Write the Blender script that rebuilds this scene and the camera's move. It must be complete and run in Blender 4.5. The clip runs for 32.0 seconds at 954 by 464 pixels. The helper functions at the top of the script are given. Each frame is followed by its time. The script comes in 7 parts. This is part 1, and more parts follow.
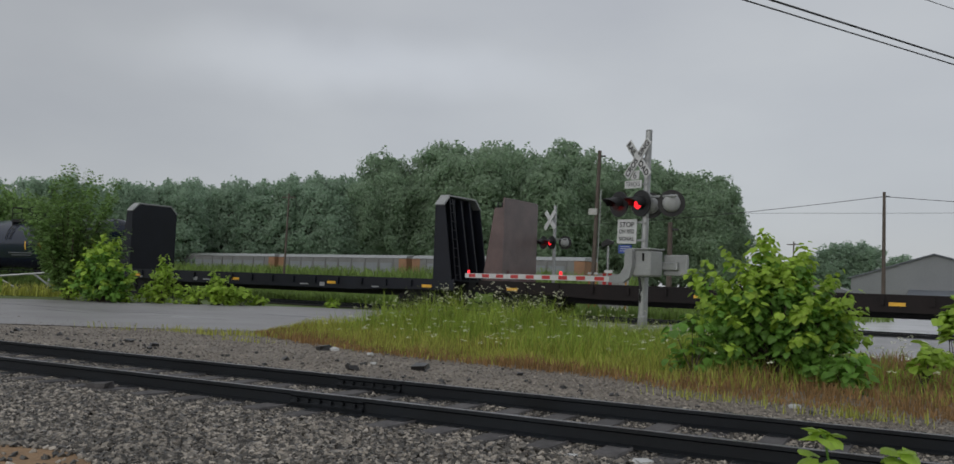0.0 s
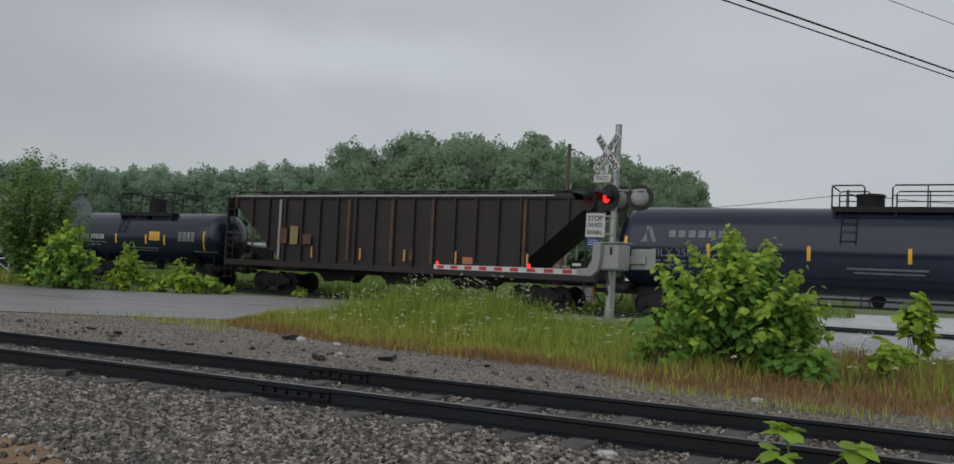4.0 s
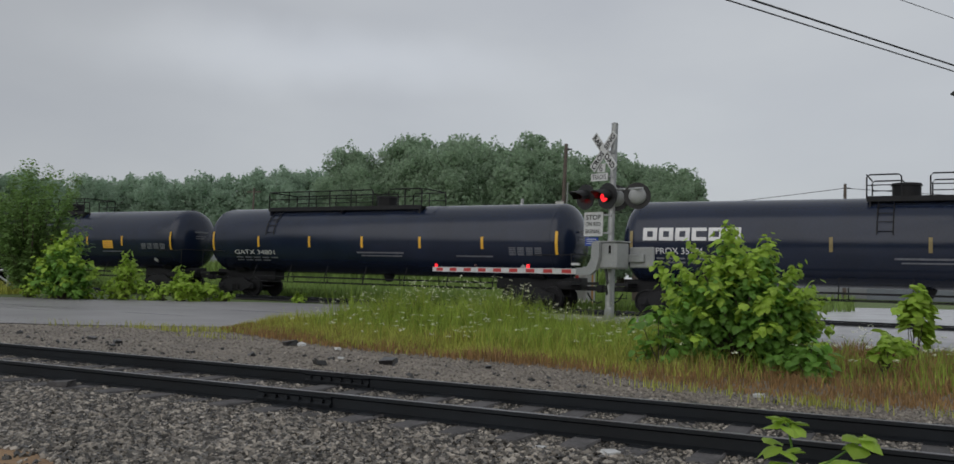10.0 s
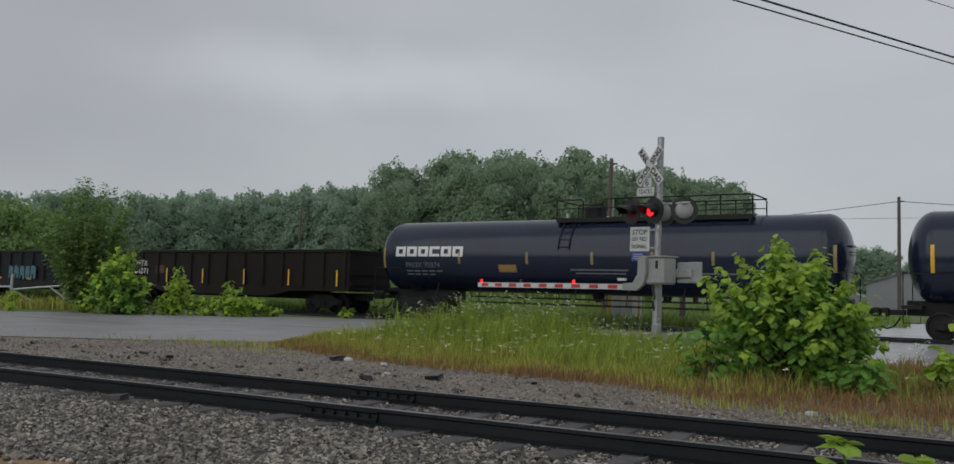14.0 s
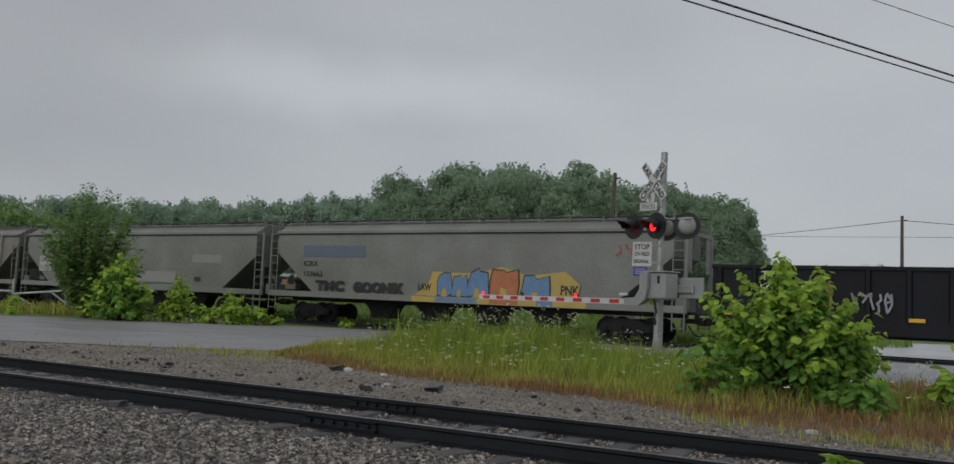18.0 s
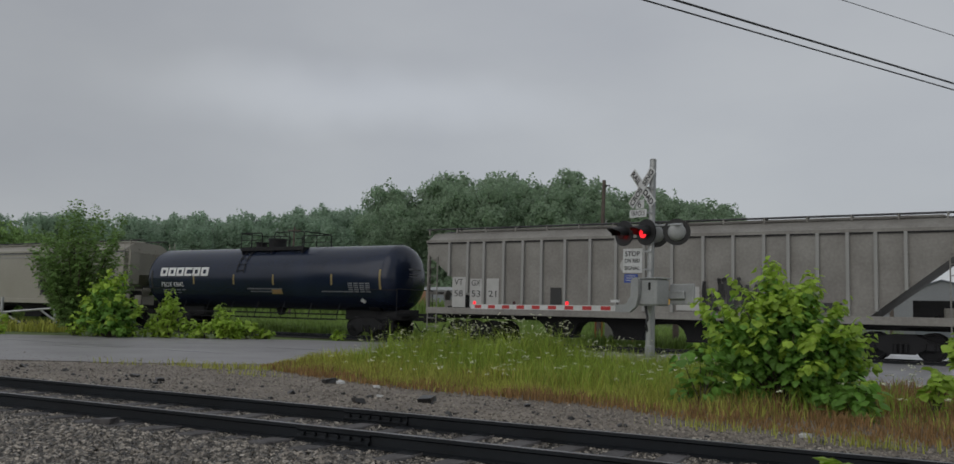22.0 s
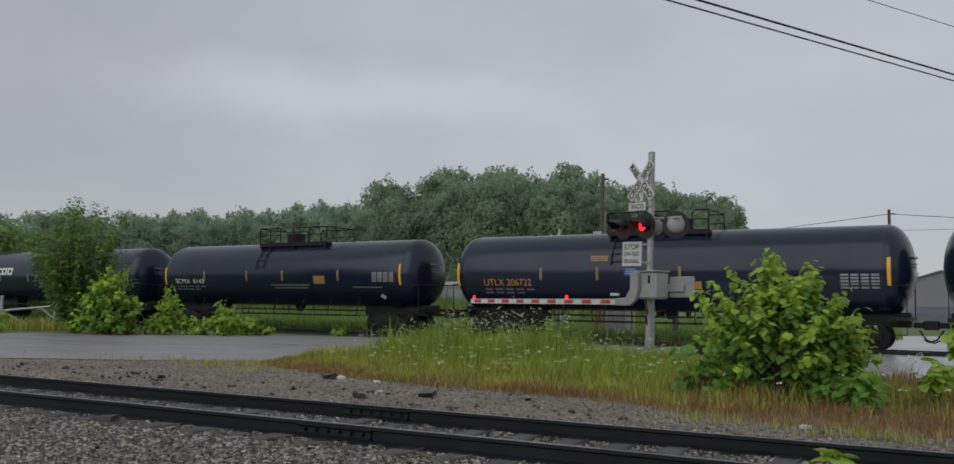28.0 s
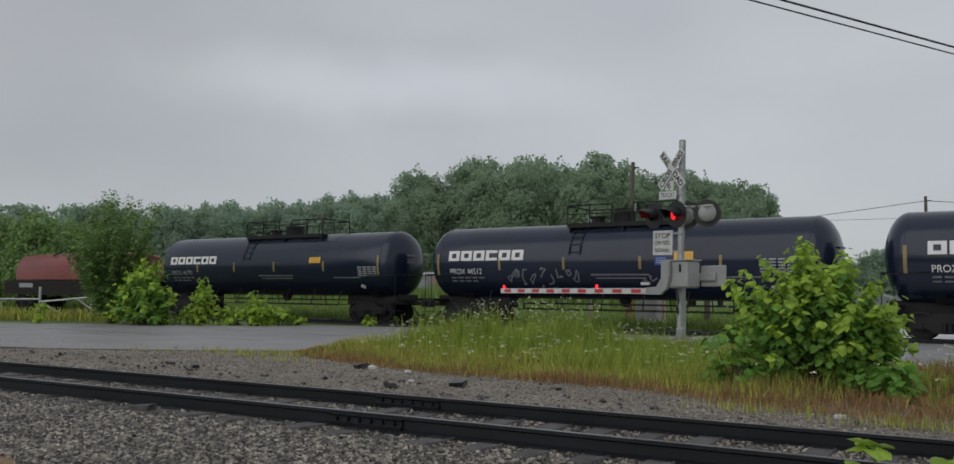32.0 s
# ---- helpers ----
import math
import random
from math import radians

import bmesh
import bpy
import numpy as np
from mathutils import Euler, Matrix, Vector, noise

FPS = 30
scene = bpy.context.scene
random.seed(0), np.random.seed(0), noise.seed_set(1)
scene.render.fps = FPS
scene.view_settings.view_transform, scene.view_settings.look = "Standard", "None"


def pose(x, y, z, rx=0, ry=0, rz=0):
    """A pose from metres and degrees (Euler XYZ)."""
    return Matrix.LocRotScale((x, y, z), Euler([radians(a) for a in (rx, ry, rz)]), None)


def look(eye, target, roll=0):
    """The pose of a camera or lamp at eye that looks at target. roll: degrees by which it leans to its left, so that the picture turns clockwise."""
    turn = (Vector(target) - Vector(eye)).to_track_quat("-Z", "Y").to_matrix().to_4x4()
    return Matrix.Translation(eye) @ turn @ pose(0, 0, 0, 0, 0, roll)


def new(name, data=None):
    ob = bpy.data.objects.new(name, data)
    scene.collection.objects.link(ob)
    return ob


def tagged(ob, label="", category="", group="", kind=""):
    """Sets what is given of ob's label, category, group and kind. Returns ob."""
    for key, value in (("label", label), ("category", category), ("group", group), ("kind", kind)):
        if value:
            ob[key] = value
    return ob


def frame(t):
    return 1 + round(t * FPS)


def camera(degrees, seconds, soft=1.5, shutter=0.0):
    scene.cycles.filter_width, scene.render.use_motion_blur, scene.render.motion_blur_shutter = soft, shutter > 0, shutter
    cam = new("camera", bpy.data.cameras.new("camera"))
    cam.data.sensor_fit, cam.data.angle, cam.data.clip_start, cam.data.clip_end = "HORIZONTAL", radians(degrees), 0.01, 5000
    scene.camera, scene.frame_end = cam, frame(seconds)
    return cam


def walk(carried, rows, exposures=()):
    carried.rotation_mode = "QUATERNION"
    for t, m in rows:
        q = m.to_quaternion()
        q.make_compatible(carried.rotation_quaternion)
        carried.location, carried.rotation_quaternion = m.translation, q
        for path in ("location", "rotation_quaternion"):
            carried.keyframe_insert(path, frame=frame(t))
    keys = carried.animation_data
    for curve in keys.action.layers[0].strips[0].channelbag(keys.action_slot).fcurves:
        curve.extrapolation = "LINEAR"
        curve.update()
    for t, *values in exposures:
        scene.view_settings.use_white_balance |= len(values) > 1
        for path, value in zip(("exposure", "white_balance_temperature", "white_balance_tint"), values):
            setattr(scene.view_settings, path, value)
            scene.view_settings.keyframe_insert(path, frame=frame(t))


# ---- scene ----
cam = camera(57.0, 32.0)
EYE = (0.0, 0.0, 1.35)
# seconds, pitch, roll, yaw
TURNS = (
    (0, 3.26, -2.02, 28.20), (0.5, 3.17, -2.46, 28.11), (1, 2.93, -2.77, 27.80), (1.5, 2.85, -2.74, 27.50),
    (2, 2.70, -2.97, 27.06), (2.5, 2.79, -3.05, 26.62), (3, 2.82, -2.78, 26.44), (3.5, 2.81, -2.73, 26.32),
    (5.5, 2.81, -2.90, 25.57), (6, 2.86, -2.81, 25.55), (6.5, 2.85, -2.56, 25.40), (7, 2.83, -2.11, 25.19),
    (7.5, 2.81, -1.87, 25.18), (8, 2.74, -1.86, 25.23), (8.5, 2.75, -1.78, 25.33), (9, 2.75, -1.78, 25.33),
    (9.5, 2.88, -1.57, 25.45), (10, 2.90, -1.54, 26.09), (10.5, 2.81, -1.56, 25.97), (11, 2.22, -1.25, 26.99),
    (11.5, 1.05, -0.26, 31.88), (12, 1.09, 0.20, 29.58), (12.5, 1.27, -0.18, 28.42), (13, 3.71, -1.01, 29.12),
    (13.5, 3.81, -1.20, 29.21), (15.5, 4.16, -3.10, 28.35), (16, 4.39, -3.45, 28.54), (16.5, 4.61, -3.74, 29.43),
    (17, 4.59, -3.46, 29.27), (17.5, 4.60, -2.61, 29.15), (18, 4.61, -2.47, 29.13), (18.5, 4.77, -2.32, 29.00),
    (19, 4.93, -2.12, 28.98), (19.5, 5.01, -2.04, 28.87), (20, 5.17, -1.84, 28.79), (20.5, 5.23, -1.74, 28.71),
    (21, 5.24, -1.85, 28.75), (21.5, 5.23, -1.74, 28.71), (22, 5.26, -1.42, 28.59), (22.5, 5.24, -1.49, 28.30),
    (23, 5.17, -1.38, 28.23), (23.5, 5.13, -1.43, 28.17), (24, 5.06, -1.37, 28.05), (24.5, 5.05, -1.46, 27.96),
    (25, 5.02, -1.56, 27.84), (25.5, 4.98, -1.61, 27.71), (27.5, 4.96, -0.86, 27.89), (28, 4.90, -0.94, 28.58),
    (28.5, 4.92, -0.69, 29.26), (29, 4.86, -0.70, 29.50), (29.5, 4.86, -0.66, 29.57), (30, 4.86, -0.67, 29.81),
    (30.5, 4.83, -0.56, 30.39), (31, 4.77, -0.60, 30.40), (31.5, 4.59, -0.43, 30.38), (32, 4.21, -0.75, 30.53),
)
walk(cam, [(t, pose(*EYE, 90 + p, r, y)) for t, p, r, y in TURNS],
     exposures=((0.0, 0.0), (9.0, 0.03), (11.0, 0.05), (12.0, 0.22), (13.0, -0.12), (13.5, -0.1), (16.0, 0.0), (17.0, -0.05), (19.0, -0.17), (25.5, -0.18), (28.0, 0.0), (32.0, 0.02)))

# ---- world and light: a grey, rainy overcast ----
world = bpy.data.worlds.new("overcast_sky")
scene.world = world
world.use_nodes = True
wn, wl = world.node_tree.nodes, world.node_tree.links
wn.clear()
w_out = wn.new("ShaderNodeOutputWorld")
w_bg = wn.new("ShaderNodeBackground")
w_sky = wn.new("ShaderNodeTexSky")
w_sky.sky_type, w_sky.sun_disc = "NISHITA", False
w_sky.sun_elevation, w_sky.sun_rotation = radians(33), radians(172)
w_tc = wn.new("ShaderNodeTexCoord")
w_map = wn.new("ShaderNodeMapping")
w_map.inputs["Scale"].default_value = (1.3, 1.3, 3.2)
w_noise = wn.new("ShaderNodeTexNoise")
w_noise.inputs["Scale"].default_value = 1.7
w_noise.inputs["Detail"].default_value = 5.0
w_noise.inputs["Roughness"].default_value = 0.48
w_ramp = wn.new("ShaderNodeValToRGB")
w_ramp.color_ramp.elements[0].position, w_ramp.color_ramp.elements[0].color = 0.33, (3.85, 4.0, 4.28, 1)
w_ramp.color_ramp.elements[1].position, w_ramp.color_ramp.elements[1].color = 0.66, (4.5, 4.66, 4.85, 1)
w_mix = wn.new("ShaderNodeMix")
w_mix.data_type = "RGBA"
w_mix.inputs["Factor"].default_value = 0.93
wl.new(w_tc.outputs["Generated"], w_map.inputs["Vector"])
wl.new(w_map.outputs["Vector"], w_noise.inputs["Vector"])
wl.new(w_noise.outputs["Fac"], w_ramp.inputs["Fac"])
wl.new(w_sky.outputs["Color"], w_mix.inputs[6])
wl.new(w_ramp.outputs["Color"], w_mix.inputs[7])
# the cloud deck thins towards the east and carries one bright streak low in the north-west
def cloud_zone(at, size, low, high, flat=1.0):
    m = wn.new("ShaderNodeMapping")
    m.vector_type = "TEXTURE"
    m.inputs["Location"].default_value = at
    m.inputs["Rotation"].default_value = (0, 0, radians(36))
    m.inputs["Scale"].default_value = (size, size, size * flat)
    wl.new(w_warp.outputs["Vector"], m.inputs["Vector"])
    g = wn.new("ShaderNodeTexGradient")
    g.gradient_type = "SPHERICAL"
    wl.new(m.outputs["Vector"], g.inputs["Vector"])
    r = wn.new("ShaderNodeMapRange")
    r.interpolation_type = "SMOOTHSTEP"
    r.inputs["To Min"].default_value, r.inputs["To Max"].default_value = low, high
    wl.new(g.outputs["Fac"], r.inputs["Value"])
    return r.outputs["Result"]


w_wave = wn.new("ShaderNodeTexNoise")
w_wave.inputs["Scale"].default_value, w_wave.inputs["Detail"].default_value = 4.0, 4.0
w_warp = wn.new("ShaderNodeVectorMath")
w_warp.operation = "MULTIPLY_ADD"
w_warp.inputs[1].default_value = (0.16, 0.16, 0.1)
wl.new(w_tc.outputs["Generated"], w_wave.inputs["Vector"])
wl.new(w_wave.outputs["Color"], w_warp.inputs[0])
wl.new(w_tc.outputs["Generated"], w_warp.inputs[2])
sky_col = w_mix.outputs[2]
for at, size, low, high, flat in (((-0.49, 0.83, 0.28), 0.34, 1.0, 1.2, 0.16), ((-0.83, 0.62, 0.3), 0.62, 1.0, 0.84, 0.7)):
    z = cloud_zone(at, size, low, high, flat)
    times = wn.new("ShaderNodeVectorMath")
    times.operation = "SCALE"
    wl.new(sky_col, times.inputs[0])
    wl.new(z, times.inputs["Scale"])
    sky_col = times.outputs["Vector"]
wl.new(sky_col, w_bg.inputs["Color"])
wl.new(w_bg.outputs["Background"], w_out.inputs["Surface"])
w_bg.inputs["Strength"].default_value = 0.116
sun_data = bpy.data.lights.new("sun", "SUN")
sun_data.energy, sun_data.angle, sun_data.color = 0.95, radians(75), (1.0, 0.97, 0.93)
sun = new("sun", sun_data)
sun.matrix_world = look((-10, -60, 45), (0, 10, 0))


# ---- materials ----
def rgb(c):
    return (*c, 1.0)


def mat(name, base, second=None, rough=0.6, metal=0.0, scale=4.0, fine=40.0, bump=0.2, spread=0.5, coat=0.0, vary=0.0, emit=0.0, spec=0.5, dist=0.01, skew=1.0):
    """Principled surface with two-scale colour variation, relief, and an optional change from piece to piece."""
    m = bpy.data.materials.new(name)
    m.use_nodes = True
    n, l = m.node_tree.nodes, m.node_tree.links
    b = n["Principled BSDF"]
    b.inputs["Roughness"].default_value = rough
    b.inputs["Metallic"].default_value = metal
    b.inputs["Coat Weight"].default_value = coat
    b.inputs["Specular IOR Level"].default_value = spec
    second = second or tuple(c * 0.6 for c in base)
    tc = n.new("ShaderNodeTexCoord")
    big = n.new("ShaderNodeTexNoise")
    big.inputs["Scale"].default_value, big.inputs["Detail"].default_value = scale, 4.0
    small = n.new("ShaderNodeTexNoise")
    small.inputs["Scale"].default_value, small.inputs["Detail"].default_value = fine, 3.0
    l.new(tc.outputs["Object"], big.inputs["Vector"])
    l.new(tc.outputs["Object"], small.inputs["Vector"])
    add = n.new("ShaderNodeMath")
    add.operation = "ADD"
    l.new(big.outputs["Fac"], add.inputs[0])
    half = n.new("ShaderNodeMath")
    half.operation = "MULTIPLY_ADD"
    half.inputs[1].default_value, half.inputs[2].default_value = 0.6, -0.3
    l.new(small.outputs["Fac"], half.inputs[0])
    l.new(half.outputs[0], add.inputs[1])
    ramp = n.new("ShaderNodeValToRGB")
    e = ramp.color_ramp.elements
    e[0].position, e[0].color = 0.5 - spread / 2, rgb(second)
    e[1].position, e[1].color = 0.5 + spread / 2, rgb(base)
    l.new(add.outputs[0], ramp.inputs["Fac"])
    col = ramp.outputs["Color"]
    if vary:
        info = n.new("ShaderNodeObjectInfo")
        geo = n.new("ShaderNodeNewGeometry")
        both = n.new("ShaderNodeMath")
        both.operation = "ADD"
        l.new(info.outputs["Random"], both.inputs[0])
        l.new(geo.outputs["Random Per Island"], both.inputs[1])
        frac = n.new("ShaderNodeMath")
        frac.operation = "FRACT"
        l.new(both.outputs[0], frac.inputs[0])
        if skew != 1.0:
            bend = n.new("ShaderNodeMath")
            bend.operation = "POWER"
            bend.inputs[1].default_value = skew
            l.new(frac.outputs[0], bend.inputs[0])
            frac = bend
        rng = n.new("ShaderNodeMapRange")
        rng.inputs["To Min"].default_value, rng.inputs["To Max"].default_value = 1 - vary, 1 + vary
        l.new(frac.outputs[0], rng.inputs["Value"])
        hsv = n.new("ShaderNodeHueSaturation")
        l.new(rng.outputs["Result"], hsv.inputs["Value"])
        l.new(col, hsv.inputs["Color"])
        col = hsv.outputs["Color"]
    l.new(col, b.inputs["Base Color"])
    if bump:
        bp = n.new("ShaderNodeBump")
        bp.inputs["Strength"].default_value, bp.inputs["Distance"].default_value = bump, dist
        l.new(small.outputs["Fac"], bp.inputs["Height"])
        l.new(bp.outputs["Normal"], b.inputs["Normal"])
    if emit:
        b.inputs["Emission Color"].default_value = rgb(base)
        b.inputs["Emission Strength"].default_value = emit
    return m


def leafy(name, base, second, vary=0.35, rough=0.5, through_light=0.3, spec=0.3):
    """Leaf or grass surface: some light passes through it."""
    m = mat(name, base, second, rough=rough, scale=1.2, fine=9.0, bump=0.0, vary=vary, spread=0.6, spec=spec)
    n, l = m.node_tree.nodes, m.node_tree.links
    b = n["Principled BSDF"]
    tr = n.new("ShaderNodeBsdfTranslucent")
    mix = n.new("ShaderNodeMixShader")
    mix.inputs["Fac"].default_value = through_light
    src = b.inputs["Base Color"].links[0].from_socket
    l.new(src, tr.inputs["Color"])
    l.new(b.outputs["BSDF"], mix.inputs[1])
    l.new(tr.outputs["BSDF"], mix.inputs[2])
    l.new(mix.outputs["Shader"], n["Material Output"].inputs["Surface"])
    return m


M = {}
# near black, so the shaded gaps between the stones are in its colour
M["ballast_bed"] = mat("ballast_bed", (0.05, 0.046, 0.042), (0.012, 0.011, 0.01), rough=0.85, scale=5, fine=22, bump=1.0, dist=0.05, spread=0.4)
M["stone"] = mat("ballast_stone", (0.28, 0.25, 0.21), (0.13, 0.115, 0.095), rough=0.4, scale=1.2, fine=20, bump=0.3, vary=0.88, skew=2.2)
M["pebble"] = mat("gravel_stone", (0.275, 0.245, 0.208), (0.165, 0.146, 0.122), rough=0.6, scale=3, fine=20, bump=0.2, vary=0.55, skew=1.6)
M["litter"] = mat("white_litter", (0.5, 0.51, 0.5), (0.5, 0.5, 0.5), rough=0.5, scale=5, bump=0.1)
M["gravel"] = mat("gravel", (0.215, 0.186, 0.15), (0.13, 0.11, 0.089), rough=0.7, scale=0.8, fine=14, bump=0.8, dist=0.03, spread=0.35)
M["dirt"] = mat("dirt", (0.289, 0.185, 0.1), (0.176, 0.112, 0.0647), rough=0.9, scale=1.5, fine=24, bump=0.7, dist=0.03)
M["asphalt"] = mat("wet_asphalt", (0.264, 0.257, 0.259), (0.187, 0.181, 0.184), rough=0.5, scale=0.6, fine=14, bump=0.2, spec=0.5, spread=0.55)
# pale base carries the bright sheen of the wet surface in its colour
M["wet"] = mat("pale_wet_paving", (0.5, 0.5, 0.51), (0.36, 0.36, 0.37), rough=0.25, scale=0.5, fine=9, bump=0.0, spec=0.8)
M["tar"] = mat("tar", (0.03, 0.03, 0.032), rough=0.4, scale=5)
M["meadow"] = mat("meadow", (0.125, 0.175, 0.05), (0.085, 0.125, 0.036), rough=0.9, scale=0.15, fine=5, bump=0.6, dist=0.1)
M["rail"] = mat("rail_steel", (0.011, 0.0145, 0.019), (0.006, 0.0075, 0.0095), rough=0.55, metal=0.4, scale=2, fine=60, bump=0.2)
M["rail_top"] = mat("rail_head", (0.3, 0.3, 0.315), (0.12, 0.112, 0.112), rough=0.4, metal=1.0, scale=2, fine=80, bump=0.05)
M["tie"] = mat("weathered_tie", (0.105, 0.1, 0.1), (0.035, 0.032, 0.032), rough=0.8, scale=4, fine=26, bump=0.7, vary=0.3)
M["black"] = mat("black_paint", (0.0115, 0.0185, 0.041), (0.0075, 0.012, 0.026), rough=0.19, scale=0.6, fine=18, bump=0.03, spec=0.42)
M["black_matt"] = mat("black_underframe", (0.0144, 0.0144, 0.0167), (0.0072, 0.0072, 0.00792), rough=0.6, scale=2, fine=30, bump=0.2, spec=0.25)
M["flat_black"] = mat("bulkhead_black", (0.00792, 0.01, 0.017), (0.00504, 0.006, 0.01), rough=0.5, scale=1.2, fine=25, bump=0.12, spec=0.28)
M["brown"] = mat("bulkhead_brown", (0.115, 0.072, 0.068), (0.066, 0.041, 0.038), rough=0.26, scale=1.3, fine=20, bump=0.06)
M["rust"] = mat("rusted_hopper", (0.026, 0.017, 0.0175), (0.01, 0.0085, 0.0095), rough=0.7, scale=0.8, fine=14, bump=0.3)
M["rust_streak"] = mat("rust_streak", (0.12, 0.062, 0.034), (0.045, 0.028, 0.022), rough=0.8, scale=1.5, fine=18, bump=0.3)
M["grey_car"] = mat("grey_hopper_paint", (0.262, 0.284, 0.298), (0.222, 0.242, 0.253), rough=0.45, scale=0.5, fine=14, bump=0.05)
M["patch"] = mat("grey_paint_patch", (0.222, 0.241, 0.256), (0.192, 0.208, 0.222), rough=0.5, scale=0.7, fine=12, bump=0.03)
M["cream_car"] = mat("weathered_grey_hopper", (0.208, 0.22, 0.2), (0.148, 0.15, 0.134), rough=0.55, scale=0.6, fine=10, bump=0.08)
M["beige_car"] = mat("beige_hopper_paint", (0.285, 0.272, 0.232), (0.24, 0.226, 0.19), rough=0.5, scale=0.5, fine=12, bump=0.05)
M["ribbed_car"] = mat("ribbed_hopper_paint", (0.238, 0.232, 0.21), (0.152, 0.142, 0.128), rough=0.6, scale=0.9, fine=10, bump=0.1)
M["gondola"] = mat("gondola_black", (0.00792, 0.0092, 0.0142), (0.00504, 0.0048, 0.00607), rough=0.6, scale=1.0, fine=18, bump=0.2, spec=0.25)
M["gondola_brown"] = mat("gondola_brown", (0.0132, 0.00858, 0.00792), (0.00528, 0.00429, 0.00429), rough=0.65, scale=1.0, fine=18, bump=0.2, spec=0.25)
M["red_tank"] = mat("red_tank_paint", (0.2, 0.028, 0.022), (0.13, 0.02, 0.018), rough=0.4, scale=0.6, fine=15, bump=0.05)
M["white"] = mat("white_lettering", (0.7, 0.7, 0.7), (0.55, 0.55, 0.55), rough=0.5, scale=2, bump=0)
M["black_ink"] = mat("black_lettering", (0.02, 0.02, 0.02), rough=0.5, scale=2, bump=0)
M["dim_ink"] = mat("faded_white_lettering", (0.17, 0.18, 0.2), (0.1, 0.1, 0.115), rough=0.5, scale=3, bump=0)
M["yellow"] = mat("yellow_reflective_tape", (0.75, 0.42, 0.03), (0.6, 0.33, 0.03), rough=0.4, scale=4, bump=0)
M["dim_yellow"] = mat("faded_yellow_tape", (0.26, 0.2, 0.075), (0.17, 0.13, 0.055), rough=0.5, scale=4, bump=0)
M["orange"] = mat("orange_lettering", (0.5, 0.26, 0.06), (0.4, 0.2, 0.05), rough=0.5, scale=3, bump=0)
M["steel"] = mat("galvanised_steel", (0.42, 0.43, 0.43), (0.3, 0.31, 0.31), rough=0.45, metal=0.6, scale=3, fine=30, bump=0.08)
M["grey_box"] = mat("grey_enclosure", (0.32, 0.33, 0.33), (0.24, 0.25, 0.25), rough=0.5, scale=3, fine=30, bump=0.08)
M["sign_white"] = mat("sign_white", (0.6, 0.61, 0.61), (0.45, 0.46, 0.46), rough=0.45, scale=6, bump=0.02)
M["sign_blue"] = mat("sign_blue", (0.02, 0.06, 0.32), (0.015, 0.045, 0.24), rough=0.4, scale=5, bump=0)
M["red_tape"] = mat("red_reflective_tape", (0.5, 0.03, 0.03), (0.38, 0.025, 0.025), rough=0.4, scale=5, bump=0)
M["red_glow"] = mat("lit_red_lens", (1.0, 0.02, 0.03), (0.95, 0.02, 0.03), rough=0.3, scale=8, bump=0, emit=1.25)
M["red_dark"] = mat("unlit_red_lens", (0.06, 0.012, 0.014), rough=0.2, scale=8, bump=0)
M["lamp_black"] = mat("signal_black", (0.012, 0.012, 0.013), rough=0.5, scale=4, bump=0.05)
M["concrete"] = mat("concrete", (0.36, 0.36, 0.35), (0.26, 0.26, 0.25), rough=0.7, scale=3, fine=25, bump=0.3)
M["pole"] = mat("wooden_pole", (0.12, 0.095, 0.08), (0.07, 0.055, 0.046), rough=0.85, scale=3, fine=25, bump=0.4)
M["wire"] = mat("cable_black", (0.03, 0.03, 0.032), rough=0.6, scale=3, bump=0)
M["bark"] = mat("bark", (0.1, 0.08, 0.06), (0.05, 0.04, 0.03), rough=0.9, scale=5, fine=25, bump=0.6)
# leaf colours are lightened and given sheen to carry the haze of distance
M["tree_leaf"] = leafy("haze_tinted_leaves", (0.355, 0.47, 0.315), (0.265, 0.365, 0.245), vary=0.2, through_light=0.65, rough=0.5, spec=0.5)
M["tree_leaf_far"] = leafy("haze_tinted_far_leaves", (0.37, 0.49, 0.36), (0.295, 0.405, 0.295), vary=0.18, through_light=0.65, rough=0.5, spec=0.5)
M["bush_leaf"] = leafy("bush_leaves", (0.25, 0.385, 0.125), (0.16, 0.26, 0.085), vary=0.4, through_light=0.5)
M["shrub_leaf"] = leafy("shrub_leaves", (0.211, 0.395, 0.0683), (0.122, 0.254, 0.0512), vary=0.35, through_light=0.45)
M["weed_leaf"] = leafy("weed_leaves", (0.383, 0.531, 0.0744), (0.276, 0.425, 0.0638), vary=0.3, through_light=0.45)
M["grass_green"] = leafy("green_grass", (0.354, 0.447, 0.0805), (0.23, 0.328, 0.0537), vary=0.4, through_light=0.45)
M["grass_mid"] = leafy("yellow_green_grass", (0.45, 0.462, 0.104), (0.32, 0.34, 0.0759), vary=0.4, through_light=0.45)
# darker copy of the green grass; shade beyond the train is in its colour
M["shade_toned_grass"] = leafy("shade_toned_grass", (0.215, 0.31, 0.078), (0.15, 0.225, 0.06), vary=0.35, through_light=0.4)
M["grass_dry"] = leafy("dry_grass", (0.36, 0.225, 0.1), (0.25, 0.155, 0.07), vary=0.4, through_light=0.4)
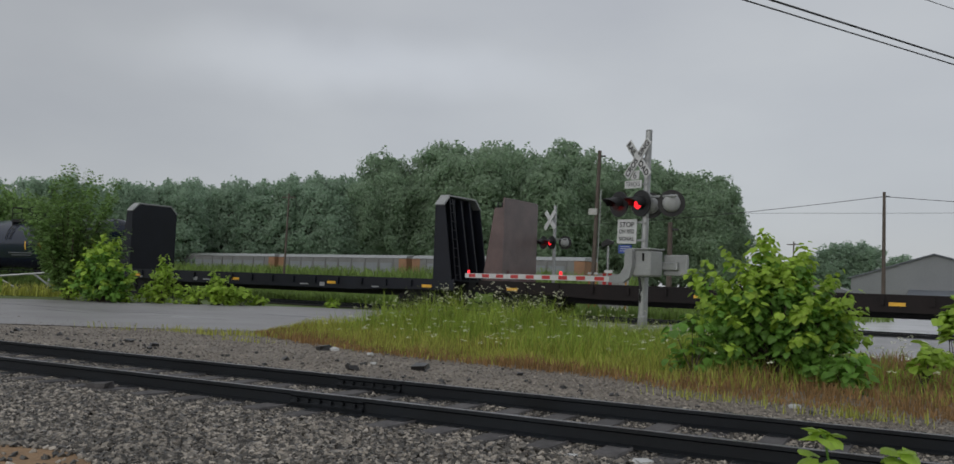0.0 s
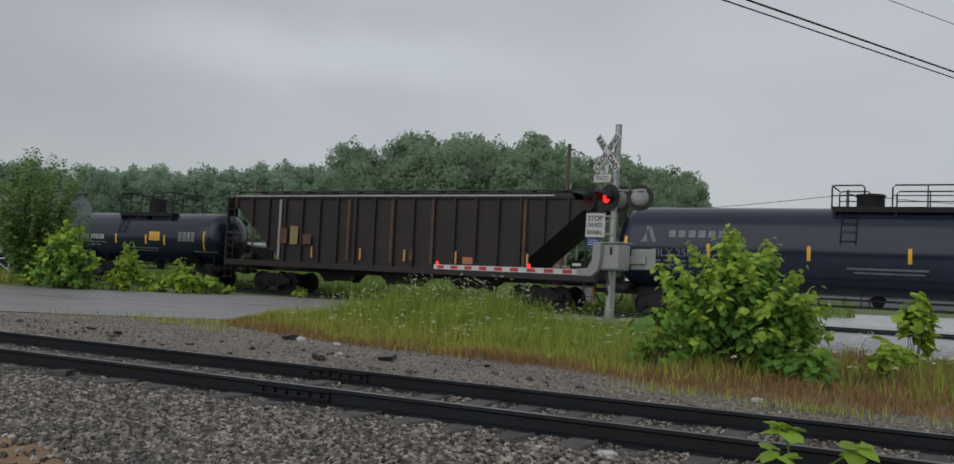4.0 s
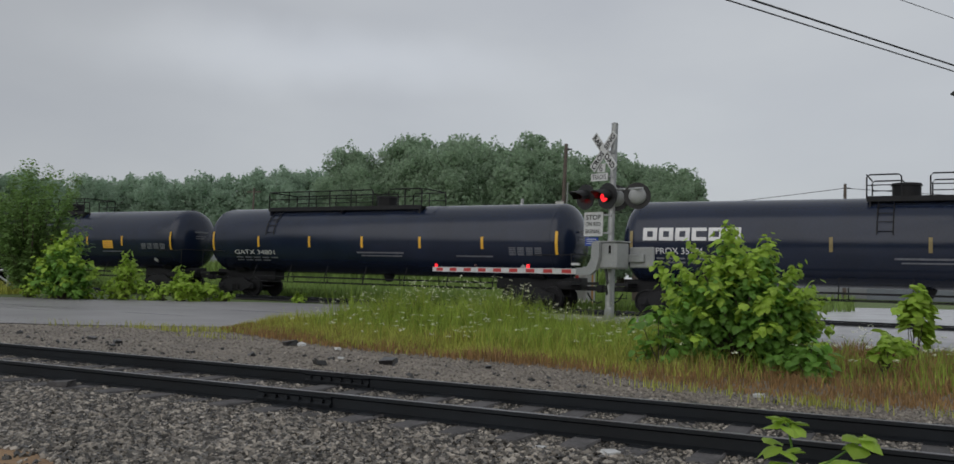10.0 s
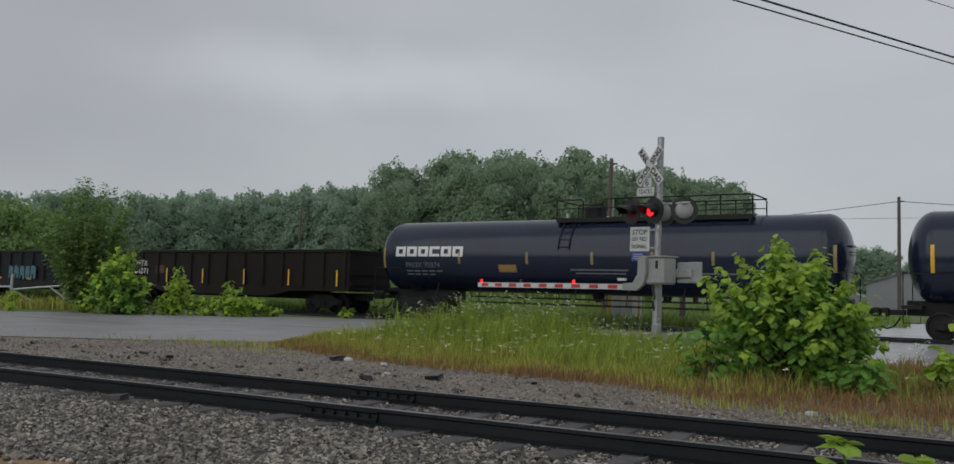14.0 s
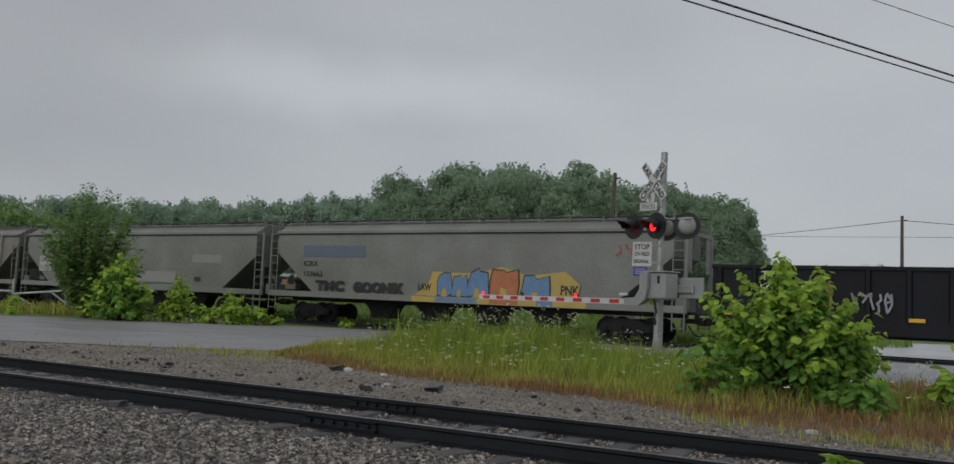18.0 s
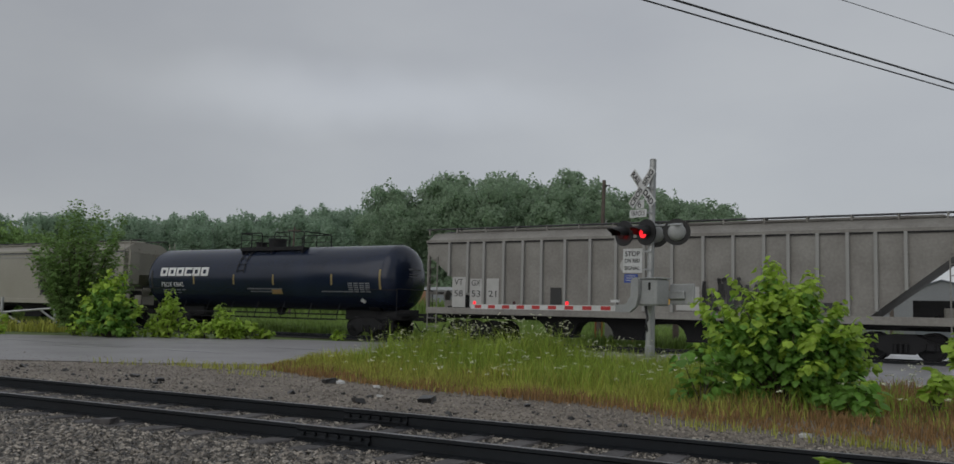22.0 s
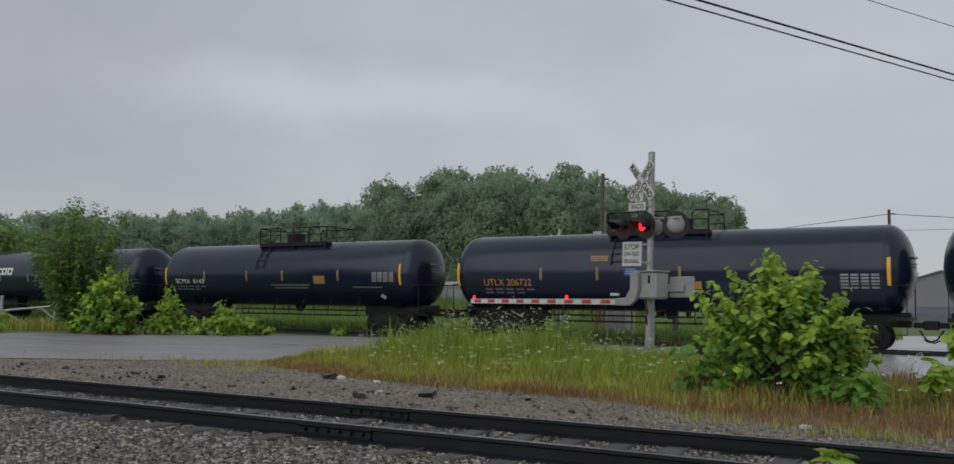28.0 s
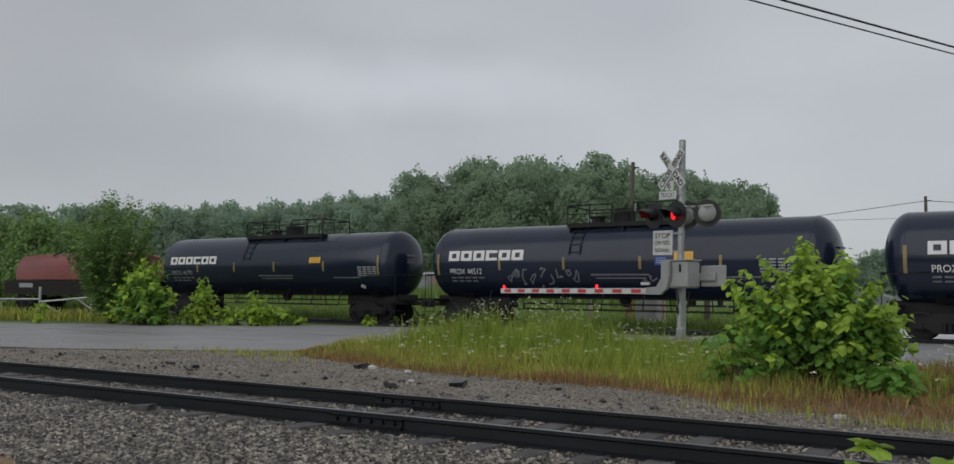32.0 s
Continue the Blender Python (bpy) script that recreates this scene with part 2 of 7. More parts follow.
M["flower"] = leafy("white_flowers", (0.8, 0.81, 0.6), (0.7, 0.715, 0.5), vary=0.1, through_light=0.3)
M["shed"] = mat("shed_metal", (0.2, 0.21, 0.22), (0.17, 0.18, 0.19), rough=0.5, scale=0.3, fine=5, bump=0.05)
M["shed_dark"] = mat("shed_dark_metal", (0.13, 0.15, 0.17), (0.1, 0.11, 0.13), rough=0.5, scale=0.5, fine=5, bump=0.05)
M["rack_silver"] = mat("autorack_panel", (0.21, 0.21, 0.21), (0.15, 0.15, 0.15), rough=0.5, scale=0.4, fine=6, bump=0.05)
M["rack_brown"] = mat("autorack_brown", (0.32, 0.17, 0.09), (0.22, 0.12, 0.07), rough=0.6, scale=0.5, fine=6, bump=0.1)
M["graf_blue"] = mat("graffiti_blue", (0.128, 0.24, 0.4), (0.088, 0.176, 0.32), rough=0.5, scale=3, bump=0)
M["graf_orange"] = mat("graffiti_orange", (0.44, 0.16, 0.064), (0.32, 0.112, 0.048), rough=0.5, scale=3, bump=0)
M["graf_yellow"] = mat("graffiti_yellow", (0.465, 0.33, 0.06), (0.375, 0.285, 0.09), rough=0.5, scale=2, bump=0)
M["graf_teal"] = mat("graffiti_teal", (0.06, 0.16, 0.2), (0.04, 0.1, 0.13), rough=0.5, scale=4, bump=0)
M["graf_red"] = mat("graffiti_red", (0.4, 0.12, 0.1), (0.25, 0.08, 0.07), rough=0.5, scale=4, bump=0)
M["graf_grey"] = mat("graffiti_grey", (0.3, 0.31, 0.33), (0.2, 0.2, 0.22), rough=0.5, scale=4, bump=0)
M["panel_white"] = mat("white_stencil_panel", (0.413, 0.413, 0.398), (0.338, 0.338, 0.323), rough=0.5, scale=3, bump=0)
M["pale"] = mat("pale_repaint", (0.26, 0.26, 0.248), (0.236, 0.236, 0.223), rough=0.5, scale=1, bump=0)
M["slate"] = mat("slate_blue_repaint", (0.12, 0.148, 0.2), (0.096, 0.12, 0.16), rough=0.5, scale=1, bump=0)
M["walk_steel"] = mat("dull_walkway_steel", (0.1, 0.105, 0.11), (0.05, 0.05, 0.055), rough=0.6, metal=0.3, scale=3, fine=30, bump=0.1)
M["hole"] = mat("dark_opening", (0.02, 0.022, 0.024), rough=0.7, scale=2, bump=0)


# ---- mesh building ----
class Form:
    """Collects vertices and faces for one mesh."""

    def __init__(self):
        self.v, self.f = [], []

    def add(self, verts, faces):
        k = len(self.v)
        self.v += [tuple(p) for p in verts]
        self.f += [tuple(i + k for i in f) for f in faces]
        return self

    def box(self, x0, x1, y0, y1, z0, z1, bev=0.0):
        if not bev:
            v = [(x, y, z) for x in (x0, x1) for y in (y0, y1) for z in (z0, z1)]
            return self.add(v, [(0, 1, 3, 2), (4, 6, 7, 5), (0, 4, 5, 1), (2, 3, 7, 6), (0, 2, 6, 4), (1, 5, 7, 3)])
        b = bev
        prof = [(x0 + b, y0), (x1 - b, y0), (x1, y0 + b), (x1, y1 - b), (x1 - b, y1), (x0 + b, y1), (x0, y1 - b), (x0, y0 + b)]
        cx, cy = (x0 + x1) / 2, (y0 + y1) / 2
        ins = [(p[0] + (b if p[0] < cx else -b) * 0.7, p[1] + (b if p[1] < cy else -b) * 0.7) for p in prof]
        v = [(*p, z0) for p in ins] + [(*p, z0 + b) for p in prof] + [(*p, z1 - b) for p in prof] + [(*p, z1) for p in ins]
        f = [tuple(range(7, -1, -1)), tuple(range(24, 32))]
        for r in range(3):
            f += [(r * 8 + i, r * 8 + (i + 1) % 8, r * 8 + 8 + (i + 1) % 8, r * 8 + 8 + i) for i in range(8)]
        return self.add(v, f)

    def tube(self, p0, p1, r0, r1=None, seg=8, caps=True):
        p0, p1 = Vector(p0), Vector(p1)
        r1 = r0 if r1 is None else r1
        d = (p1 - p0).normalized()
        a = d.orthogonal().normalized()
        b = d.cross(a)
        ring = [a * math.cos(2 * math.pi * i / seg) + b * math.sin(2 * math.pi * i / seg) for i in range(seg)]
        v = [p0 + q * r0 for q in ring] + [p1 + q * r1 for q in ring]
        f = [(i, (i + 1) % seg, seg + (i + 1) % seg, seg + i) for i in range(seg)]
        if caps:
            f += [tuple(range(seg - 1, -1, -1)), tuple(range(seg, 2 * seg))]
        return self.add(v, f)

    def path(self, pts, r, seg=6):
        """One connected bent tube."""
        pts = [Vector(p) for p in pts]
        rings = []
        for i, p in enumerate(pts):
            d = (pts[min(i + 1, len(pts) - 1)] - pts[max(i - 1, 0)]).normalized()
            a = (Vector((0, 0, 1)) if abs(d.z) < 0.9 else Vector((1, 0, 0))).cross(d).normalized()
            b = d.cross(a)
            rings.append([p + (a * math.cos(2 * math.pi * k / seg) + b * math.sin(2 * math.pi * k / seg)) * r for k in range(seg)])
        return self.loft(rings)

    def prism(self, prof, axis, a, b):
        """A flat outline pushed along an axis from a to b; the outline holds the two other coordinates in order."""
        put = {"x": lambda p, t: (t, p[0], p[1]), "y": lambda p, t: (p[0], t, p[1]), "z": lambda p, t: (p[0], p[1], t)}[axis]
        n = len(prof)
        v = [put(p, a) for p in prof] + [put(p, b) for p in prof]
        f = [(i, (i + 1) % n, n + (i + 1) % n, n + i) for i in range(n)] + [tuple(range(n - 1, -1, -1)), tuple(range(n, 2 * n))]
        return self.add(v, f)

    def loft(self, rings, caps=True):
        n = len(rings[0])
        v = [p for r in rings for p in r]
        f = []
        for k in range(len(rings) - 1):
            f += [(k * n + i, k * n + (i + 1) % n, k * n + n + (i + 1) % n, k * n + n + i) for i in range(n)]
        if caps:
            f += [tuple(range(n - 1, -1, -1)), tuple(range((len(rings) - 1) * n, len(rings) * n))]
        return self.add(v, f)

    def mesh(self, name, material, smooth=0.0):
        me = bpy.data.meshes.new(name)
        me.from_pydata(self.v, [], self.f)
        bm = bmesh.new()
        bm.from_mesh(me)
        bmesh.ops.recalc_face_normals(bm, faces=bm.faces)
        bm.to_mesh(me)
        bm.free()
        me.materials.append(material)
        if smooth:
            me.shade_smooth()
            me.set_sharp_from_angle(angle=radians(smooth))
        return me


def part(name, form, material, parent=None, label="", at=None, smooth=0.0):
    me = form if isinstance(form, bpy.types.Mesh) else form.mesh(name, material, smooth)
    ob = new(name, me)
    if parent:
        ob.parent = parent
    if at is not None:
        ob.matrix_basis = at
    return tagged(ob, label)


def thing(name, label, category, group="", at=None, kind=""):
    ob = new(name)
    ob.empty_display_size = 0.3
    if at is not None:
        ob.matrix_basis = at
    return tagged(ob, label, category, group, kind)


def raw_mesh(name, verts, faces, material):
    me = bpy.data.meshes.new(name)
    me.from_pydata(verts, [], faces)
    me.materials.append(material)
    return me


TEXTS = {}


def text_mesh(words, size, material, stretch=1.0, bold=0.0):
    """Lettering as a flat mesh in the xz plane, lower left corner at the origin, facing -y."""
    cu = bpy.data.curves.new("lettering", "FONT")
    cu.body, cu.size, cu.space_line, cu.offset = words, size, 1.0, bold
    ob = bpy.data.objects.new("lettering", cu)
    scene.collection.objects.link(ob)
    deps = bpy.context.evaluated_depsgraph_get()
    me = bpy.data.meshes.new_from_object(ob.evaluated_get(deps))
    bpy.data.objects.remove(ob)
    me.transform(Matrix(((stretch, 0, 0, 0), (0, 0, -1, 0), (0, 1, 0, 0), (0, 0, 0, 1))))
    me.materials.clear()
    me.materials.append(material)
    return me


def fitted(me, x0, x1, z0, z1):
    """Scales a flat mesh into a rectangle of the xz plane."""
    xs = [v.co.x for v in me.vertices]
    zs = [v.co.z for v in me.vertices]
    ax, az = (x1 - x0) / (max(xs) - min(xs)), (z1 - z0) / (max(zs) - min(zs))
    for v in me.vertices:
        v.co = (x0 + (v.co.x - min(xs)) * ax, v.co.y, z0 + (v.co.z - min(zs)) * az)
    return me


def wrapped(me, x, z, y_axis, z_axis, r):
    """Lays a flat mesh on a lying cylinder of radius r, its near side."""
    bm = bmesh.new()
    bm.from_mesh(me)
    zs = [v.co.z for v in bm.verts]
    lo, hi = min(zs), max(zs)
    k = max(1, int((hi - lo) / 0.12))
    for i in range(1, k):
        bmesh.ops.bisect_plane(bm, geom=bm.verts[:] + bm.edges[:] + bm.faces[:], plane_co=(0, 0, lo + (hi - lo) * i / k), plane_no=(0, 0, 1))
    for v in bm.verts:
        a = (z + v.co.z - z_axis) / r
        v.co = (x + v.co.x, y_axis - r * math.cos(a), z_axis + r * math.sin(a))
    bm.to_mesh(me)
    bm.free()
    return me


def flat_shape(rects, material):
    """Flat rectangles (x0, x1, z0, z1) in the xz plane as one thin mesh."""
    f = Form()
    for x0, x1, z0, z1 in rects:
        x0, x1 = along(x0), along(x1)
        f.add([(x0, 0, z0), (x1, 0, z0), (x1, 0, z1), (x0, 0, z1)], [(0, 1, 2, 3)])
    return f.mesh("marking", material)


# ---- ground ----
def sheet(name, pts, z, material, label, category="ground", thick=0.0):
    f = Form()
    n = len(pts)
    f.add([(x, y, z) for x, y in pts], [tuple(range(n))])
    me = f.mesh(name, material)
    if me.polygons[0].normal.z < 0:
        me.flip_normals()
    ob = new(name, me)
    return tagged(ob, label, category, kind="structure")


NEAR, FAR = 7.18, 8.69          # the two rails of the near track
LINE, SKEW = 32.91, -3.0        # centre line of the train's track where it crosses x = 0, and its turn from the near track in degrees
RAIL, MAIN = 0.17, 0.125        # heights of the rail heads
sheet("ground", [(-3000, -1500), (3000, -1500), (3000, 4500), (-3000, 4500)], -0.03, M["meadow"], "flat green meadow reaching to the horizon")
sheet("gravel_verge", [(-90, -30), (60, -30), (60, 13.2), (-3, 13.2), (-9, 14.4), (-14.6, 16.2), (-19.4, 13.2), (-90, 6)], -0.012, M["gravel"], "grey crushed gravel beside the tracks")
sheet("ballast_bed", [(-120, 3.6), (60, 3.6), (60, 9.9), (-120, 9.9)], 0.0, M["ballast_bed"], "near-black ballast bed under the near track")
sheet("dirt_patch", [(-30, -10), (5, -10), (-1.5, 3.2), (-3.4, 3.8), (-4.3, 4.15), (-5.0, 4.4), (-5.6, 4.5), (-7.0, 4.62), (-9, 4.55), (-30, 4.8)], 0.006, M["dirt"], "bare brown dirt beside the ballast")
ROAD = [(-120, -2), (-40, 6.5), (-22, 11.6), (-19.4, 12.8), (-16.9, 14.2), (-14.7, 15.9), (-12.8, 18.2), (-11.0, 19.6), (-3, 20.2), (40, 20.2), (40, 31.6),
        (6, 31.6), (-20.5, 31.7), (-24.5, 30.0), (-29.5, 26.3), (-34, 22.6), (-60, 10), (-120, 4)]
road = sheet("road", ROAD, 0.004, M["asphalt"], "wet grey asphalt road with worn patches", "road")
sheet("crossing_road", [(-9.5, 31.6), (-6.5, 20.6), (40, 20.6), (70, 31.6), (70, 62), (24, 66), (90, 220), (78, 220), (8, 70), (-3.5, 60), (-6.0, 38.5)], 0.02, M["wet"], "pale wet road running over the level crossing", "road")
def on_line(s, side=0.0):
    """A place s metres along the train's track and side metres across it."""
    c, n = math.cos(radians(SKEW)), math.sin(radians(SKEW))
    return s * c - side * n, LINE + s * n + side * c


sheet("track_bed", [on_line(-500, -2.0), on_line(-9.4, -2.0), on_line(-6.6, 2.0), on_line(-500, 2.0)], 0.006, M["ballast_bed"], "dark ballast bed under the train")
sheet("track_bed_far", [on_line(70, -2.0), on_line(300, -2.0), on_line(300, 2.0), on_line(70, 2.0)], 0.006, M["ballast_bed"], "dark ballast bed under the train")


# ---- tracks ----
def rail_prof(y, top):
    half = [(0.036, 0.0), (0.036, -0.03), (0.012, -0.045), (0.010, -0.13), (0.07, -0.15), (0.07, -0.16)]
    return [(y + a, top + b) for a, b in half] + [(y - a, top + b) for a, b in reversed(half)]


TIES = []       # places of the ties, the near track first


def track(name, label, ys, x0, x1, tie_span, ties, top=RAIL, at=None):
    tr = thing(name, label, "railway track", at=at, kind="structure")
    for y in ys:
        r = part("rail", Form().prism(rail_prof(y, top), "x", x0, x1), M["rail"], tr)
        part("running_surface", Form().box(x0, x1, y - 0.028, y + 0.028, top - 0.004, top + 0.003), M["rail_top"], r, "shiny worn rail head")
    cy = sum(ys) / 2
    me = Form().box(-0.115, 0.115, -1.3, 1.3, top - 0.34, top - 0.158, 0.015).mesh("tie", M["tie"])
    plate = Form().box(-0.09, 0.09, -0.17, 0.17, top - 0.158, top - 0.15).mesh("tie_plate", M["rail"])
    rng = random.Random(len(name))
    for i in range(ties):
        x = tie_span[0] + (tie_span[1] - tie_span[0]) * i / (ties - 1)
        x += rng.uniform(-0.04, 0.04)
        TIES.append(x)
        t = part("tie", me, None, tr, at=pose(x, cy + rng.uniform(-0.07, 0.07), rng.uniform(-0.006, 0.02), 0, 0, rng.uniform(-1.5, 1.5)))
        for y in ys:
            part("tie_plate", plate, None, t, at=pose(0, y - cy, 0))
    return tr


near_track = track("near_track", "weathered railway track on grey ballast", (NEAR, FAR), -120, 60, (-24, 6), 58)
far_track = track("main_track", "main line track under the passing train", (-0.755, 0.755), -500, 300, (-66, -9.5), 105, MAIN, pose(0, LINE, 0, 0, 0, SKEW))


for y, x in ((NEAR, -5.5), (FAR, -6.05), (NEAR, -17.6), (FAR, 5.4)):
    for s in (-1, 1):
        j = part("joint_bar", Form().prism([(y + s * 0.012, 0.045), (y + s * 0.05, 0.03), (y + s * 0.055, 0.06), (y + s * 0.03, 0.08), (y + s * 0.03, 0.11), (y + s * 0.045, 0.13), (y + s * 0.03, 0.14), (y + s * 0.012, 0.135)], "x", x - 0.45, x + 0.45), M["rail"], near_track, "dark bolted joint bar")
        for k in range(6):
            part("bolt", Form().tube((x - 0.36 + k * 0.144, y + s * 0.03, 0.095), (x - 0.36 + k * 0.144, y + s * 0.065, 0.095), 0.018, seg=6), M["rail"], j)


# Ends of the car bodies along the track at the start, from the front car backwards, and scale and shift of the marks on each
BODIES = ((-17.17, 6.2), (-40.67, -18.41), (-59.57, -41.99), (-78.83, -60.5), (-91.62, -80.07), (-113.72, -93.4), (-135.3, -115.16), (-156.77, -137.15),
          (-179.02, -158.35), (-200.8, -180.71), (-219.9, -202.2), (-237.5, -221.1), (-259.23, -239.0), (-280.68, -260.71), (-302.41, -281.8), (-321.43, -304.08),
          (-343.27, -322.98), (-362.15, -344.86), (-380.79, -362.95), (-399.54, -382.42), (-418.31, -401.13), (-436.99, -419.67), (-456.02, -438.71), (-471.8, -457.6))
MARKED = ((1, 0), (1.02, 0.45), (1.06, 0.91), (1.0, 0.85), (1.042, 0.54), (1.055, 0.21), (1.038, 0.8), (1.082, 1.03),
          (1.03, 0.9), (1.06, 1.2), (1.02, 0.85), (1.075, 0.53), (1.054, 0.21), (1.064, 0.23), (1.08, 0.13), (1.036, 0.75),
          (1.059, 0.66), (1.083, 0.85), (1.056, 0.84), (1.083, 1.17), (1.051, 0.97), (1.051, 0.92), (1.087, 1.17), (1, 0))
NOW = {"body": 9.0, "scale": 1.0, "shift": 0.0}     # the car that is being built


def length_of(i):
    """Chooses car i and gives its length over the couplers."""
    front = BODIES[i - 1][0] if i else BODIES[0][1] + 1.5
    rear = BODIES[i + 1][1] if i < 23 else BODIES[23][0] - 1.5
    NOW["body"] = (BODIES[i][1] - BODIES[i][0]) / 2
    NOW["scale"], NOW["shift"] = MARKED[i]
    return (front + BODIES[i][1] - BODIES[i][0] - rear) / 2


def along(x):
    return x * NOW["scale"] + NOW["shift"]


# ---- freight cars: x along the track, z = 0 on the rail head, near side at -y ----
def wheel_mesh():
    f = Form()
    prof = [(-0.075, 0.10), (-0.075, 0.40), (-0.07, 0.482), (-0.04, 0.482), (-0.035, 0.457), (0.065, 0.452), (0.07, 0.40), (0.02, 0.38), (0.015, 0.16), (0.06, 0.14), (0.06, 0.08)]
    seg = 28
    rings = [[(r * math.cos(2 * math.pi * i / seg), -y, r * math.sin(2 * math.pi * i / seg)) for i in range(seg)] for y, r in prof]
    return f.loft(rings).mesh("wheel", M["black_matt"], smooth=35)


WHEEL = wheel_mesh()
AXLE = Form().tube((0, -1.05, 0), (0, 1.05, 0), 0.085, seg=12).mesh("axle", M["black_matt"], smooth=40)
CAP = Form().tube((0, -0.03, 0), (0, 0.05, 0), 0.1, seg=14).mesh("bearing_cap", M["black_matt"], smooth=40)


def sideframe_mesh():
    out = [(-1.12, 0.36), (-1.12, 0.60), (-0.86, 0.66), (-0.45, 0.86), (0.45, 0.86), (0.86, 0.66), (1.12, 0.60), (1.12, 0.36), (0.72, 0.40), (0.42, 0.22), (-0.42, 0.22), (-0.72, 0.40)]
    f = Form().prism(out, "y", -0.07, 0.07)
    for s in (-1, 1):
        f.box(s * 0.89 - 0.15, s * 0.89 + 0.15, -0.1, 0.1, 0.34, 0.6, 0.02)
        f.tube((s * 0.16, -0.1, 0.28), (s * 0.16, -0.1, 0.56), 0.07, seg=10)
    f.tube((0, -0.1, 0.28), (0, -0.1, 0.56), 0.07, seg=10)
    return f.mesh("side_frame", M["black_matt"])


SIDEFRAME = sideframe_mesh()
BOLSTER = Form().box(-0.22, 0.22, -1.05, 1.05, 0.4, 0.76, 0.03).mesh("bolster", M["black_matt"])


def truck(car, x):
    t = part("truck", BOLSTER, None, car, "black cast-steel freight truck", at=pose(x, 0, 0))
    for s in (-1, 1):
        part("side_frame", SIDEFRAME, None, t, at=pose(0, s * 1.0, 0, 0, 0, 0 if s < 0 else 180))
        part("axle", AXLE, None, t, at=pose(s * 0.89, 0, 0.457))
        for q in (-1, 1):
            part("wheel", WHEEL, None, t, at=pose(s * 0.89, q * 0.755, 0.457, 0, 0, 0 if q < 0 else 180))
            part("bearing_cap", CAP, None, t, at=pose(s * 0.89, q * 1.12, 0.457))


def coupler_mesh():
    f = Form().box(0.0, 0.62, -0.09, 0.09, 0.78, 0.96, 0.02)
    f.box(0.5, 0.78, -0.16, 0.16, 0.72, 1.02, 0.04)
    f.path([(0.2, -0.3, 0.7), (0.4, -0.32, 0.4), (0.62, -0.3, 0.3), (0.8, -0.28, 0.38)], 0.03)
    return f.mesh("coupler", M["black_matt"])


COUPLER = coupler_mesh()


def couplers(car, half):
    part("coupler", COUPLER, None, car, at=pose(half - 0.74, 0, 0))
    part("coupler", COUPLER, None, car, at=pose(-half + 0.74, 0, 0, 0, 0, 180))


def lettering(car, words, box, material, y, tank=None, label="", name="lettering", bold=0.0):
    """Words fitted into box = (x0, x1, z0, z1) on the near side, flat at y or laid on a tank."""
    me = fitted(text_mesh(words, 1.0, material, bold=bold), along(box[0]), along(box[1]), *box[2:])
    if tank:
        return part(name, wrapped(me, 0, 0, 0.0, tank[0], tank[1] + 0.012), None, car, label)
    return part(name, me, None, car, label, at=pose(0, y, 0))


def marking(car, rects, material, y, tank=None, label="", name="marking"):
    me = flat_shape(rects, material)
    if tank:
        ob = part(name, wrapped(me, 0, 0, 0.0, tank[0], tank[1] + 0.012), None, car, label)
    else:
        ob = part(name, me, None, car, label, at=pose(0, y, 0))
    return tagged(ob, label, kind="stuff") if name in ("small_print", "test_stencil", "notice") else ob


def block_letters(x, z, w, h):
    """A company emblem as a row of six plain hollow blocks, the fourth open on one side."""
    step = w / 6
    rects = []
    for k in range(6):
        x0, x1 = x + k * step, x + (k + 0.88) * step
        rects.append([(x0, x1, z, z + 0.27 * h), (x0, x1, z + 0.73 * h, z + h), (x0, x0 + 0.26 * step, z + 0.27 * h, z + 0.73 * h)])
        if k != 3:
            rects[-1].append((x1 - 0.26 * step, x1, z + 0.27 * h, z + 0.73 * h))
    return rects


def scrawl(car, box, material, seed, y, tank=None, thick=0.05, strokes=6, label="scrawled graffiti"):
    """Sprayed hand-style strokes: bent ribbons."""
    rng = random.Random(seed)
    x0, x1, z0, z1 = along(box[0]), along(box[1]), *box[2:]
    w = (x1 - x0) / strokes
    for i in range(strokes):
        f = Form()
        pts = [Vector((x0 + w * (i + rng.uniform(0.0, 1.0)), 0, rng.choice((z0, z1, (z0 + z1) / 2)) + rng.uniform(-0.12, 0.12) * (z1 - z0))) for _ in range(4)]
        line = []
        for k in range(len(pts) - 1):
            mid = pts[k].lerp(pts[k + 1], 0.5) + Vector((rng.uniform(-0.15, 0.15), 0, rng.uniform(-0.1, 0.1)))
            line += [pts[k].lerp(mid, q / 4) if q < 2 else mid.lerp(pts[k + 1], (q - 2) / 2) for q in range(4)]
        line.append(pts[-1])
        left, right = [], []
        for k, p in enumerate(line):
            d = line[min(k + 1, len(line) - 1)] - line[max(k - 1, 0)]
            n = Vector((-d.z, 0, d.x)).normalized() * thick / 2
            left.append(p + n)
            right.append(p - n)
        m = len(line)
        me = f.add(left + right, [(k, k + 1, m + k + 1, m + k) for k in range(m - 1)]).mesh("graffiti_stroke", material)
        if tank:
            part("graffiti_stroke", wrapped(me, 0, 0, 0.0, tank[0], tank[1] + 0.014), None, car, label)
        else:
            part("graffiti_stroke", me, None, car, label, at=pose(0, y - 0.0006 * i, 0))


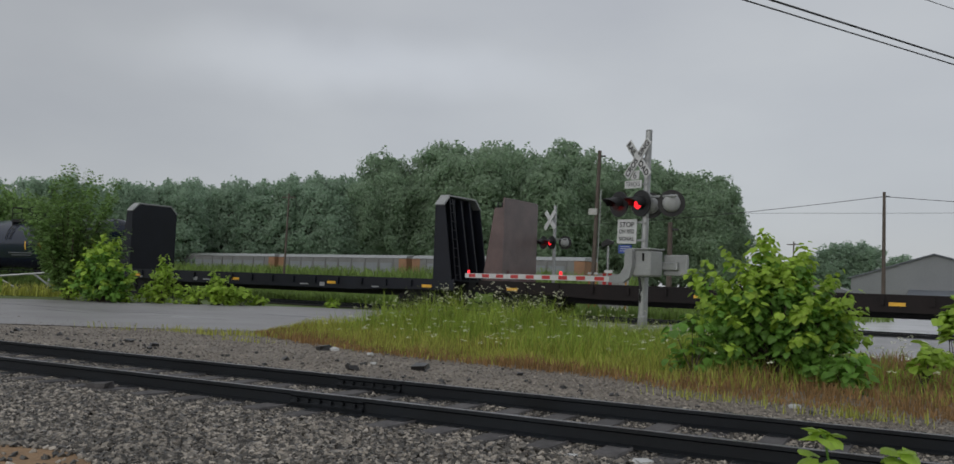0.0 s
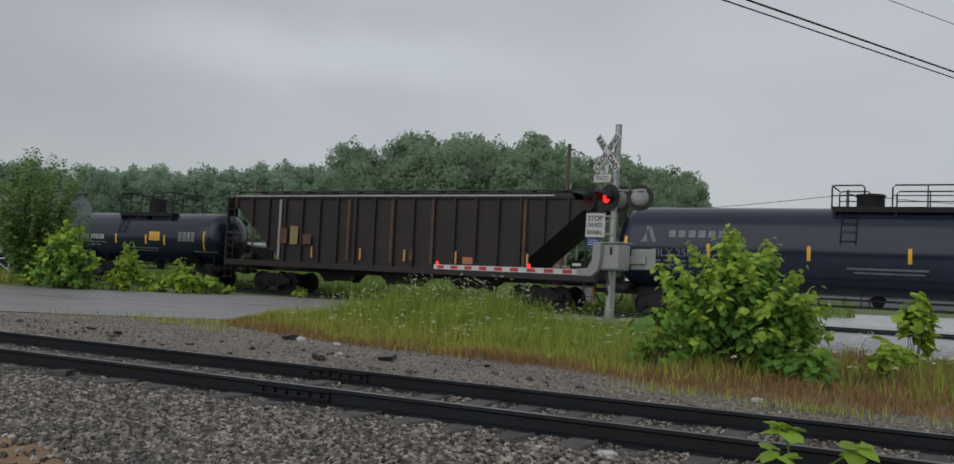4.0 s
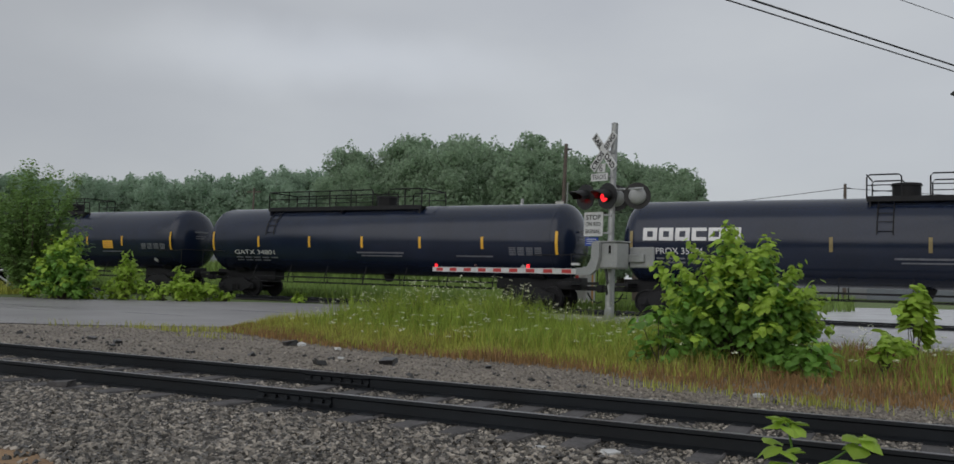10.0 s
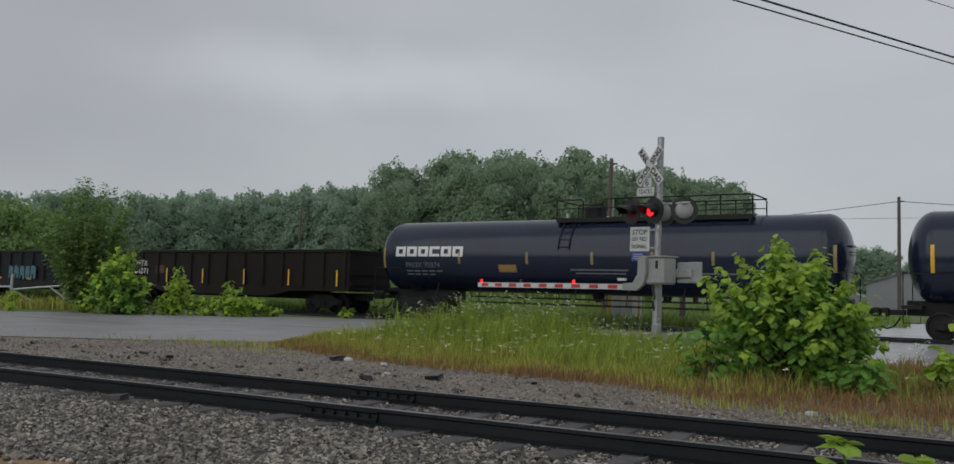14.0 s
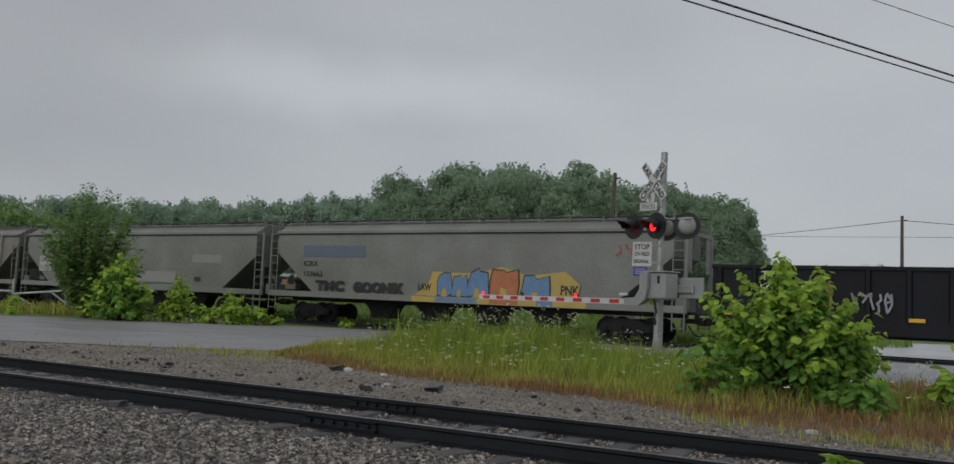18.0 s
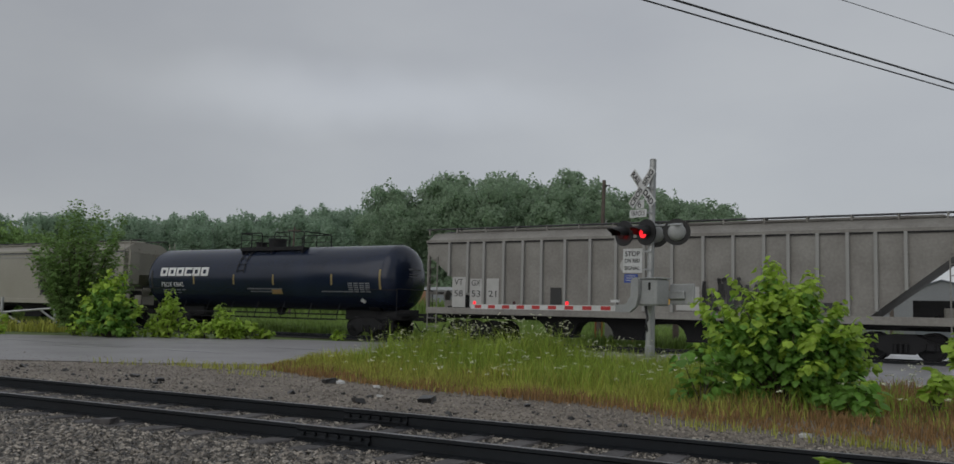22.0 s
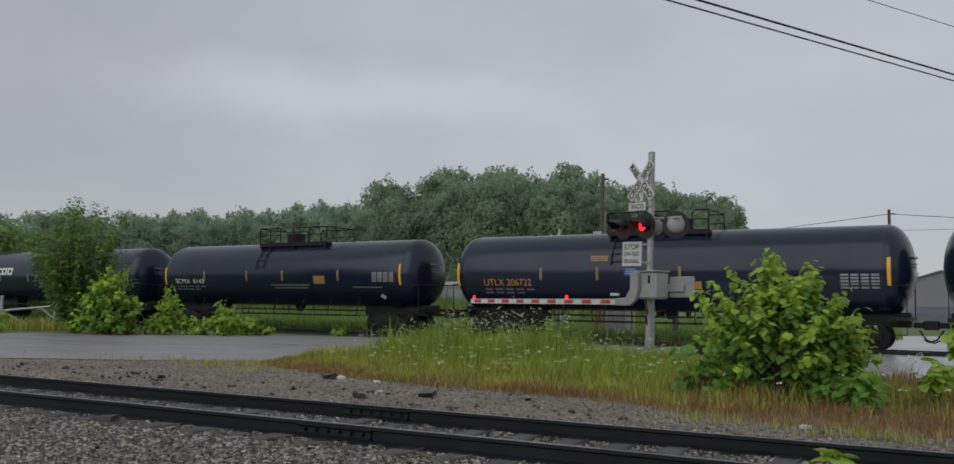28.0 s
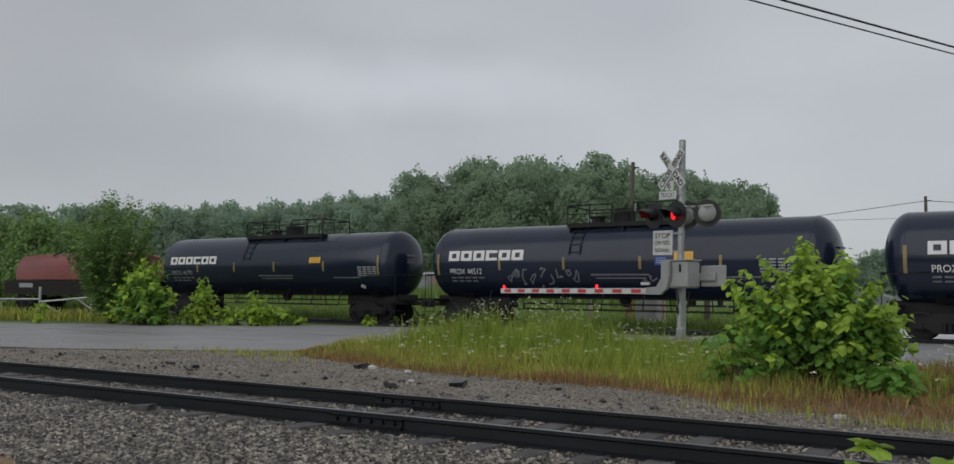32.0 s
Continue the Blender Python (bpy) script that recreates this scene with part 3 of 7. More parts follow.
def bubble(car, box, fill, seed, y, label="block of spray-painted graffiti", outline="black_ink"):
    """One sprayed letter-like shape: a dark outline and a coloured fill a little in front."""
    rng = random.Random(seed)
    x0, x1, z0, z1 = along(box[0]), along(box[1]), *box[2:]
    ring = [(0.0, 0.05), (0.3, 0.0), (0.36, 0.35), (0.52, 0.36), (0.6, 0.0), (0.96, 0.04), (1.0, 0.5), (0.9, 0.95), (0.6, 0.9), (0.5, 1.0), (0.1, 0.94), (0.04, 0.55)]
    ring = [(a + rng.uniform(-0.07, 0.07), b + rng.uniform(-0.07, 0.07)) for a, b in ring]
    for k, (grow, m, dy) in enumerate(((0.05, outline, 0.0), (0.0, fill, -0.006))):
        pts = [(x0 + (x1 - x0) * (0.5 + (a - 0.5) * (1 + grow * 2)), 0, z0 + (z1 - z0) * (0.5 + (b - 0.5) * (1 + grow * 2))) for a, b in ring]
        part("graffiti", Form().add(pts, [tuple(range(len(pts)))]).mesh("graffiti", M[m]), None, car, label, at=pose(0, y + dy, 0))


def tank_car(label, length, marks=None, ink="white", emblem=None, text=None, top=4.27, radius=1.55, body="black", dome=0.0, deck=(-1.6, 1.6), stripes=(), panel=None,
             stripe_mat="dim_yellow", valves=(), stencil=None, edges=("yellow", "yellow"), raised=0.0):
    """Stripes, panel, text and emblem are places along the side."""
    half = length / 2
    zc = top - radius
    car = thing("tank_car", label, "tank car", "freight train")
    tl = NOW["body"]
    seg = 48
    rings = []
    hd = radius * 0.52
    for k in range(11):
        a = math.pi / 2 * k / 10
        rings.append((-tl + hd * (1 - math.cos(a)), radius * max(0.02, math.sin(a))))
    rings = rings + [(-tl + hd + (2 * tl - 2 * hd) * k / 10, radius) for k in range(1, 10)] + [(-x, r) for x, r in reversed(rings)]
    f = Form().loft([[(x, r * math.cos(2 * math.pi * i / seg), zc + r * math.sin(2 * math.pi * i / seg)) for i in range(seg)] for x, r in rings])
    part("tank_shell", f, M[body], car, smooth=50)
    for x in (-tl + hd, tl - hd):
        part("head_seam", Form().loft([[(x + d, (radius + e) * math.cos(2 * math.pi * i / seg), zc + (radius + e) * math.sin(2 * math.pi * i / seg)) for i in range(seg)]
                                       for d, e in ((-0.03, 0), (-0.015, 0.008), (0.015, 0.008), (0.03, 0))], caps=False), M[body], car, smooth=60)
    for s in (-1, 1):
        part("stub_sill", Form().box(min(s * (half - 0.8), s * (half - 4.6)), max(s * (half - 0.8), s * (half - 4.6)), -0.35, 0.35, 0.78, 1.28, 0.03), M["black_matt"], car)
        part("end_platform", Form().box(min(s * (half - 0.75), s * (half - 1.35)), max(s * (half - 0.75), s * (half - 1.35)), -1.45, 1.45, 1.0, 1.12), M["black_matt"], car)
        part("saddle", Form().prism([(-1.25, zc - 0.85), (-0.6, 1.2), (0.6, 1.2), (1.25, zc - 0.85), (0.8, zc - 1.3), (0, zc - radius + 0.02), (-0.8, zc - 1.3)], "x", s * (half - 2.9), s * (half - 2.3)), M["black_matt"], car)
        rail = Form()
        x = s * (half - 0.8)
        rail.path([(x, -1.4, 1.1), (x, -1.4, 2.2), (x, 1.4, 2.2), (x, 1.4, 1.1)], 0.022)
        rail.path([(x, -1.4, 1.1), (x, -1.4, 0.55), (x - s * 0.5, -1.4, 0.55), (x - s * 0.5, -1.4, 1.1)], 0.022)
        rail.path([(x, -1.4, 2.15), (x - s * 1.6, -1.52, 2.15)], 0.018)
        part("end_railing", rail, M["black_matt"], car)
        truck(car, s * (half - 2.75))
    couplers(car, half)
    for s in (-1, 1):
        side = Form()
        y = s * 1.46
        side.path([(-half + 4.2, y, 0.98), (half - 4.2, y, 0.98)], 0.028)
        side.path([(-half + 4.2, y, 0.74), (half - 4.2, y, 0.74)], 0.022)
        n = 7
        for i in range(n):
            x = (-half + 4.2) + (length - 8.4) * i / (n - 1)
            side.path([(x, y, 0.74), (x, y * 0.97, 1.05), (x, y * 0.82, zc - radius * 0.78)], 0.022)
        part("side_railing", side, M["black_matt"], car)
    part("bottom_outlet", Form().tube((0.4, 0, zc - radius - 0.28), (0.4, 0, zc - radius + 0.06), 0.14, 0.3, seg=14), M["black_matt"], car)
    # dome, platform and railing on the top
    part("dome", Form().tube((dome, 0, top - 0.08), (dome, 0, top + 0.4 + raised), 0.45, 0.45, seg=20).tube((dome, 0, top + 0.4 + raised), (dome, 0, top + 0.48 + raised), 0.5, 0.46, seg=20), M["black_matt"], car, smooth=40)
    for v in valves:
        part("valve_cover", Form().tube((v, 0, top - 0.05), (v, 0, top + 0.26), 0.3, 0.26, seg=14).tube((v, 0, top + 0.26), (v, 0, top + 0.31), 0.36, seg=14), M["black_matt"], car, smooth=40)
    a, b = deck
    rise = 0.7 + raised
    for s in (-1, 1):
        pl = Form()
        for k in range(4):
            y = s * (0.62 + 0.11 * k)
            pl.box(a, b, y - 0.04, y + 0.04, top - 0.1, top - 0.05)
        pl.box(a, b, s * 1.02 - 0.02, s * 1.02 + 0.02, top - 0.2, top - 0.02)
        for x in (a + 0.1, (a + b) / 2, b - 0.1):
            pl.box(x - 0.03, x + 0.03, min(s * 0.5, s * 1.02), max(s * 0.5, s * 1.02), top - 0.4, top - 0.1)
        part("walkway", pl, M["black_matt"], car)
        cut = dome + 0.75
        for lo, hi in ((a, dome - 0.1), (cut, b)):
            if hi - lo < 0.4:
                continue
            r = Form()
            r.path([(lo, s * 1.0, top - 0.1), (lo, s * 1.0, top + rise - 0.08), (lo + 0.08, s * 1.0, top + rise), (hi - 0.08, s * 1.0, top + rise), (hi, s * 1.0, top + rise - 0.08), (hi, s * 1.0, top - 0.1)], 0.028)
            n = int((hi - lo) / 1.3)
            for i in range(1, n + 1):
                x = lo + (hi - lo) * i / (n + 1)
                r.path([(x, s * 1.0, top - 0.1), (x, s * 1.0, top + rise)], 0.025)
            r.path([(lo, s * 1.0, top + rise * 0.5), (hi, s * 1.0, top + rise * 0.5)], 0.02)
            part("walkway_railing", r, M["black_matt"], car)
    for x in (a, b):
        part("walkway_end_rail", Form().path([(x, -1.0, top + rise), (x, 1.0, top + rise)], 0.027), M["black_matt"], car)
    rung = a + 0.6
    for x in (rung - 0.24, rung + 0.24):
        part("ladder_rail", Form().path([(x, -(radius + 0.05) * math.cos(q), zc + (radius + 0.05) * math.sin(q)) for q in [radians(d) for d in range(8, 72, 8)]], 0.022), M["black_matt"], car)
    for d in range(12, 68, 12):
        q = radians(d)
        part("ladder_rung", Form().tube((rung - 0.24, -(radius + 0.05) * math.cos(q), zc + (radius + 0.05) * math.sin(q)), (rung + 0.24, -(radius + 0.05) * math.cos(q), zc + (radius + 0.05) * math.sin(q)), 0.014, seg=5), M["black_matt"], car)
    tk = (zc, radius)
    if emblem:
        for block in block_letters(emblem[0], emblem[2], emblem[1] - emblem[0], emblem[3] - emblem[2]):
            marking(car, block, M["white"], 0, tk, "white block of the company emblem", "emblem_block")
    if marks:
        x0, x1, z0, z1 = text
        lettering(car, marks, (x0, x1, z0, z1), M[ink], 0, tk)
        rows = []
        for k, (w, dz) in enumerate(((1.0, 0.2), (0.85, 0.36))):
            q = 0.0
            while q < w - 0.1:
                rows.append((x0 + q * (x1 - x0), x0 + (q + 0.17) * (x1 - x0), z0 - dz, z0 - dz + 0.07))
                q += 0.22
        marking(car, rows, M["dim_ink"], 0, tk, "two lines of small stencilled data", "small_print")
    for i, x in enumerate(stripes):
        edge = 0 if i == 0 else 1 if i == len(stripes) - 1 else None
        h = 0.95 if edge is not None else 0.5
        m = M[stripe_mat] if edge is None else M[edges[edge]]
        marking(car, [(x - 0.055, x + 0.055, zc - 0.12 - h / 2, zc - 0.12 + h / 2)], m, 0, tk, name="reflective_stripe")
    if stencil:
        x0, x1, z0, z1 = stencil
        cells = [(x0 + (x1 - x0) * (k % 4) / 4, x0 + (x1 - x0) * ((k % 4) + 0.8) / 4, z0 + (z1 - z0) * (k // 4) / 5, z0 + (z1 - z0) * (k // 4 + 0.62) / 5) for k in range(20)]
        marking(car, cells, M["graf_grey" if stencil[3] > 2.5 else "dim_ink"], 0, tk, "block of small test stencils", "test_stencil")
        marking(car, [(-1.3, 1.0, zc - 0.62, zc - 0.55), (-1.1, 0.9, zc - 0.76, zc - 0.7), (3.4, 5.0, zc - 0.72, zc - 0.66)], M["dim_ink"], 0, tk, "stencilled notice", "notice")
    if panel:
        x0, x1, z0, z1, m = panel
        marking(car, [(x0, x1, z0, z1)], M[m], 0, tk, "yellow notice panel", "notice_panel")
        marking(car, [(x0 + 0.08, x1 - 0.08, z0 + (z1 - z0) * q, z0 + (z1 - z0) * (q + 0.1)) for q in (0.2, 0.45, 0.7)], M["orange"], 0, (zc, radius + 0.004), name="small_print")
    x = tl - 2.1
    f = Form().add([(x - 0.17, 0, zc - 1.2), (x, 0, zc - 1.37), (x + 0.17, 0, zc - 1.2), (x, 0, zc - 1.03)], [(0, 1, 2, 3)])
    part("hazard_placard", wrapped(f.mesh("hazard_placard", M["white"]), 0, 0, 0.0, zc, radius + 0.02), None, car, "white diamond placard")
    # markings on the round end
    rows = [(-0.55, 0.35, 0.35, 0.43), (-0.5, 0.2, 0.16, 0.2), (-0.5, 0.1, 0.05, 0.09)]
    for y0, y1, z0, z1 in rows:
        q = tl - hd * (1 - math.sqrt(max(0.0, 1 - ((y0 + y1) / 2) ** 2 / radius ** 2 - 0.3 ** 2 / radius ** 2))) + 0.03
        part("end_marking", Form().add([(q, y0, zc + z0), (q, y1, zc + z0), (q, y1, zc + z1), (q, y0, zc + z1)], [(0, 1, 2, 3)]).mesh("end_marking", M["dim_ink"]), None, car)
    return car


def hopper_car(label, length, body, top=4.72, eave=4.25, cut=(2.35, 3.2), sill="same", ribs=(), bays=4, marks=(), ink="black_ink", curved=True, bay_low=0.42, overhang=0.45):
    """marks: (words, x0, x1, z0, z1) on the near side."""
    half = length / 2
    car = thing("covered_hopper", label, "hopper car", "freight train")
    m = M[body]
    ex = NOW["body"]
    w = 1.5
    # side outline with sloped lower end corners, closed over a rounded roof
    roof = [(-w, eave), (-w * 0.9, eave + 0.14), (-w * 0.6, top - 0.06), (0, top), (w * 0.6, top - 0.06), (w * 0.9, eave + 0.14), (w, eave)]
    low = 1.43
    sec = []
    for x, z0 in ((-ex, cut[1]), (-ex + 0.02, cut[1]), (-ex + cut[0], low), (ex - cut[0], low), (ex - 0.02, cut[1]), (ex, cut[1])):
        bulge = 0.04 if curved else 0.0
        mid = (z0 + eave) / 2
        sec.append([(x, y, z) for y, z in [(-w + 0.02, z0), (-w - bulge, mid)] + roof + [(w + bulge, mid), (w - 0.02, z0)]])
    part("hopper_body", Form().loft(sec), m, car, smooth=30)
    for s in (-1, 1):
        # black strip stands in for the shadow cast by the eave
        part("eave_shadow_strip", Form().box(-ex, ex, min(s * (w + 0.06), s * (w - 0.02)), max(s * (w + 0.06), s * (w - 0.02)), eave - 0.1, eave - 0.05), M["black_matt"], car, "black strip standing for the shadow under the roof edge")
        part("roof_eave", Form().box(-ex - 0.02, ex + 0.02, min(s * (w + 0.08), s * (w - 0.02)), max(s * (w + 0.08), s * (w - 0.02)), eave - 0.05, eave + 0.06), m, car)
    sm = m if sill == "same" else M[sill]
    for s in (-1, 1):
        part("side_sill", Form().box(-ex - overhang, ex + overhang, s * 1.5 - 0.07, s * 1.5 + 0.07, 1.16, 1.43, 0.015), sm, car)
        # end frame: corner posts, ladder, platform
        p = Form()
        x = s * (ex + overhang)
        high = eave if overhang > 0 else cut[1]
        for y in (-1.45, 1.45):
            p.box(x - 0.06, x + 0.06, y - 0.06, y + 0.06, 1.16, high)
        p.box(x - 0.05, x + 0.05, -1.45, 1.45, high - 0.15, high)
        p.box(x - 0.05, x + 0.05, -1.45, 1.45, 2.0, 2.1)
        part("end_frame", p, m, car)
        if overhang > 0:
            part("end_sheet", Form().box(x - 0.02, x + 0.02, -1.39, -0.85, cut[1] - 0.55, eave - 0.15).box(x - 0.02, x + 0.02, 0.85, 1.39, cut[1] - 0.55, eave - 0.15), m, car)
        for y in (-0.55, 0.55):
            part("end_rib", Form().box(min(s * ex, s * (ex + 0.09)), max(s * ex, s * (ex + 0.09)), y - 0.05, y + 0.05, cut[1], eave + 0.1), m, car)
        for y in (-1.5, 1.5) if overhang > 0 else ():
            part("grab_rail", Form().path([(s * ex, y, eave - 0.05), (x, y, eave - 0.05), (x, y, 2.2), (x - s * 0.3, y, 2.1)], 0.022), m, car)
        part("brake_housing", Form().box(min(x - s * 0.75, x - s * 0.2), max(x - s * 0.75, x - s * 0.2), -0.5, 0.45, 1.2, 1.75, 0.04).tube((x - s * 0.2, -0.2, 1.95), (x - s * 0.12, -0.2, 1.95), 0.25, seg=16), m, car)
        part("end_platform", Form().box(min(x, x - s * 1.9), max(x, x - s * 1.9), -1.42, 1.42, 1.1, 1.16), M["black_matt"], car)
        part("slope_brace", Form().box(min(x - s * 1.7, x - s * 0.3), max(x - s * 1.7, x - s * 0.3), -0.05, 0.05, 1.1, 2.0).box(x - s * 1.0 - 0.05, x - s * 1.0 + 0.05, -1.35, 1.35, 1.1, 1.5), M["black_matt"], car)
        for y in (-1.52, 1.52):
            lad = Form()
            rise = top + 0.1 if overhang > 0 else cut[1] - 0.1
            x0, x1 = x - s * 0.02, x - s * 0.48
            lad.path([(x0, y, 0.5), (x0, y, rise)], 0.026)
            lad.path([(x1, y, 0.5), (x1, y, rise)], 0.026)
            k = 0.6
            while k < rise - 0.1:
                lad.path([(x0, y, k), (x1, y, k)], 0.016, seg=5)
                k += 0.36
            part("ladder", lad, m, car)
        truck(car, s * (half - 2.75))
    couplers(car, half)
    part("centre_sill", Form().box(-half + 0.75, half - 0.75, -0.3, 0.3, 0.98, 1.16), M["black_matt"], car)
    bw = 2.95 if bays == 4 else (length - 8.6) / bays
    x0 = -bw * bays / 2
    for i in range(bays):
        c = x0 + bw * (i + 0.5)
        side = [(0.2, bay_low), (0.215, 0.58), (0.25, 0.78), (0.31, 0.94), (0.4, 1.05), (0.497, 1.09), (0.497, 1.4)]
        prof = [(c - bw * q, z) for q, z in reversed(side)] + [(c + bw * q, z) for q, z in side]
        b = part("hopper_bay", Form().prism(prof, "y", -0.34, 0.34), M["black_matt"], car)
        part("outlet_gate", Form().box(c - bw * 0.2, c + bw * 0.2, -0.42, 0.42, bay_low - 0.1, bay_low), M["black_matt"], b)
    for x in [along(q) for q in ribs]:
        z0 = max(low, low + (cut[1] - low) * (1 - (ex - abs(x)) / cut[0]))
        for s in (-1, 1):
            part("side_rib", Form().box(x - 0.055, x + 0.055, min(s * (w + 0.12), s * (w - 0.02)), max(s * (w + 0.12), s * (w - 0.02)), z0, eave - 0.05), M["pale"] if body == "ribbed_car" else m, car)
    # running boards on brackets that rise from the roof
    for s in (-1, 1):
        run = Form()
        for k in range(3):
            run.box(-ex - 0.5, ex + 0.5, s * (0.62 + 0.13 * k) - 0.05, s * (0.62 + 0.13 * k) + 0.05, top + 0.12, top + 0.155)
        part("roof_walkway", run, M["walk_steel"], car)
    x = -ex - 0.3
    while x < ex + 0.4:
        br = Form()
        for s in (-1, 1):
            br.box(x - 0.03, x + 0.03, s * 0.75 - 0.22, s * 0.75 + 0.22, top + 0.08, top + 0.12)
            br.box(x - 0.03, x + 0.03, s * 0.93 - 0.03, s * 0.93 + 0.03, top - 0.14, top + 0.1)
        part("walkway_bracket", br, m, car)
        x += 1.45
    hat = Form()
    hat.box(-ex + 0.7, ex - 0.7, -0.4, 0.4, top, top + 0.12, 0.03)
    part("hatch_cover", hat, m, car)
    face = -w - (0.052 if curved else 0.012)
    for words, *box in marks:
        lettering(car, words, box, M[ink], face, bold=0.02)
    return car


def gondola_car(label, length, body, top=2.86, posts=14, marks=(), stripes=(), upright=False):
    half = length / 2
    car = thing("gondola", label, "gondola car", "freight train")
    m = M[body]
    ex = NOW["body"]
    w = 1.5
    wall = Form()
    for s in (-1, 1):
        wall.box(-ex, ex, s * w - 0.03, s * w + 0.03, 1.05, top)
    for s in (-1, 1):
        wall.box(s * ex - 0.03, s * ex + 0.03, -w, w, 1.1, top)
    part("side_wall", wall, m, car)
    part("floor", Form().box(-ex, ex, -w, w, 1.06, 1.14), m, car)
    tc = Form()
    for s in (-1, 1):
        tc.box(-ex - 0.05, ex + 0.05, s * w - 0.1, s * w + 0.1, top - 0.02, top + 0.12, 0.02)
        tc.box(s * ex - 0.08, s * ex + 0.08, -w, w, top - 0.02, top + 0.11)
    part("top_chord", tc, m, car)
    for s in (-1, 1):
        part("bottom_chord", Form().prism([(-ex, 1.2), (-ex, 1.02), (-ex + 3.6, 1.0), (-ex + 5.0, 0.72), (ex - 5.0, 0.72), (ex - 3.6, 1.0), (ex, 1.02), (ex, 1.2)], "y", s * w - 0.09, s * w + 0.09), m, car)
        part("end_ribs", Form().box(min(s * ex, s * (ex + 0.1)), max(s * ex, s * (ex + 0.1)), -w, w, 1.3, 1.42).box(min(s * ex, s * (ex + 0.1)), max(s * ex, s * (ex + 0.1)), -w, w, 1.8, 1.92), m, car)
        truck(car, s * (half - 2.6))
    for i in range(posts):
        x = -ex + 0.25 + (2 * ex - 0.5) * i / (posts - 1)
        for s in (-1, 1):
            part("side_post", Form().prism([(x - 0.12, s * w), (x - 0.06, s * (w + 0.13)), (x + 0.06, s * (w + 0.13)), (x + 0.12, s * w)], "z", 1.12, top), m, car)
    part("centre_sill", Form().box(-ex, ex, -0.3, 0.3, 0.6, 0.95), M["black_matt"], car)
    couplers(car, half)
    for words, *box in marks:
        lettering(car, words, box, M["white"], -w - 0.15)
    for x in stripes:
        marking(car, [(x - 0.05, x + 0.05, 1.25, 2.0)] if upright else [(x - 0.22, x + 0.22, 1.2, 1.32)], M["yellow"], -w - 0.15, name="reflective_stripe")
    return car


def bulkhead_flat(label, length, body, deck=1.3, top=4.92, marks=(), wall="flat_black", plain=False):
    half = length / 2
    car = thing("bulkhead_flatcar", label, "flat car", "freight train")
    ex = NOW["body"]
    part("deck", Form().box(-ex, ex, -1.5, 1.5, deck - 0.1, deck), M[body], car)
    for s in (-1, 1):
        prof = [(-ex, deck - 0.1), (-ex, deck - 0.45), (-ex + 3.5, deck - 0.5), (-ex + 5.5, deck - 0.58), (ex - 5.5, deck - 0.58), (ex - 3.5, deck - 0.5), (ex, deck - 0.45), (ex, deck - 0.1)]
        part("side_sill", Form().prism(prof, "y", s * 1.48 - 0.05, s * 1.48 + 0.05), M[body], car)
        # bulkhead: vertical inner face, sloped back with ribs
        x = s * (ex - 1.05)
        e = s * (ex - 0.15)
        b = Form()
        out = [(-1.5, deck), (1.5, deck), (1.5, top - 0.45), (1.05, top - 0.03), (-1.05, top - 0.03), (-1.5, top - 0.45)]
        if plain:
            out = [(-1.5, deck), (1.5, deck), (1.5, top - 0.08), (1.42, top), (-1.42, top), (-1.5, top - 0.08)]
        b.prism(out, "x", x - 0.04, x + 0.04)
        bk = part("bulkhead", b, M[wall], car)
        if not plain:
            part("bulkhead_cap", Form().prism([(-1.5, top - 0.45), (-1.05, top - 0.03), (1.05, top - 0.03), (1.5, top - 0.45), (1.56, top - 0.42), (1.08, top + 0.04), (-1.08, top + 0.04), (-1.56, top - 0.42)], "x", min(x - s * 0.05, x + s * 0.42), max(x - s * 0.05, x + s * 0.42)), M["grey_box"], bk, "pale grey cap")
        for y in (-1.47, 1.47):
            part("side_plate", Form().prism([(x, deck), (e, deck), (x + s * 0.42, top - 0.42), (x, top - 0.42)], "y", y - 0.025, y + 0.025), M[wall], bk)
        for y in (-0.7, 0.0, 0.7):
            part("back_rib", Form().prism([(x, deck), (e, deck), (x + s * 0.3, top - 0.1), (x, top - 0.1)], "y", y - 0.05, y + 0.05), M[wall], bk)
        lad = Form()
        for y in (-1.15, -0.82):
            lad.path([(e, y, deck), (x + s * 0.45, y, top - 0.15)], 0.028)
        for k in range(9):
            q = (k + 0.5) / 9
            lad.path([(e + (x + s * 0.45 - e) * q, -1.15, deck + (top - 0.15 - deck) * q), (e + (x + s * 0.45 - e) * q, -0.82, deck + (top - 0.15 - deck) * q)], 0.02, seg=5)
        part("ladder", lad, M["flat_black"], bk)
        truck(car, s * (half - 2.7))
    for i in range(14):
        x = -ex + 2.2 + (2 * ex - 4.4) * i / 13
        part("stake_pocket", Form().box(x - 0.07, x + 0.07, -1.62, -1.52, deck - 0.35, deck - 0.08), M[body], car)
    part("centre_sill", Form().box(-ex, ex, -0.3, 0.3, 0.5, deck - 0.1), M["black_matt"], car)
    couplers(car, half)
    if marks:
        for words, *box in marks:
            lettering(car, words, box, M["white"], -1.545)
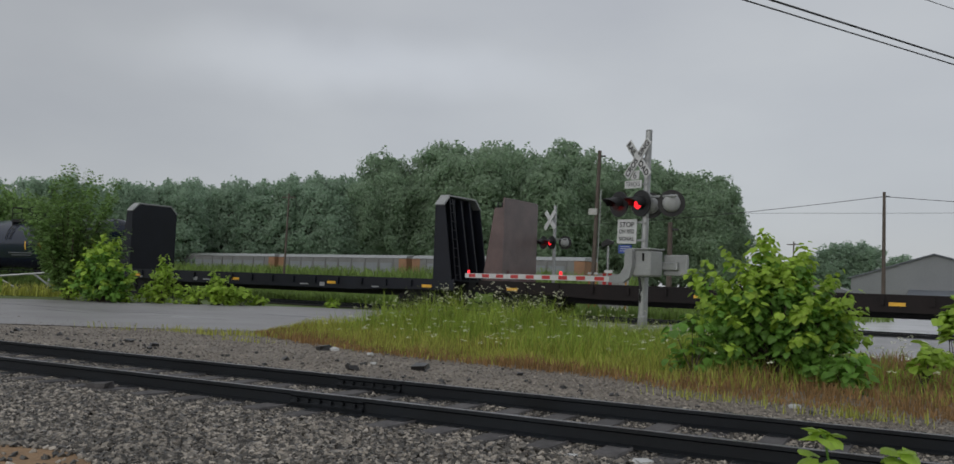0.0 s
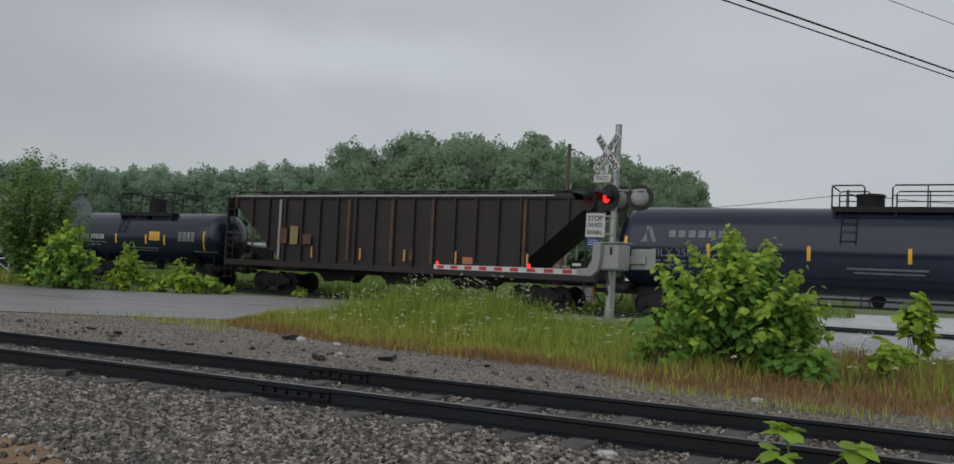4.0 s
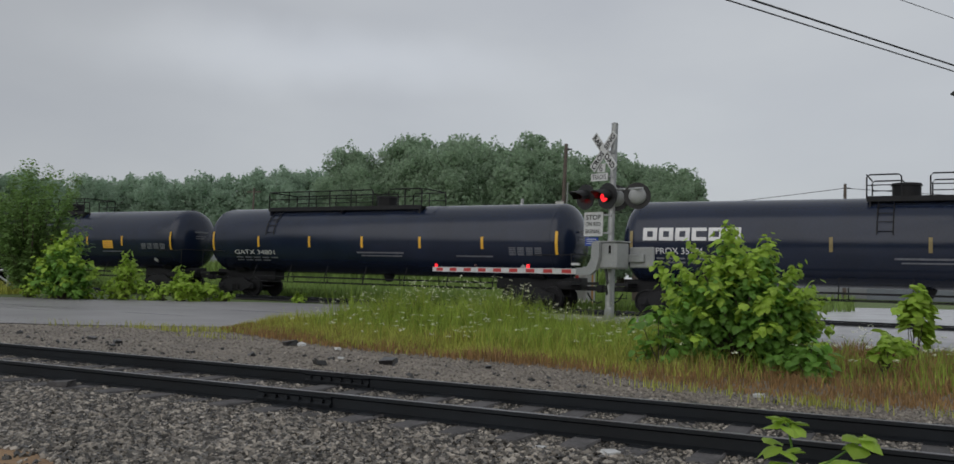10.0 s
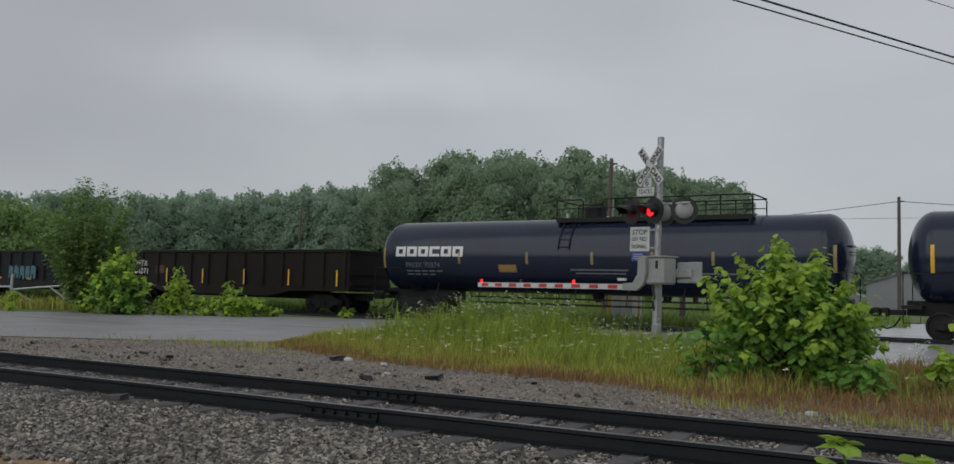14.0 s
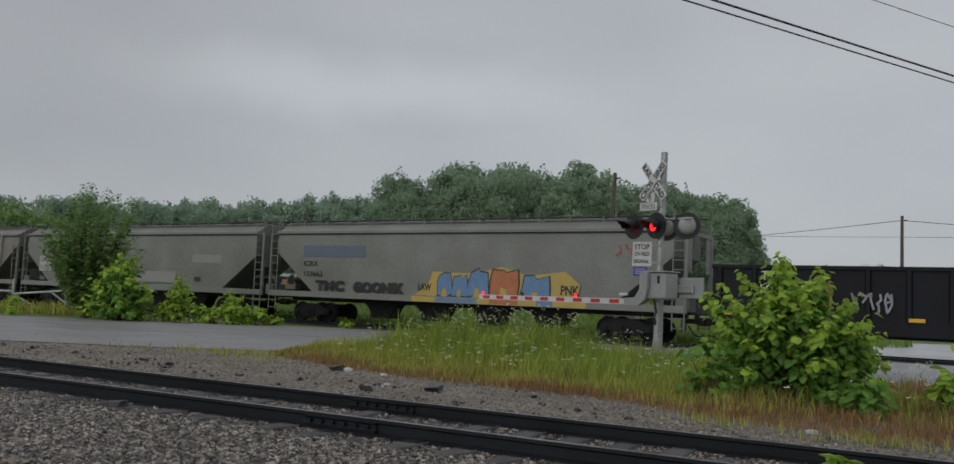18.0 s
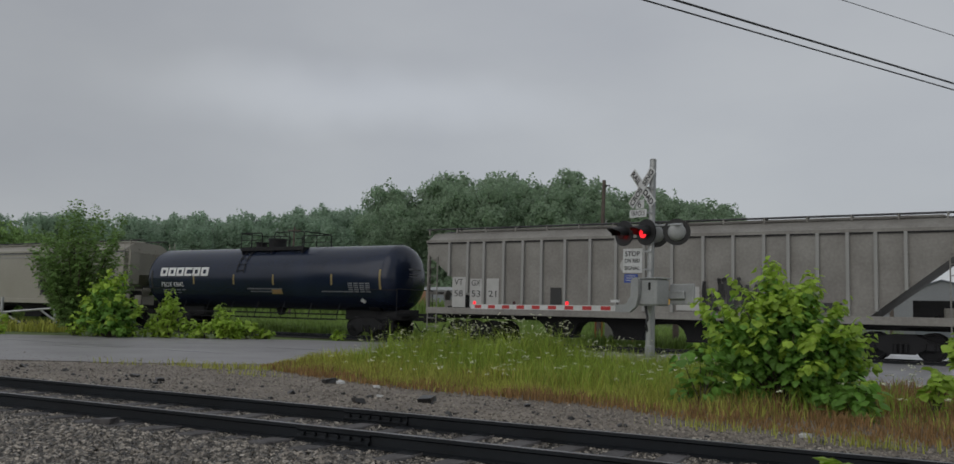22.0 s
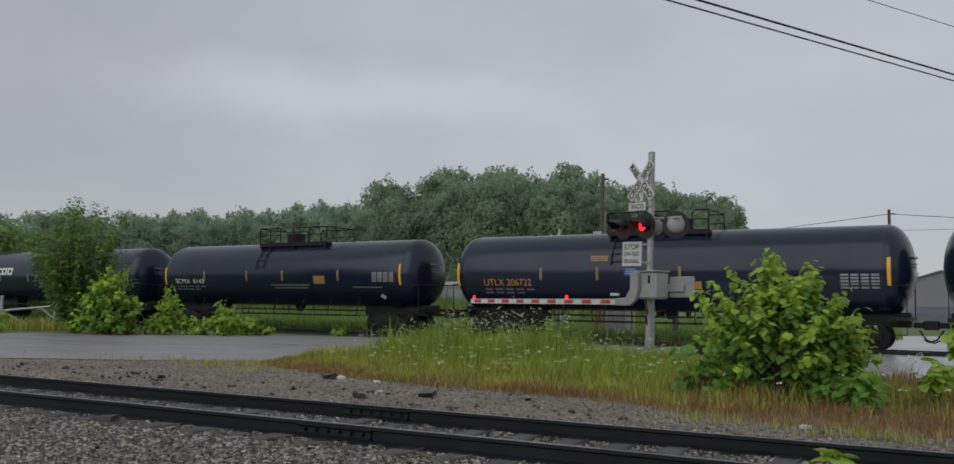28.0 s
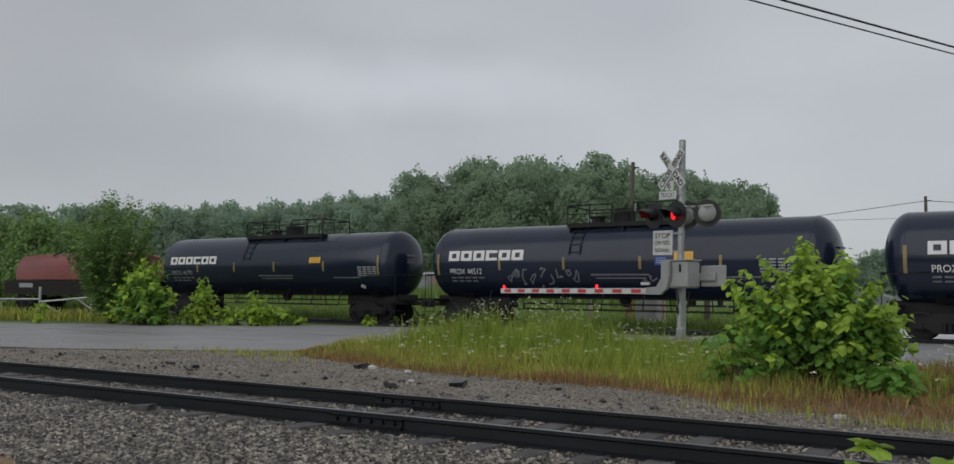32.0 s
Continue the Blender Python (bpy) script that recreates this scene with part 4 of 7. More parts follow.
    for x in (-ex + 1.6, -ex * 0.2, ex * 0.35, ex - 2.0):
        marking(car, [(x - 0.25, x + 0.25, deck - 0.38, deck - 0.26)], M["yellow"], -1.545, name="reflective_stripe")
    return car


# ---- the train in running order ----
CARS = []


def add_car(car):
    CARS.append(car)
    return car


SIDE = -1.512
# bulkhead flat cars
add_car(bulkhead_flat("brown bulkhead flat car with rusty end wall, empty", length_of(0), "gondola_brown", top=4.75, wall="brown", plain=True))
c = add_car(bulkhead_flat("empty black bulkhead flat car with white lettering", length_of(1), "flat_black", marks=(("IABX", -8.07, -7.38, 0.82, 1.06), ("118", -6.73, -6.33, 0.82, 1.06))))
marking(c, [(-9.3, -9.12, 0.86, 1.04), (-5.2, -4.9, 0.82, 1.0), (-4.5, -3.9, 0.86, 0.92), (2.0, 2.5, 0.84, 0.9), (3.2, 3.5, 0.8, 0.98), (6.2, 6.6, 0.84, 0.9)], M["graf_grey"], -1.545, name="small_print")
# tank cars, hoppers and gondolas in running order
c = add_car(tank_car("black tank car with yellow stripes and a faded emblem", length_of(2), "TILX 258969", text=(-7.59, -5.63, 2.24, 2.52), ink="dim_ink", stripes=(-8.52, -5.62, -2.42, 0.48, 3.23, 6.53),
            panel=(1.69, 2.44, 2.26, 2.71, "yellow"), deck=(-1.04, 2.91), dome=0.08, stripe_mat="yellow", stencil=(5.22, 6.32, 2.23, 2.75), top=4.15))
marking(c, [(-7.0 + 0.34 * k, -6.76 + 0.34 * k, 2.95, 3.22) for k in range(6)], M["dim_ink"], 0, (4.15 - 1.55, 1.55), "faded company emblem", "faded_emblem")
f = Form().add([(-7.3, 0, 2.75), (-7.55, 0, 2.75), (-7.25, 0, 3.35), (-7.4, 0, 3.4)], [(0, 1, 2, 3)]).add([(-7.28, 0, 3.2), (-7.1, 0, 2.75), (-6.95, 0, 2.75), (-7.2, 0, 3.35)], [(0, 1, 2, 3)])
part("faded_emblem", wrapped(f.mesh("faded_emblem", M["dim_ink"]), 0, 0, 0.0, 2.6, 1.562), None, c, "faded pointed emblem")
c = add_car(hopper_car("dark rusty hopper car with streaked ribbed sides", length_of(3), "rust", ribs=[-9.8 + 1.02 * k for k in range(18)], bays=3, curved=False, cut=(3.1, 4.05), eave=4.42, top=4.62, bay_low=0.75))
for x, m in ((-7.0, "graf_grey"), (-0.67, "rust_streak"), (5.71, "rust_streak"), (1.4, "rust_streak"), (-3.0, "rust_streak")):
    part("streak", flat_shape([(x - 0.07, x + 0.07, 1.6, 4.3)], M[m]), None, c, "pale rust streak", at=pose(0, SIDE - 0.12, 0))
for x0, x1, z0, z1, m in ((-6.95, -6.5, 2.27, 2.99, "rust_streak"), (-6.32, -5.86, 2.23, 3.07, "dim_yellow"), (-5.57, -5.08, 2.24, 2.7, "rust_streak"), (2.96, 3.43, 1.65, 1.93, "graf_orange"), (0.3, 0.5, 1.7, 2.2, "rust_streak")):
    part("paint_panel", flat_shape([(x0, x1, z0, z1)], M[m]), None, c, "faded orange panel", at=pose(0, SIDE - 0.14, 0))
for x in (-5.0, -2.27, 0.07, 2.62, 5.9):
    marking(c, [(x - 0.05, x + 0.05, 1.65, 2.15)], M["orange"], SIDE - 0.135, name="reflective_stripe")
part("roof_edge", Form().box(-9.07, 7.8, -1.62, -1.5, 4.44, 4.5), M["steel"], c, "pale worn roof edge")
add_car(tank_car("short black tank car with tall top platform", length_of(4), "TILX 102058", text=(-4.91, -3.0, 2.2, 2.46), stripes=(-5.4, -2.09, 0.13, 1.44, 4.14), panel=(0.35, 1.11, 2.2, 2.66, "yellow"),
                 top=3.7, radius=1.33, deck=(-1.82, 2.2), dome=-0.1, stripe_mat="yellow", stencil=(2.41, 3.57, 2.21, 2.7), raised=0.3))
c = add_car(hopper_car("light grey covered hopper with a darker paint patch", length_of(5), "grey_car", marks=(("NCIX", -8.5, -7.72, 2.54, 2.78), ("6656", -8.45, -7.7, 2.07, 2.31)), cut=(2.3, 2.65), overhang=-0.07))
part("paint_patch", flat_shape([(-6.8, 1.95, 1.47, 2.42)], M["patch"]), None, c, "darker grey repainted patch", at=pose(0, SIDE - 0.035, 0))
for x, h in ((-8.66, 0.85), (-5.83, 0.42), (-3.13, 0.42), (-0.5, 0.42), (2.1, 0.42), (5.04, 0.42), (7.65, 0.9)):
    marking(c, [(x - 0.05, x + 0.05, 1.55, 1.55 + h)], M["orange"], SIDE - 0.045, name="reflective_stripe")
marking(c, [(3.0, 4.1, 1.62 + 0.09 * k, 1.66 + 0.09 * k) for k in range(3)] + [(5.6, 6.1, 1.6, 1.64), (5.6, 6.0, 1.75, 1.79), (-7.7, -7.4, 2.3, 2.5)], M["graf_grey"], SIDE - 0.04, name="small_print")
# long propane tank cars
add_car(tank_car("long black tank car with white company emblem", length_of(6), "PROX 35774", emblem=(-9.4, -5.91, 2.72, 3.2), text=(-8.93, -7.27, 2.22, 2.46), stripes=(-9.83, -6.21, -3.14, -0.29, 2.3, 4.67, 8.52),
                 deck=(-1.42, 5.79), dome=-0.27, stencil=(6.6, 7.9, 2.0, 2.5), edges=("dim_yellow", "yellow")))
add_car(tank_car("long black tank car with yellow stripes and railed walkway", length_of(7), "GATX 34801", text=(-8.06, -5.75, 1.98, 2.2), stripes=(-9.3, -6.6, -3.75, -1.01, 1.79, 4.58, 7.63), deck=(-6.01, 2.66), dome=0.17,
                 stripe_mat="yellow", stencil=(5.7, 7.1, 2.1, 2.45)))
add_car(tank_car("long black tank car with yellow panel and railed walkway", length_of(8), "GATX 219751", text=(-9.14, -7.26, 2.25, 2.46), ink="graf_grey", stripes=(-10.08, -7.16, -3.94, -0.71, 2.29, 4.99, 8.51), deck=(-5.64, 2.16), dome=0.05,
                 panel=(3.52, 4.28, 2.2, 2.62, "yellow"), stripe_mat="yellow", stencil=(6.4, 8.2, 2.2, 2.5)))
add_car(tank_car("long black tank car with white company emblem", length_of(9), "PROX 95074", emblem=(-9.4, -5.98, 2.66, 3.1), text=(-8.9, -7.19, 2.17, 2.4), ink="dim_ink", stripes=(-10.0, -6.22, -3.12, -0.4, 1.92, 4.1, 8.0),
                 deck=(-1.05, 6.8), dome=0.21, panel=(-4.41, -3.6, 1.99, 2.33, "dim_yellow"), stencil=(6.4, 7.7, 2.0, 2.5), edges=("dim_yellow", "dim_yellow")))
# gondolas
c = add_car(gondola_car("dark brown gondola with faded lettering", length_of(10), "gondola_brown", marks=(("FPTX", -7.05, -6.16, 2.12, 2.4), ("84071", -7.15, -6.1, 1.68, 1.98)), stripes=(-7.55, -4.55, -1.78, 1.2, 4.2, 7.2), upright=True))
for r in ((-5.6, -4.9, 1.75, 2.15), (-8.3, -7.8, 1.8, 2.4)):
    part("rust_panel", flat_shape([r], M["rust_streak"]), None, c, "rusty patch", at=pose(0, SIDE - 0.03, 0))
c = add_car(gondola_car("black gondola with white lettering and graffiti", length_of(11), "gondola", marks=(("TYBX", -6.53, -5.58, 2.46, 2.76), ("16005", -6.55, -5.6, 1.98, 2.3)), stripes=(-7.49, -4.96, -1.98, 1.05, 4.12, 6.65)))
scrawl(c, (-5.2, -4.4, 1.4, 2.3), M["graf_red"], 3, SIDE - 0.15, thick=0.07, strokes=5)
scrawl(c, (-3.9, -2.6, 1.5, 2.05), M["graf_grey"], 4, SIDE - 0.15, thick=0.07, strokes=5)
for k in range(5):
    bubble(c, (-1.04 + 0.56 * k, -0.55 + 0.56 * k, 1.2 + 0.06 * (k % 2), 2.05), "graf_teal", 20 + k, SIDE - 0.15, outline="gondola")
marking(c, [(-6.5, -6.0, 1.65, 1.7), (-5.9, -5.5, 1.65, 1.7), (-6.5, -6.1, 1.5, 1.55), (4.9, 5.3, 1.4, 1.44), (4.9, 5.3, 1.74, 1.78), (4.9, 4.94, 1.4, 1.78), (5.26, 5.3, 1.4, 1.78)], M["graf_grey"], SIDE - 0.155, name="small_print")
# weathered covered hoppers
c = add_car(hopper_car("weathered grey covered hopper with colourful graffiti", length_of(12), "cream_car", marks=(("ICRX", -8.07, -7.2, 2.64, 2.88), ("123662", -8.02, -6.9, 2.15, 2.4)), cut=(2.35, 3.25)))
part("paint_patch", flat_shape([(-8.13, -4.53, 3.08, 3.62)], M["slate"]), None, c, "slate blue painted-over bar", at=pose(0, SIDE - 0.04, 0))
for words, x0, x1, z0, z1, thick in (("TMC", -7.3, -5.6, 1.48, 1.98, 0.06), ("GOONIK", -5.1, -2.3, 1.46, 1.96, 0.075), ("LAW", -1.58, -0.92, 1.66, 1.98, 0.03), ("PNK", 5.03, 5.8, 1.66, 2.05, 0.03)):
    lettering(c, words, (x0, x1, z0, z1), M["black_ink"], SIDE - 0.056, label="sprayed black graffiti tag", name="graffiti_tag", bold=thick)
scrawl(c, (7.2, 8.2, 3.3, 3.7), M["graf_red"], 15, SIDE - 0.05, thick=0.05, strokes=4)
cloud = [(-1.72, 1.45), (-1.0, 2.1), (-0.9, 2.5), (1.2, 2.45), (2.4, 2.75), (3.6, 2.4), (5.2, 2.6), (5.83, 2.1), (5.7, 1.45)]
part("graffiti", Form().add([(along(x), 0, z) for x, z in cloud], [tuple(range(len(cloud)))]).mesh("graffiti", M["graf_yellow"]), None, c, "yellow spray-painted cloud", at=pose(0, SIDE - 0.045, 0))
for k, (x0, x1, z1, m) in enumerate(((-0.59, 0.12, 2.45, "graf_blue"), (0.15, 0.86, 2.35, "graf_blue"), (0.9, 1.84, 2.6, "graf_blue"), (1.9, 3.2, 2.65, "graf_orange"), (3.28, 4.6, 2.4, "graf_blue"))):
    bubble(c, (x0, x1, 1.47, z1), m, 30 + k, SIDE - 0.05)
part("sill_paint", flat_shape([(-1.9, 6.1, 1.18, 1.41)], M["graf_yellow"]), None, c, "yellow overspray on the sill", at=pose(0, -1.575, 0))
for x0, x1, m in ((-0.7, 1.3, "graf_blue"), (1.9, 3.2, "graf_orange"), (4.0, 4.7, "graf_blue")):
    part("sill_paint", flat_shape([(x0, x1, 1.2, 1.4)], M[m]), None, c, "graffiti paint running onto the sill", at=pose(0, -1.579, 0))
c = add_car(hopper_car("weathered grey covered hopper with pale patches", length_of(13), "cream_car", cut=(2.35, 3.1)))
part("stencil_panel", flat_shape([(-8.29, -7.1, 2.05, 2.95)], M["panel_white"]), None, c, "white number panel", at=pose(0, SIDE - 0.045, 0))
lettering(c, "GACX", (-8.13, -7.21, 2.6, 2.86), M["black_ink"], SIDE - 0.055)
lettering(c, "11293", (-8.12, -7.26, 2.16, 2.42), M["black_ink"], SIDE - 0.055)
for r in ((4.75, 6.81, 2.7, 3.12), (0.5, 3.6, 1.6, 2.2)):
    part("paint_patch", flat_shape([r], M["pale"]), None, c, "pale repainted patch", at=pose(0, SIDE - 0.042, 0))
scrawl(c, (-5.0, -3.4, 1.6, 2.2), M["graf_teal"], 41, SIDE - 0.05, thick=0.12, strokes=8)
marking(c, [(5.0, 5.4, 1.75, 1.95), (-6.6, -6.3, 2.4, 2.65)], M["black_ink"], SIDE - 0.05, name="small_print")
c = add_car(hopper_car("weathered ribbed covered hopper with scrawled graffiti", length_of(14), "ribbed_car", ribs=(-8.56, -7.7, -6.96, -6.08, -5.25, -4.46, -3.5, -2.5, -1.51, -0.47, 0.54, 1.62, 2.62, 3.61, 4.37, 5.25, 6.13, 6.93, 7.76), curved=False, cut=(2.9, 3.7), overhang=-0.07))
for x0, x1, z0, z1 in ((-8.42, -7.8, 1.45, 2.72), (-7.6, -7.05, 1.45, 2.65), (-6.85, -6.3, 1.55, 2.66), (0.68, 1.48, 1.5, 2.37), (4.44, 5.15, 1.46, 2.05)):
    part("stencil_panel", flat_shape([(x0, x1, z0, z1)], M["panel_white"]), None, c, "white stencil panel", at=pose(0, SIDE - 0.004, 0))
for words, x0, x1, z0, z1 in (("VT", -8.32, -7.92, 2.38, 2.64), ("GX", -7.52, -7.12, 2.36, 2.6), ("58", -8.32, -7.92, 1.9, 2.16), ("53", -7.52, -7.12, 1.9, 2.16), ("21", -6.75, -6.4, 1.9, 2.16)):
    lettering(c, words, (x0, x1, z0, z1), M["black_ink"], SIDE - 0.012)
part("notice_label", flat_shape([(-0.36, 0.45, 1.7, 2.1)], M["yellow"]), None, c, "yellow notice label", at=pose(0, SIDE - 0.006, 0))
for r in ((5.4, 5.95, 1.55, 1.85), (-4.1, -3.65, 1.6, 2.3)):
    part("stencil_panel", flat_shape([r], M["black_ink"]), None, c, "dark stencil panel", at=pose(0, SIDE - 0.006, 0))
part("paint_patch", Form().tube((-1.08, -0.004, 3.16), (-1.08, 0.004, 3.16), 0.27, seg=20), M["panel_white"], c, "round pale patch", at=pose(0, SIDE - 0.008, 0))
scrawl(c, (1.65, 3.86, 1.5, 2.55), M["black_ink"], 51, SIDE - 0.128, thick=0.13, strokes=16)
c = add_car(tank_car("clean black tank car with white company emblem", length_of(15), "PROX 43642", emblem=(-7.54, -3.91, 2.78, 3.24), text=(-7.44, -5.79, 2.2, 2.46), stripes=(-8.2, -5.0, -2.17, 0.46, 4.06, 6.8), deck=(-1.63, 2.65), dome=-0.07,
            valves=(-1.2,), panel=(0.28, 0.97, 1.86, 2.13, "dim_yellow"), stencil=(5.0, 6.3, 2.0, 2.5), edges=("black_ink", "dim_yellow")))
c = add_car(hopper_car("beige covered hopper with black lettering and a tag", length_of(16), "beige_car", marks=(("AOKX", -8.67, -7.51, 2.9, 3.19), ("90359", -8.65, -7.31, 2.37, 2.67)), bays=3, cut=(2.2, 2.9)))
scrawl(c, (1.5, 2.88, 1.7, 2.5), M["black_ink"], 61, SIDE - 0.05, thick=0.1, strokes=8)
marking(c, [(-8.6, -7.3, 2.1, 2.14), (-8.6, -7.5, 1.98, 2.02), (-6.6, -6.3, 2.5, 2.8)], M["graf_grey"], SIDE - 0.05, name="small_print")
for z in (4.12, 3.9):
    part("eave_line", flat_shape([(-9.9, 9.0, z, z + 0.035)], M["graf_grey"]), None, c, "grey seam line under the roof", at=pose(0, SIDE - 0.045, 0))
c = add_car(tank_car("black tank car with yellow stripes and panel", length_of(17), "SCMX 6207", text=(-7.44, -5.77, 2.18, 2.44), ink="graf_grey", stripes=(-8.06, -5.24, -2.53, 0.57, 3.36, 6.29), panel=(1.57, 2.29, 2.04, 2.45, "yellow"),
            deck=(-1.0, 3.3), dome=0.13, stripe_mat="yellow", stencil=(4.9, 6.0, 2.25, 2.7)))
c = add_car(tank_car("black tank car with orange lettering", length_of(18), "UTLX 206722", ink="orange", text=(-7.56, -5.46, 2.12, 2.4), stripes=(-8.74, -5.03, -2.72, 0.39, 3.65, 7.01), panel=(0.35, 1.14, 1.99, 2.29, "orange"),
            deck=(-1.8, 2.18), dome=0.81, valves=(-0.93,), stripe_mat="dim_yellow", stencil=(5.6, 6.8, 2.03, 2.58)))
marking(c, [(-3.0, -2.3, 3.1 + 0.08 * k, 3.14 + 0.08 * k) for k in range(3)], M["orange"], 0, (4.27 - 1.55, 1.55), "orange notice lines", "notice")
c = add_car(tank_car("black tank car with a pale yellow panel", length_of(19), "SCMX  6143", text=(-7.65, -5.68, 2.22, 2.46), stripes=(-8.36, -5.62, -2.81, -0.57, 2.66, 5.95), panel=(1.26, 1.92, 2.19, 2.59, "dim_yellow"),
            deck=(-1.55, 2.83), dome=-0.06, stencil=(4.5, 5.7, 2.3, 2.75)))
c = add_car(tank_car("black tank car with white company emblem", length_of(20), "PROX 44736", emblem=(-7.7, -4.13, 2.76, 3.2), text=(-7.6, -6.1, 2.18, 2.42), stripes=(-8.33, -5.4, -2.6, 0.6, 3.6, 6.4), deck=(-1.64, 3.37), dome=0.8, valves=(-0.86,),
            panel=(2.0, 2.7, 2.7, 3.0, "yellow"), stencil=(4.9, 6.1, 2.1, 2.6), edges=("dim_yellow", "dim_yellow")))
c = add_car(tank_car("black tank car with white company emblem and chalky graffiti", length_of(21), "PROX 44512", emblem=(-7.79, -4.13, 2.76, 3.2), text=(-7.72, -6.17, 2.18, 2.42), stripes=(-8.33, -5.31, -2.42, 0.7, 3.67, 6.6), deck=(-1.72, 3.12), dome=0.36,
            valves=(-0.82,), panel=(2.0, 2.7, 2.7, 3.0, "yellow"), stencil=(5.0, 6.2, 2.2, 2.75), edges=("dim_yellow", "dim_yellow")))
scrawl(c, (-4.95, -1.8, 1.75, 2.4), M["dim_ink"], 71, 0, (4.27 - 1.55, 1.55), thick=0.06, strokes=9)
scrawl(c, (0.75, 1.9, 1.7, 2.05), M["dim_ink"], 72, 0, (4.27 - 1.55, 1.55), thick=0.06, strokes=4)
c = add_car(tank_car("black tank car with white company emblem", length_of(22), "PROX 44793", emblem=(-7.69, -4.16, 2.78, 3.2), text=(-7.56, -6.03, 2.2, 2.45), ink="graf_grey", stripes=(-8.3, -5.61, -2.94, -0.23, 2.89, 6.04), deck=(-1.68, 3.69), dome=0.8, valves=(-0.55,),
            panel=(2.03, 2.71, 2.76, 3.04, "yellow"), stencil=(4.9, 6.0, 2.1, 2.6), edges=("dim_yellow", "dim_yellow")))


def coil_car(label, length):
    """Low car with a long rounded red hood over a dark frame."""
    half = length / 2
    car = thing("coil_car", label, "coil car", "freight train")
    ex = half - 0.9
    sec = [(-1.5, 1.95), (-1.5, 2.75), (-1.38, 3.15), (-1.05, 3.45), (-0.55, 3.6), (0, 3.65), (0.55, 3.6), (1.05, 3.45), (1.38, 3.15), (1.5, 2.75), (1.5, 1.95)]
    part("hood", Form().loft([[(x, y * k, 1.95 + (z - 1.95) * q) for y, z in sec] for x, k, q in ((-ex + 1.2, 0.96, 0.9), (-ex + 1.4, 1, 1), (ex - 1.4, 1, 1), (ex - 1.2, 0.96, 0.9))]), M["red_tank"], car, "glossy red rounded hood", smooth=35)
    for s in (-1, 1):
        part("side_sill", Form().box(-ex, ex, s * 1.5 - 0.06, s * 1.5 + 0.06, 1.0, 1.9), M["gondola_brown"], car)
        truck(car, s * (half - 2.6))
        part("lifting_bracket", Form().path([(s * 2.0, -1.2, 3.45), (s * 2.0, -0.3, 3.95), (s * 2.0, 0.3, 3.95), (s * 2.0, 1.2, 3.45)], 0.05), M["black_matt"], car)
    part("lifting_beam", Form().box(-2.6, 2.6, -0.08, 0.08, 3.8, 3.95), M["black_matt"], car)
    part("deck", Form().box(-ex, ex, -1.45, 1.45, 1.0, 1.3), M["black_matt"], car)
    couplers(car, half)
    part("number_panel", flat_shape([(-ex + 1.8, -ex + 3.4, 1.45, 1.72)], M["graf_grey"]), None, car, "grey number panel", at=pose(0, -1.565, 0))
    return car


add_car(coil_car("red coil car with a rounded hood on a dark frame", length_of(23)))

# distance run by the train, every two seconds from the start
RUN = (0.00, 24.81, 49.46, 74.42, 99.78, 125.46, 151.34, 177.32, 203.39, 229.56, 255.84, 282.24, 308.76, 335.29, 361.78, 388.27, 415.06)


NOW["scale"], NOW["shift"] = 1.0, 0.0


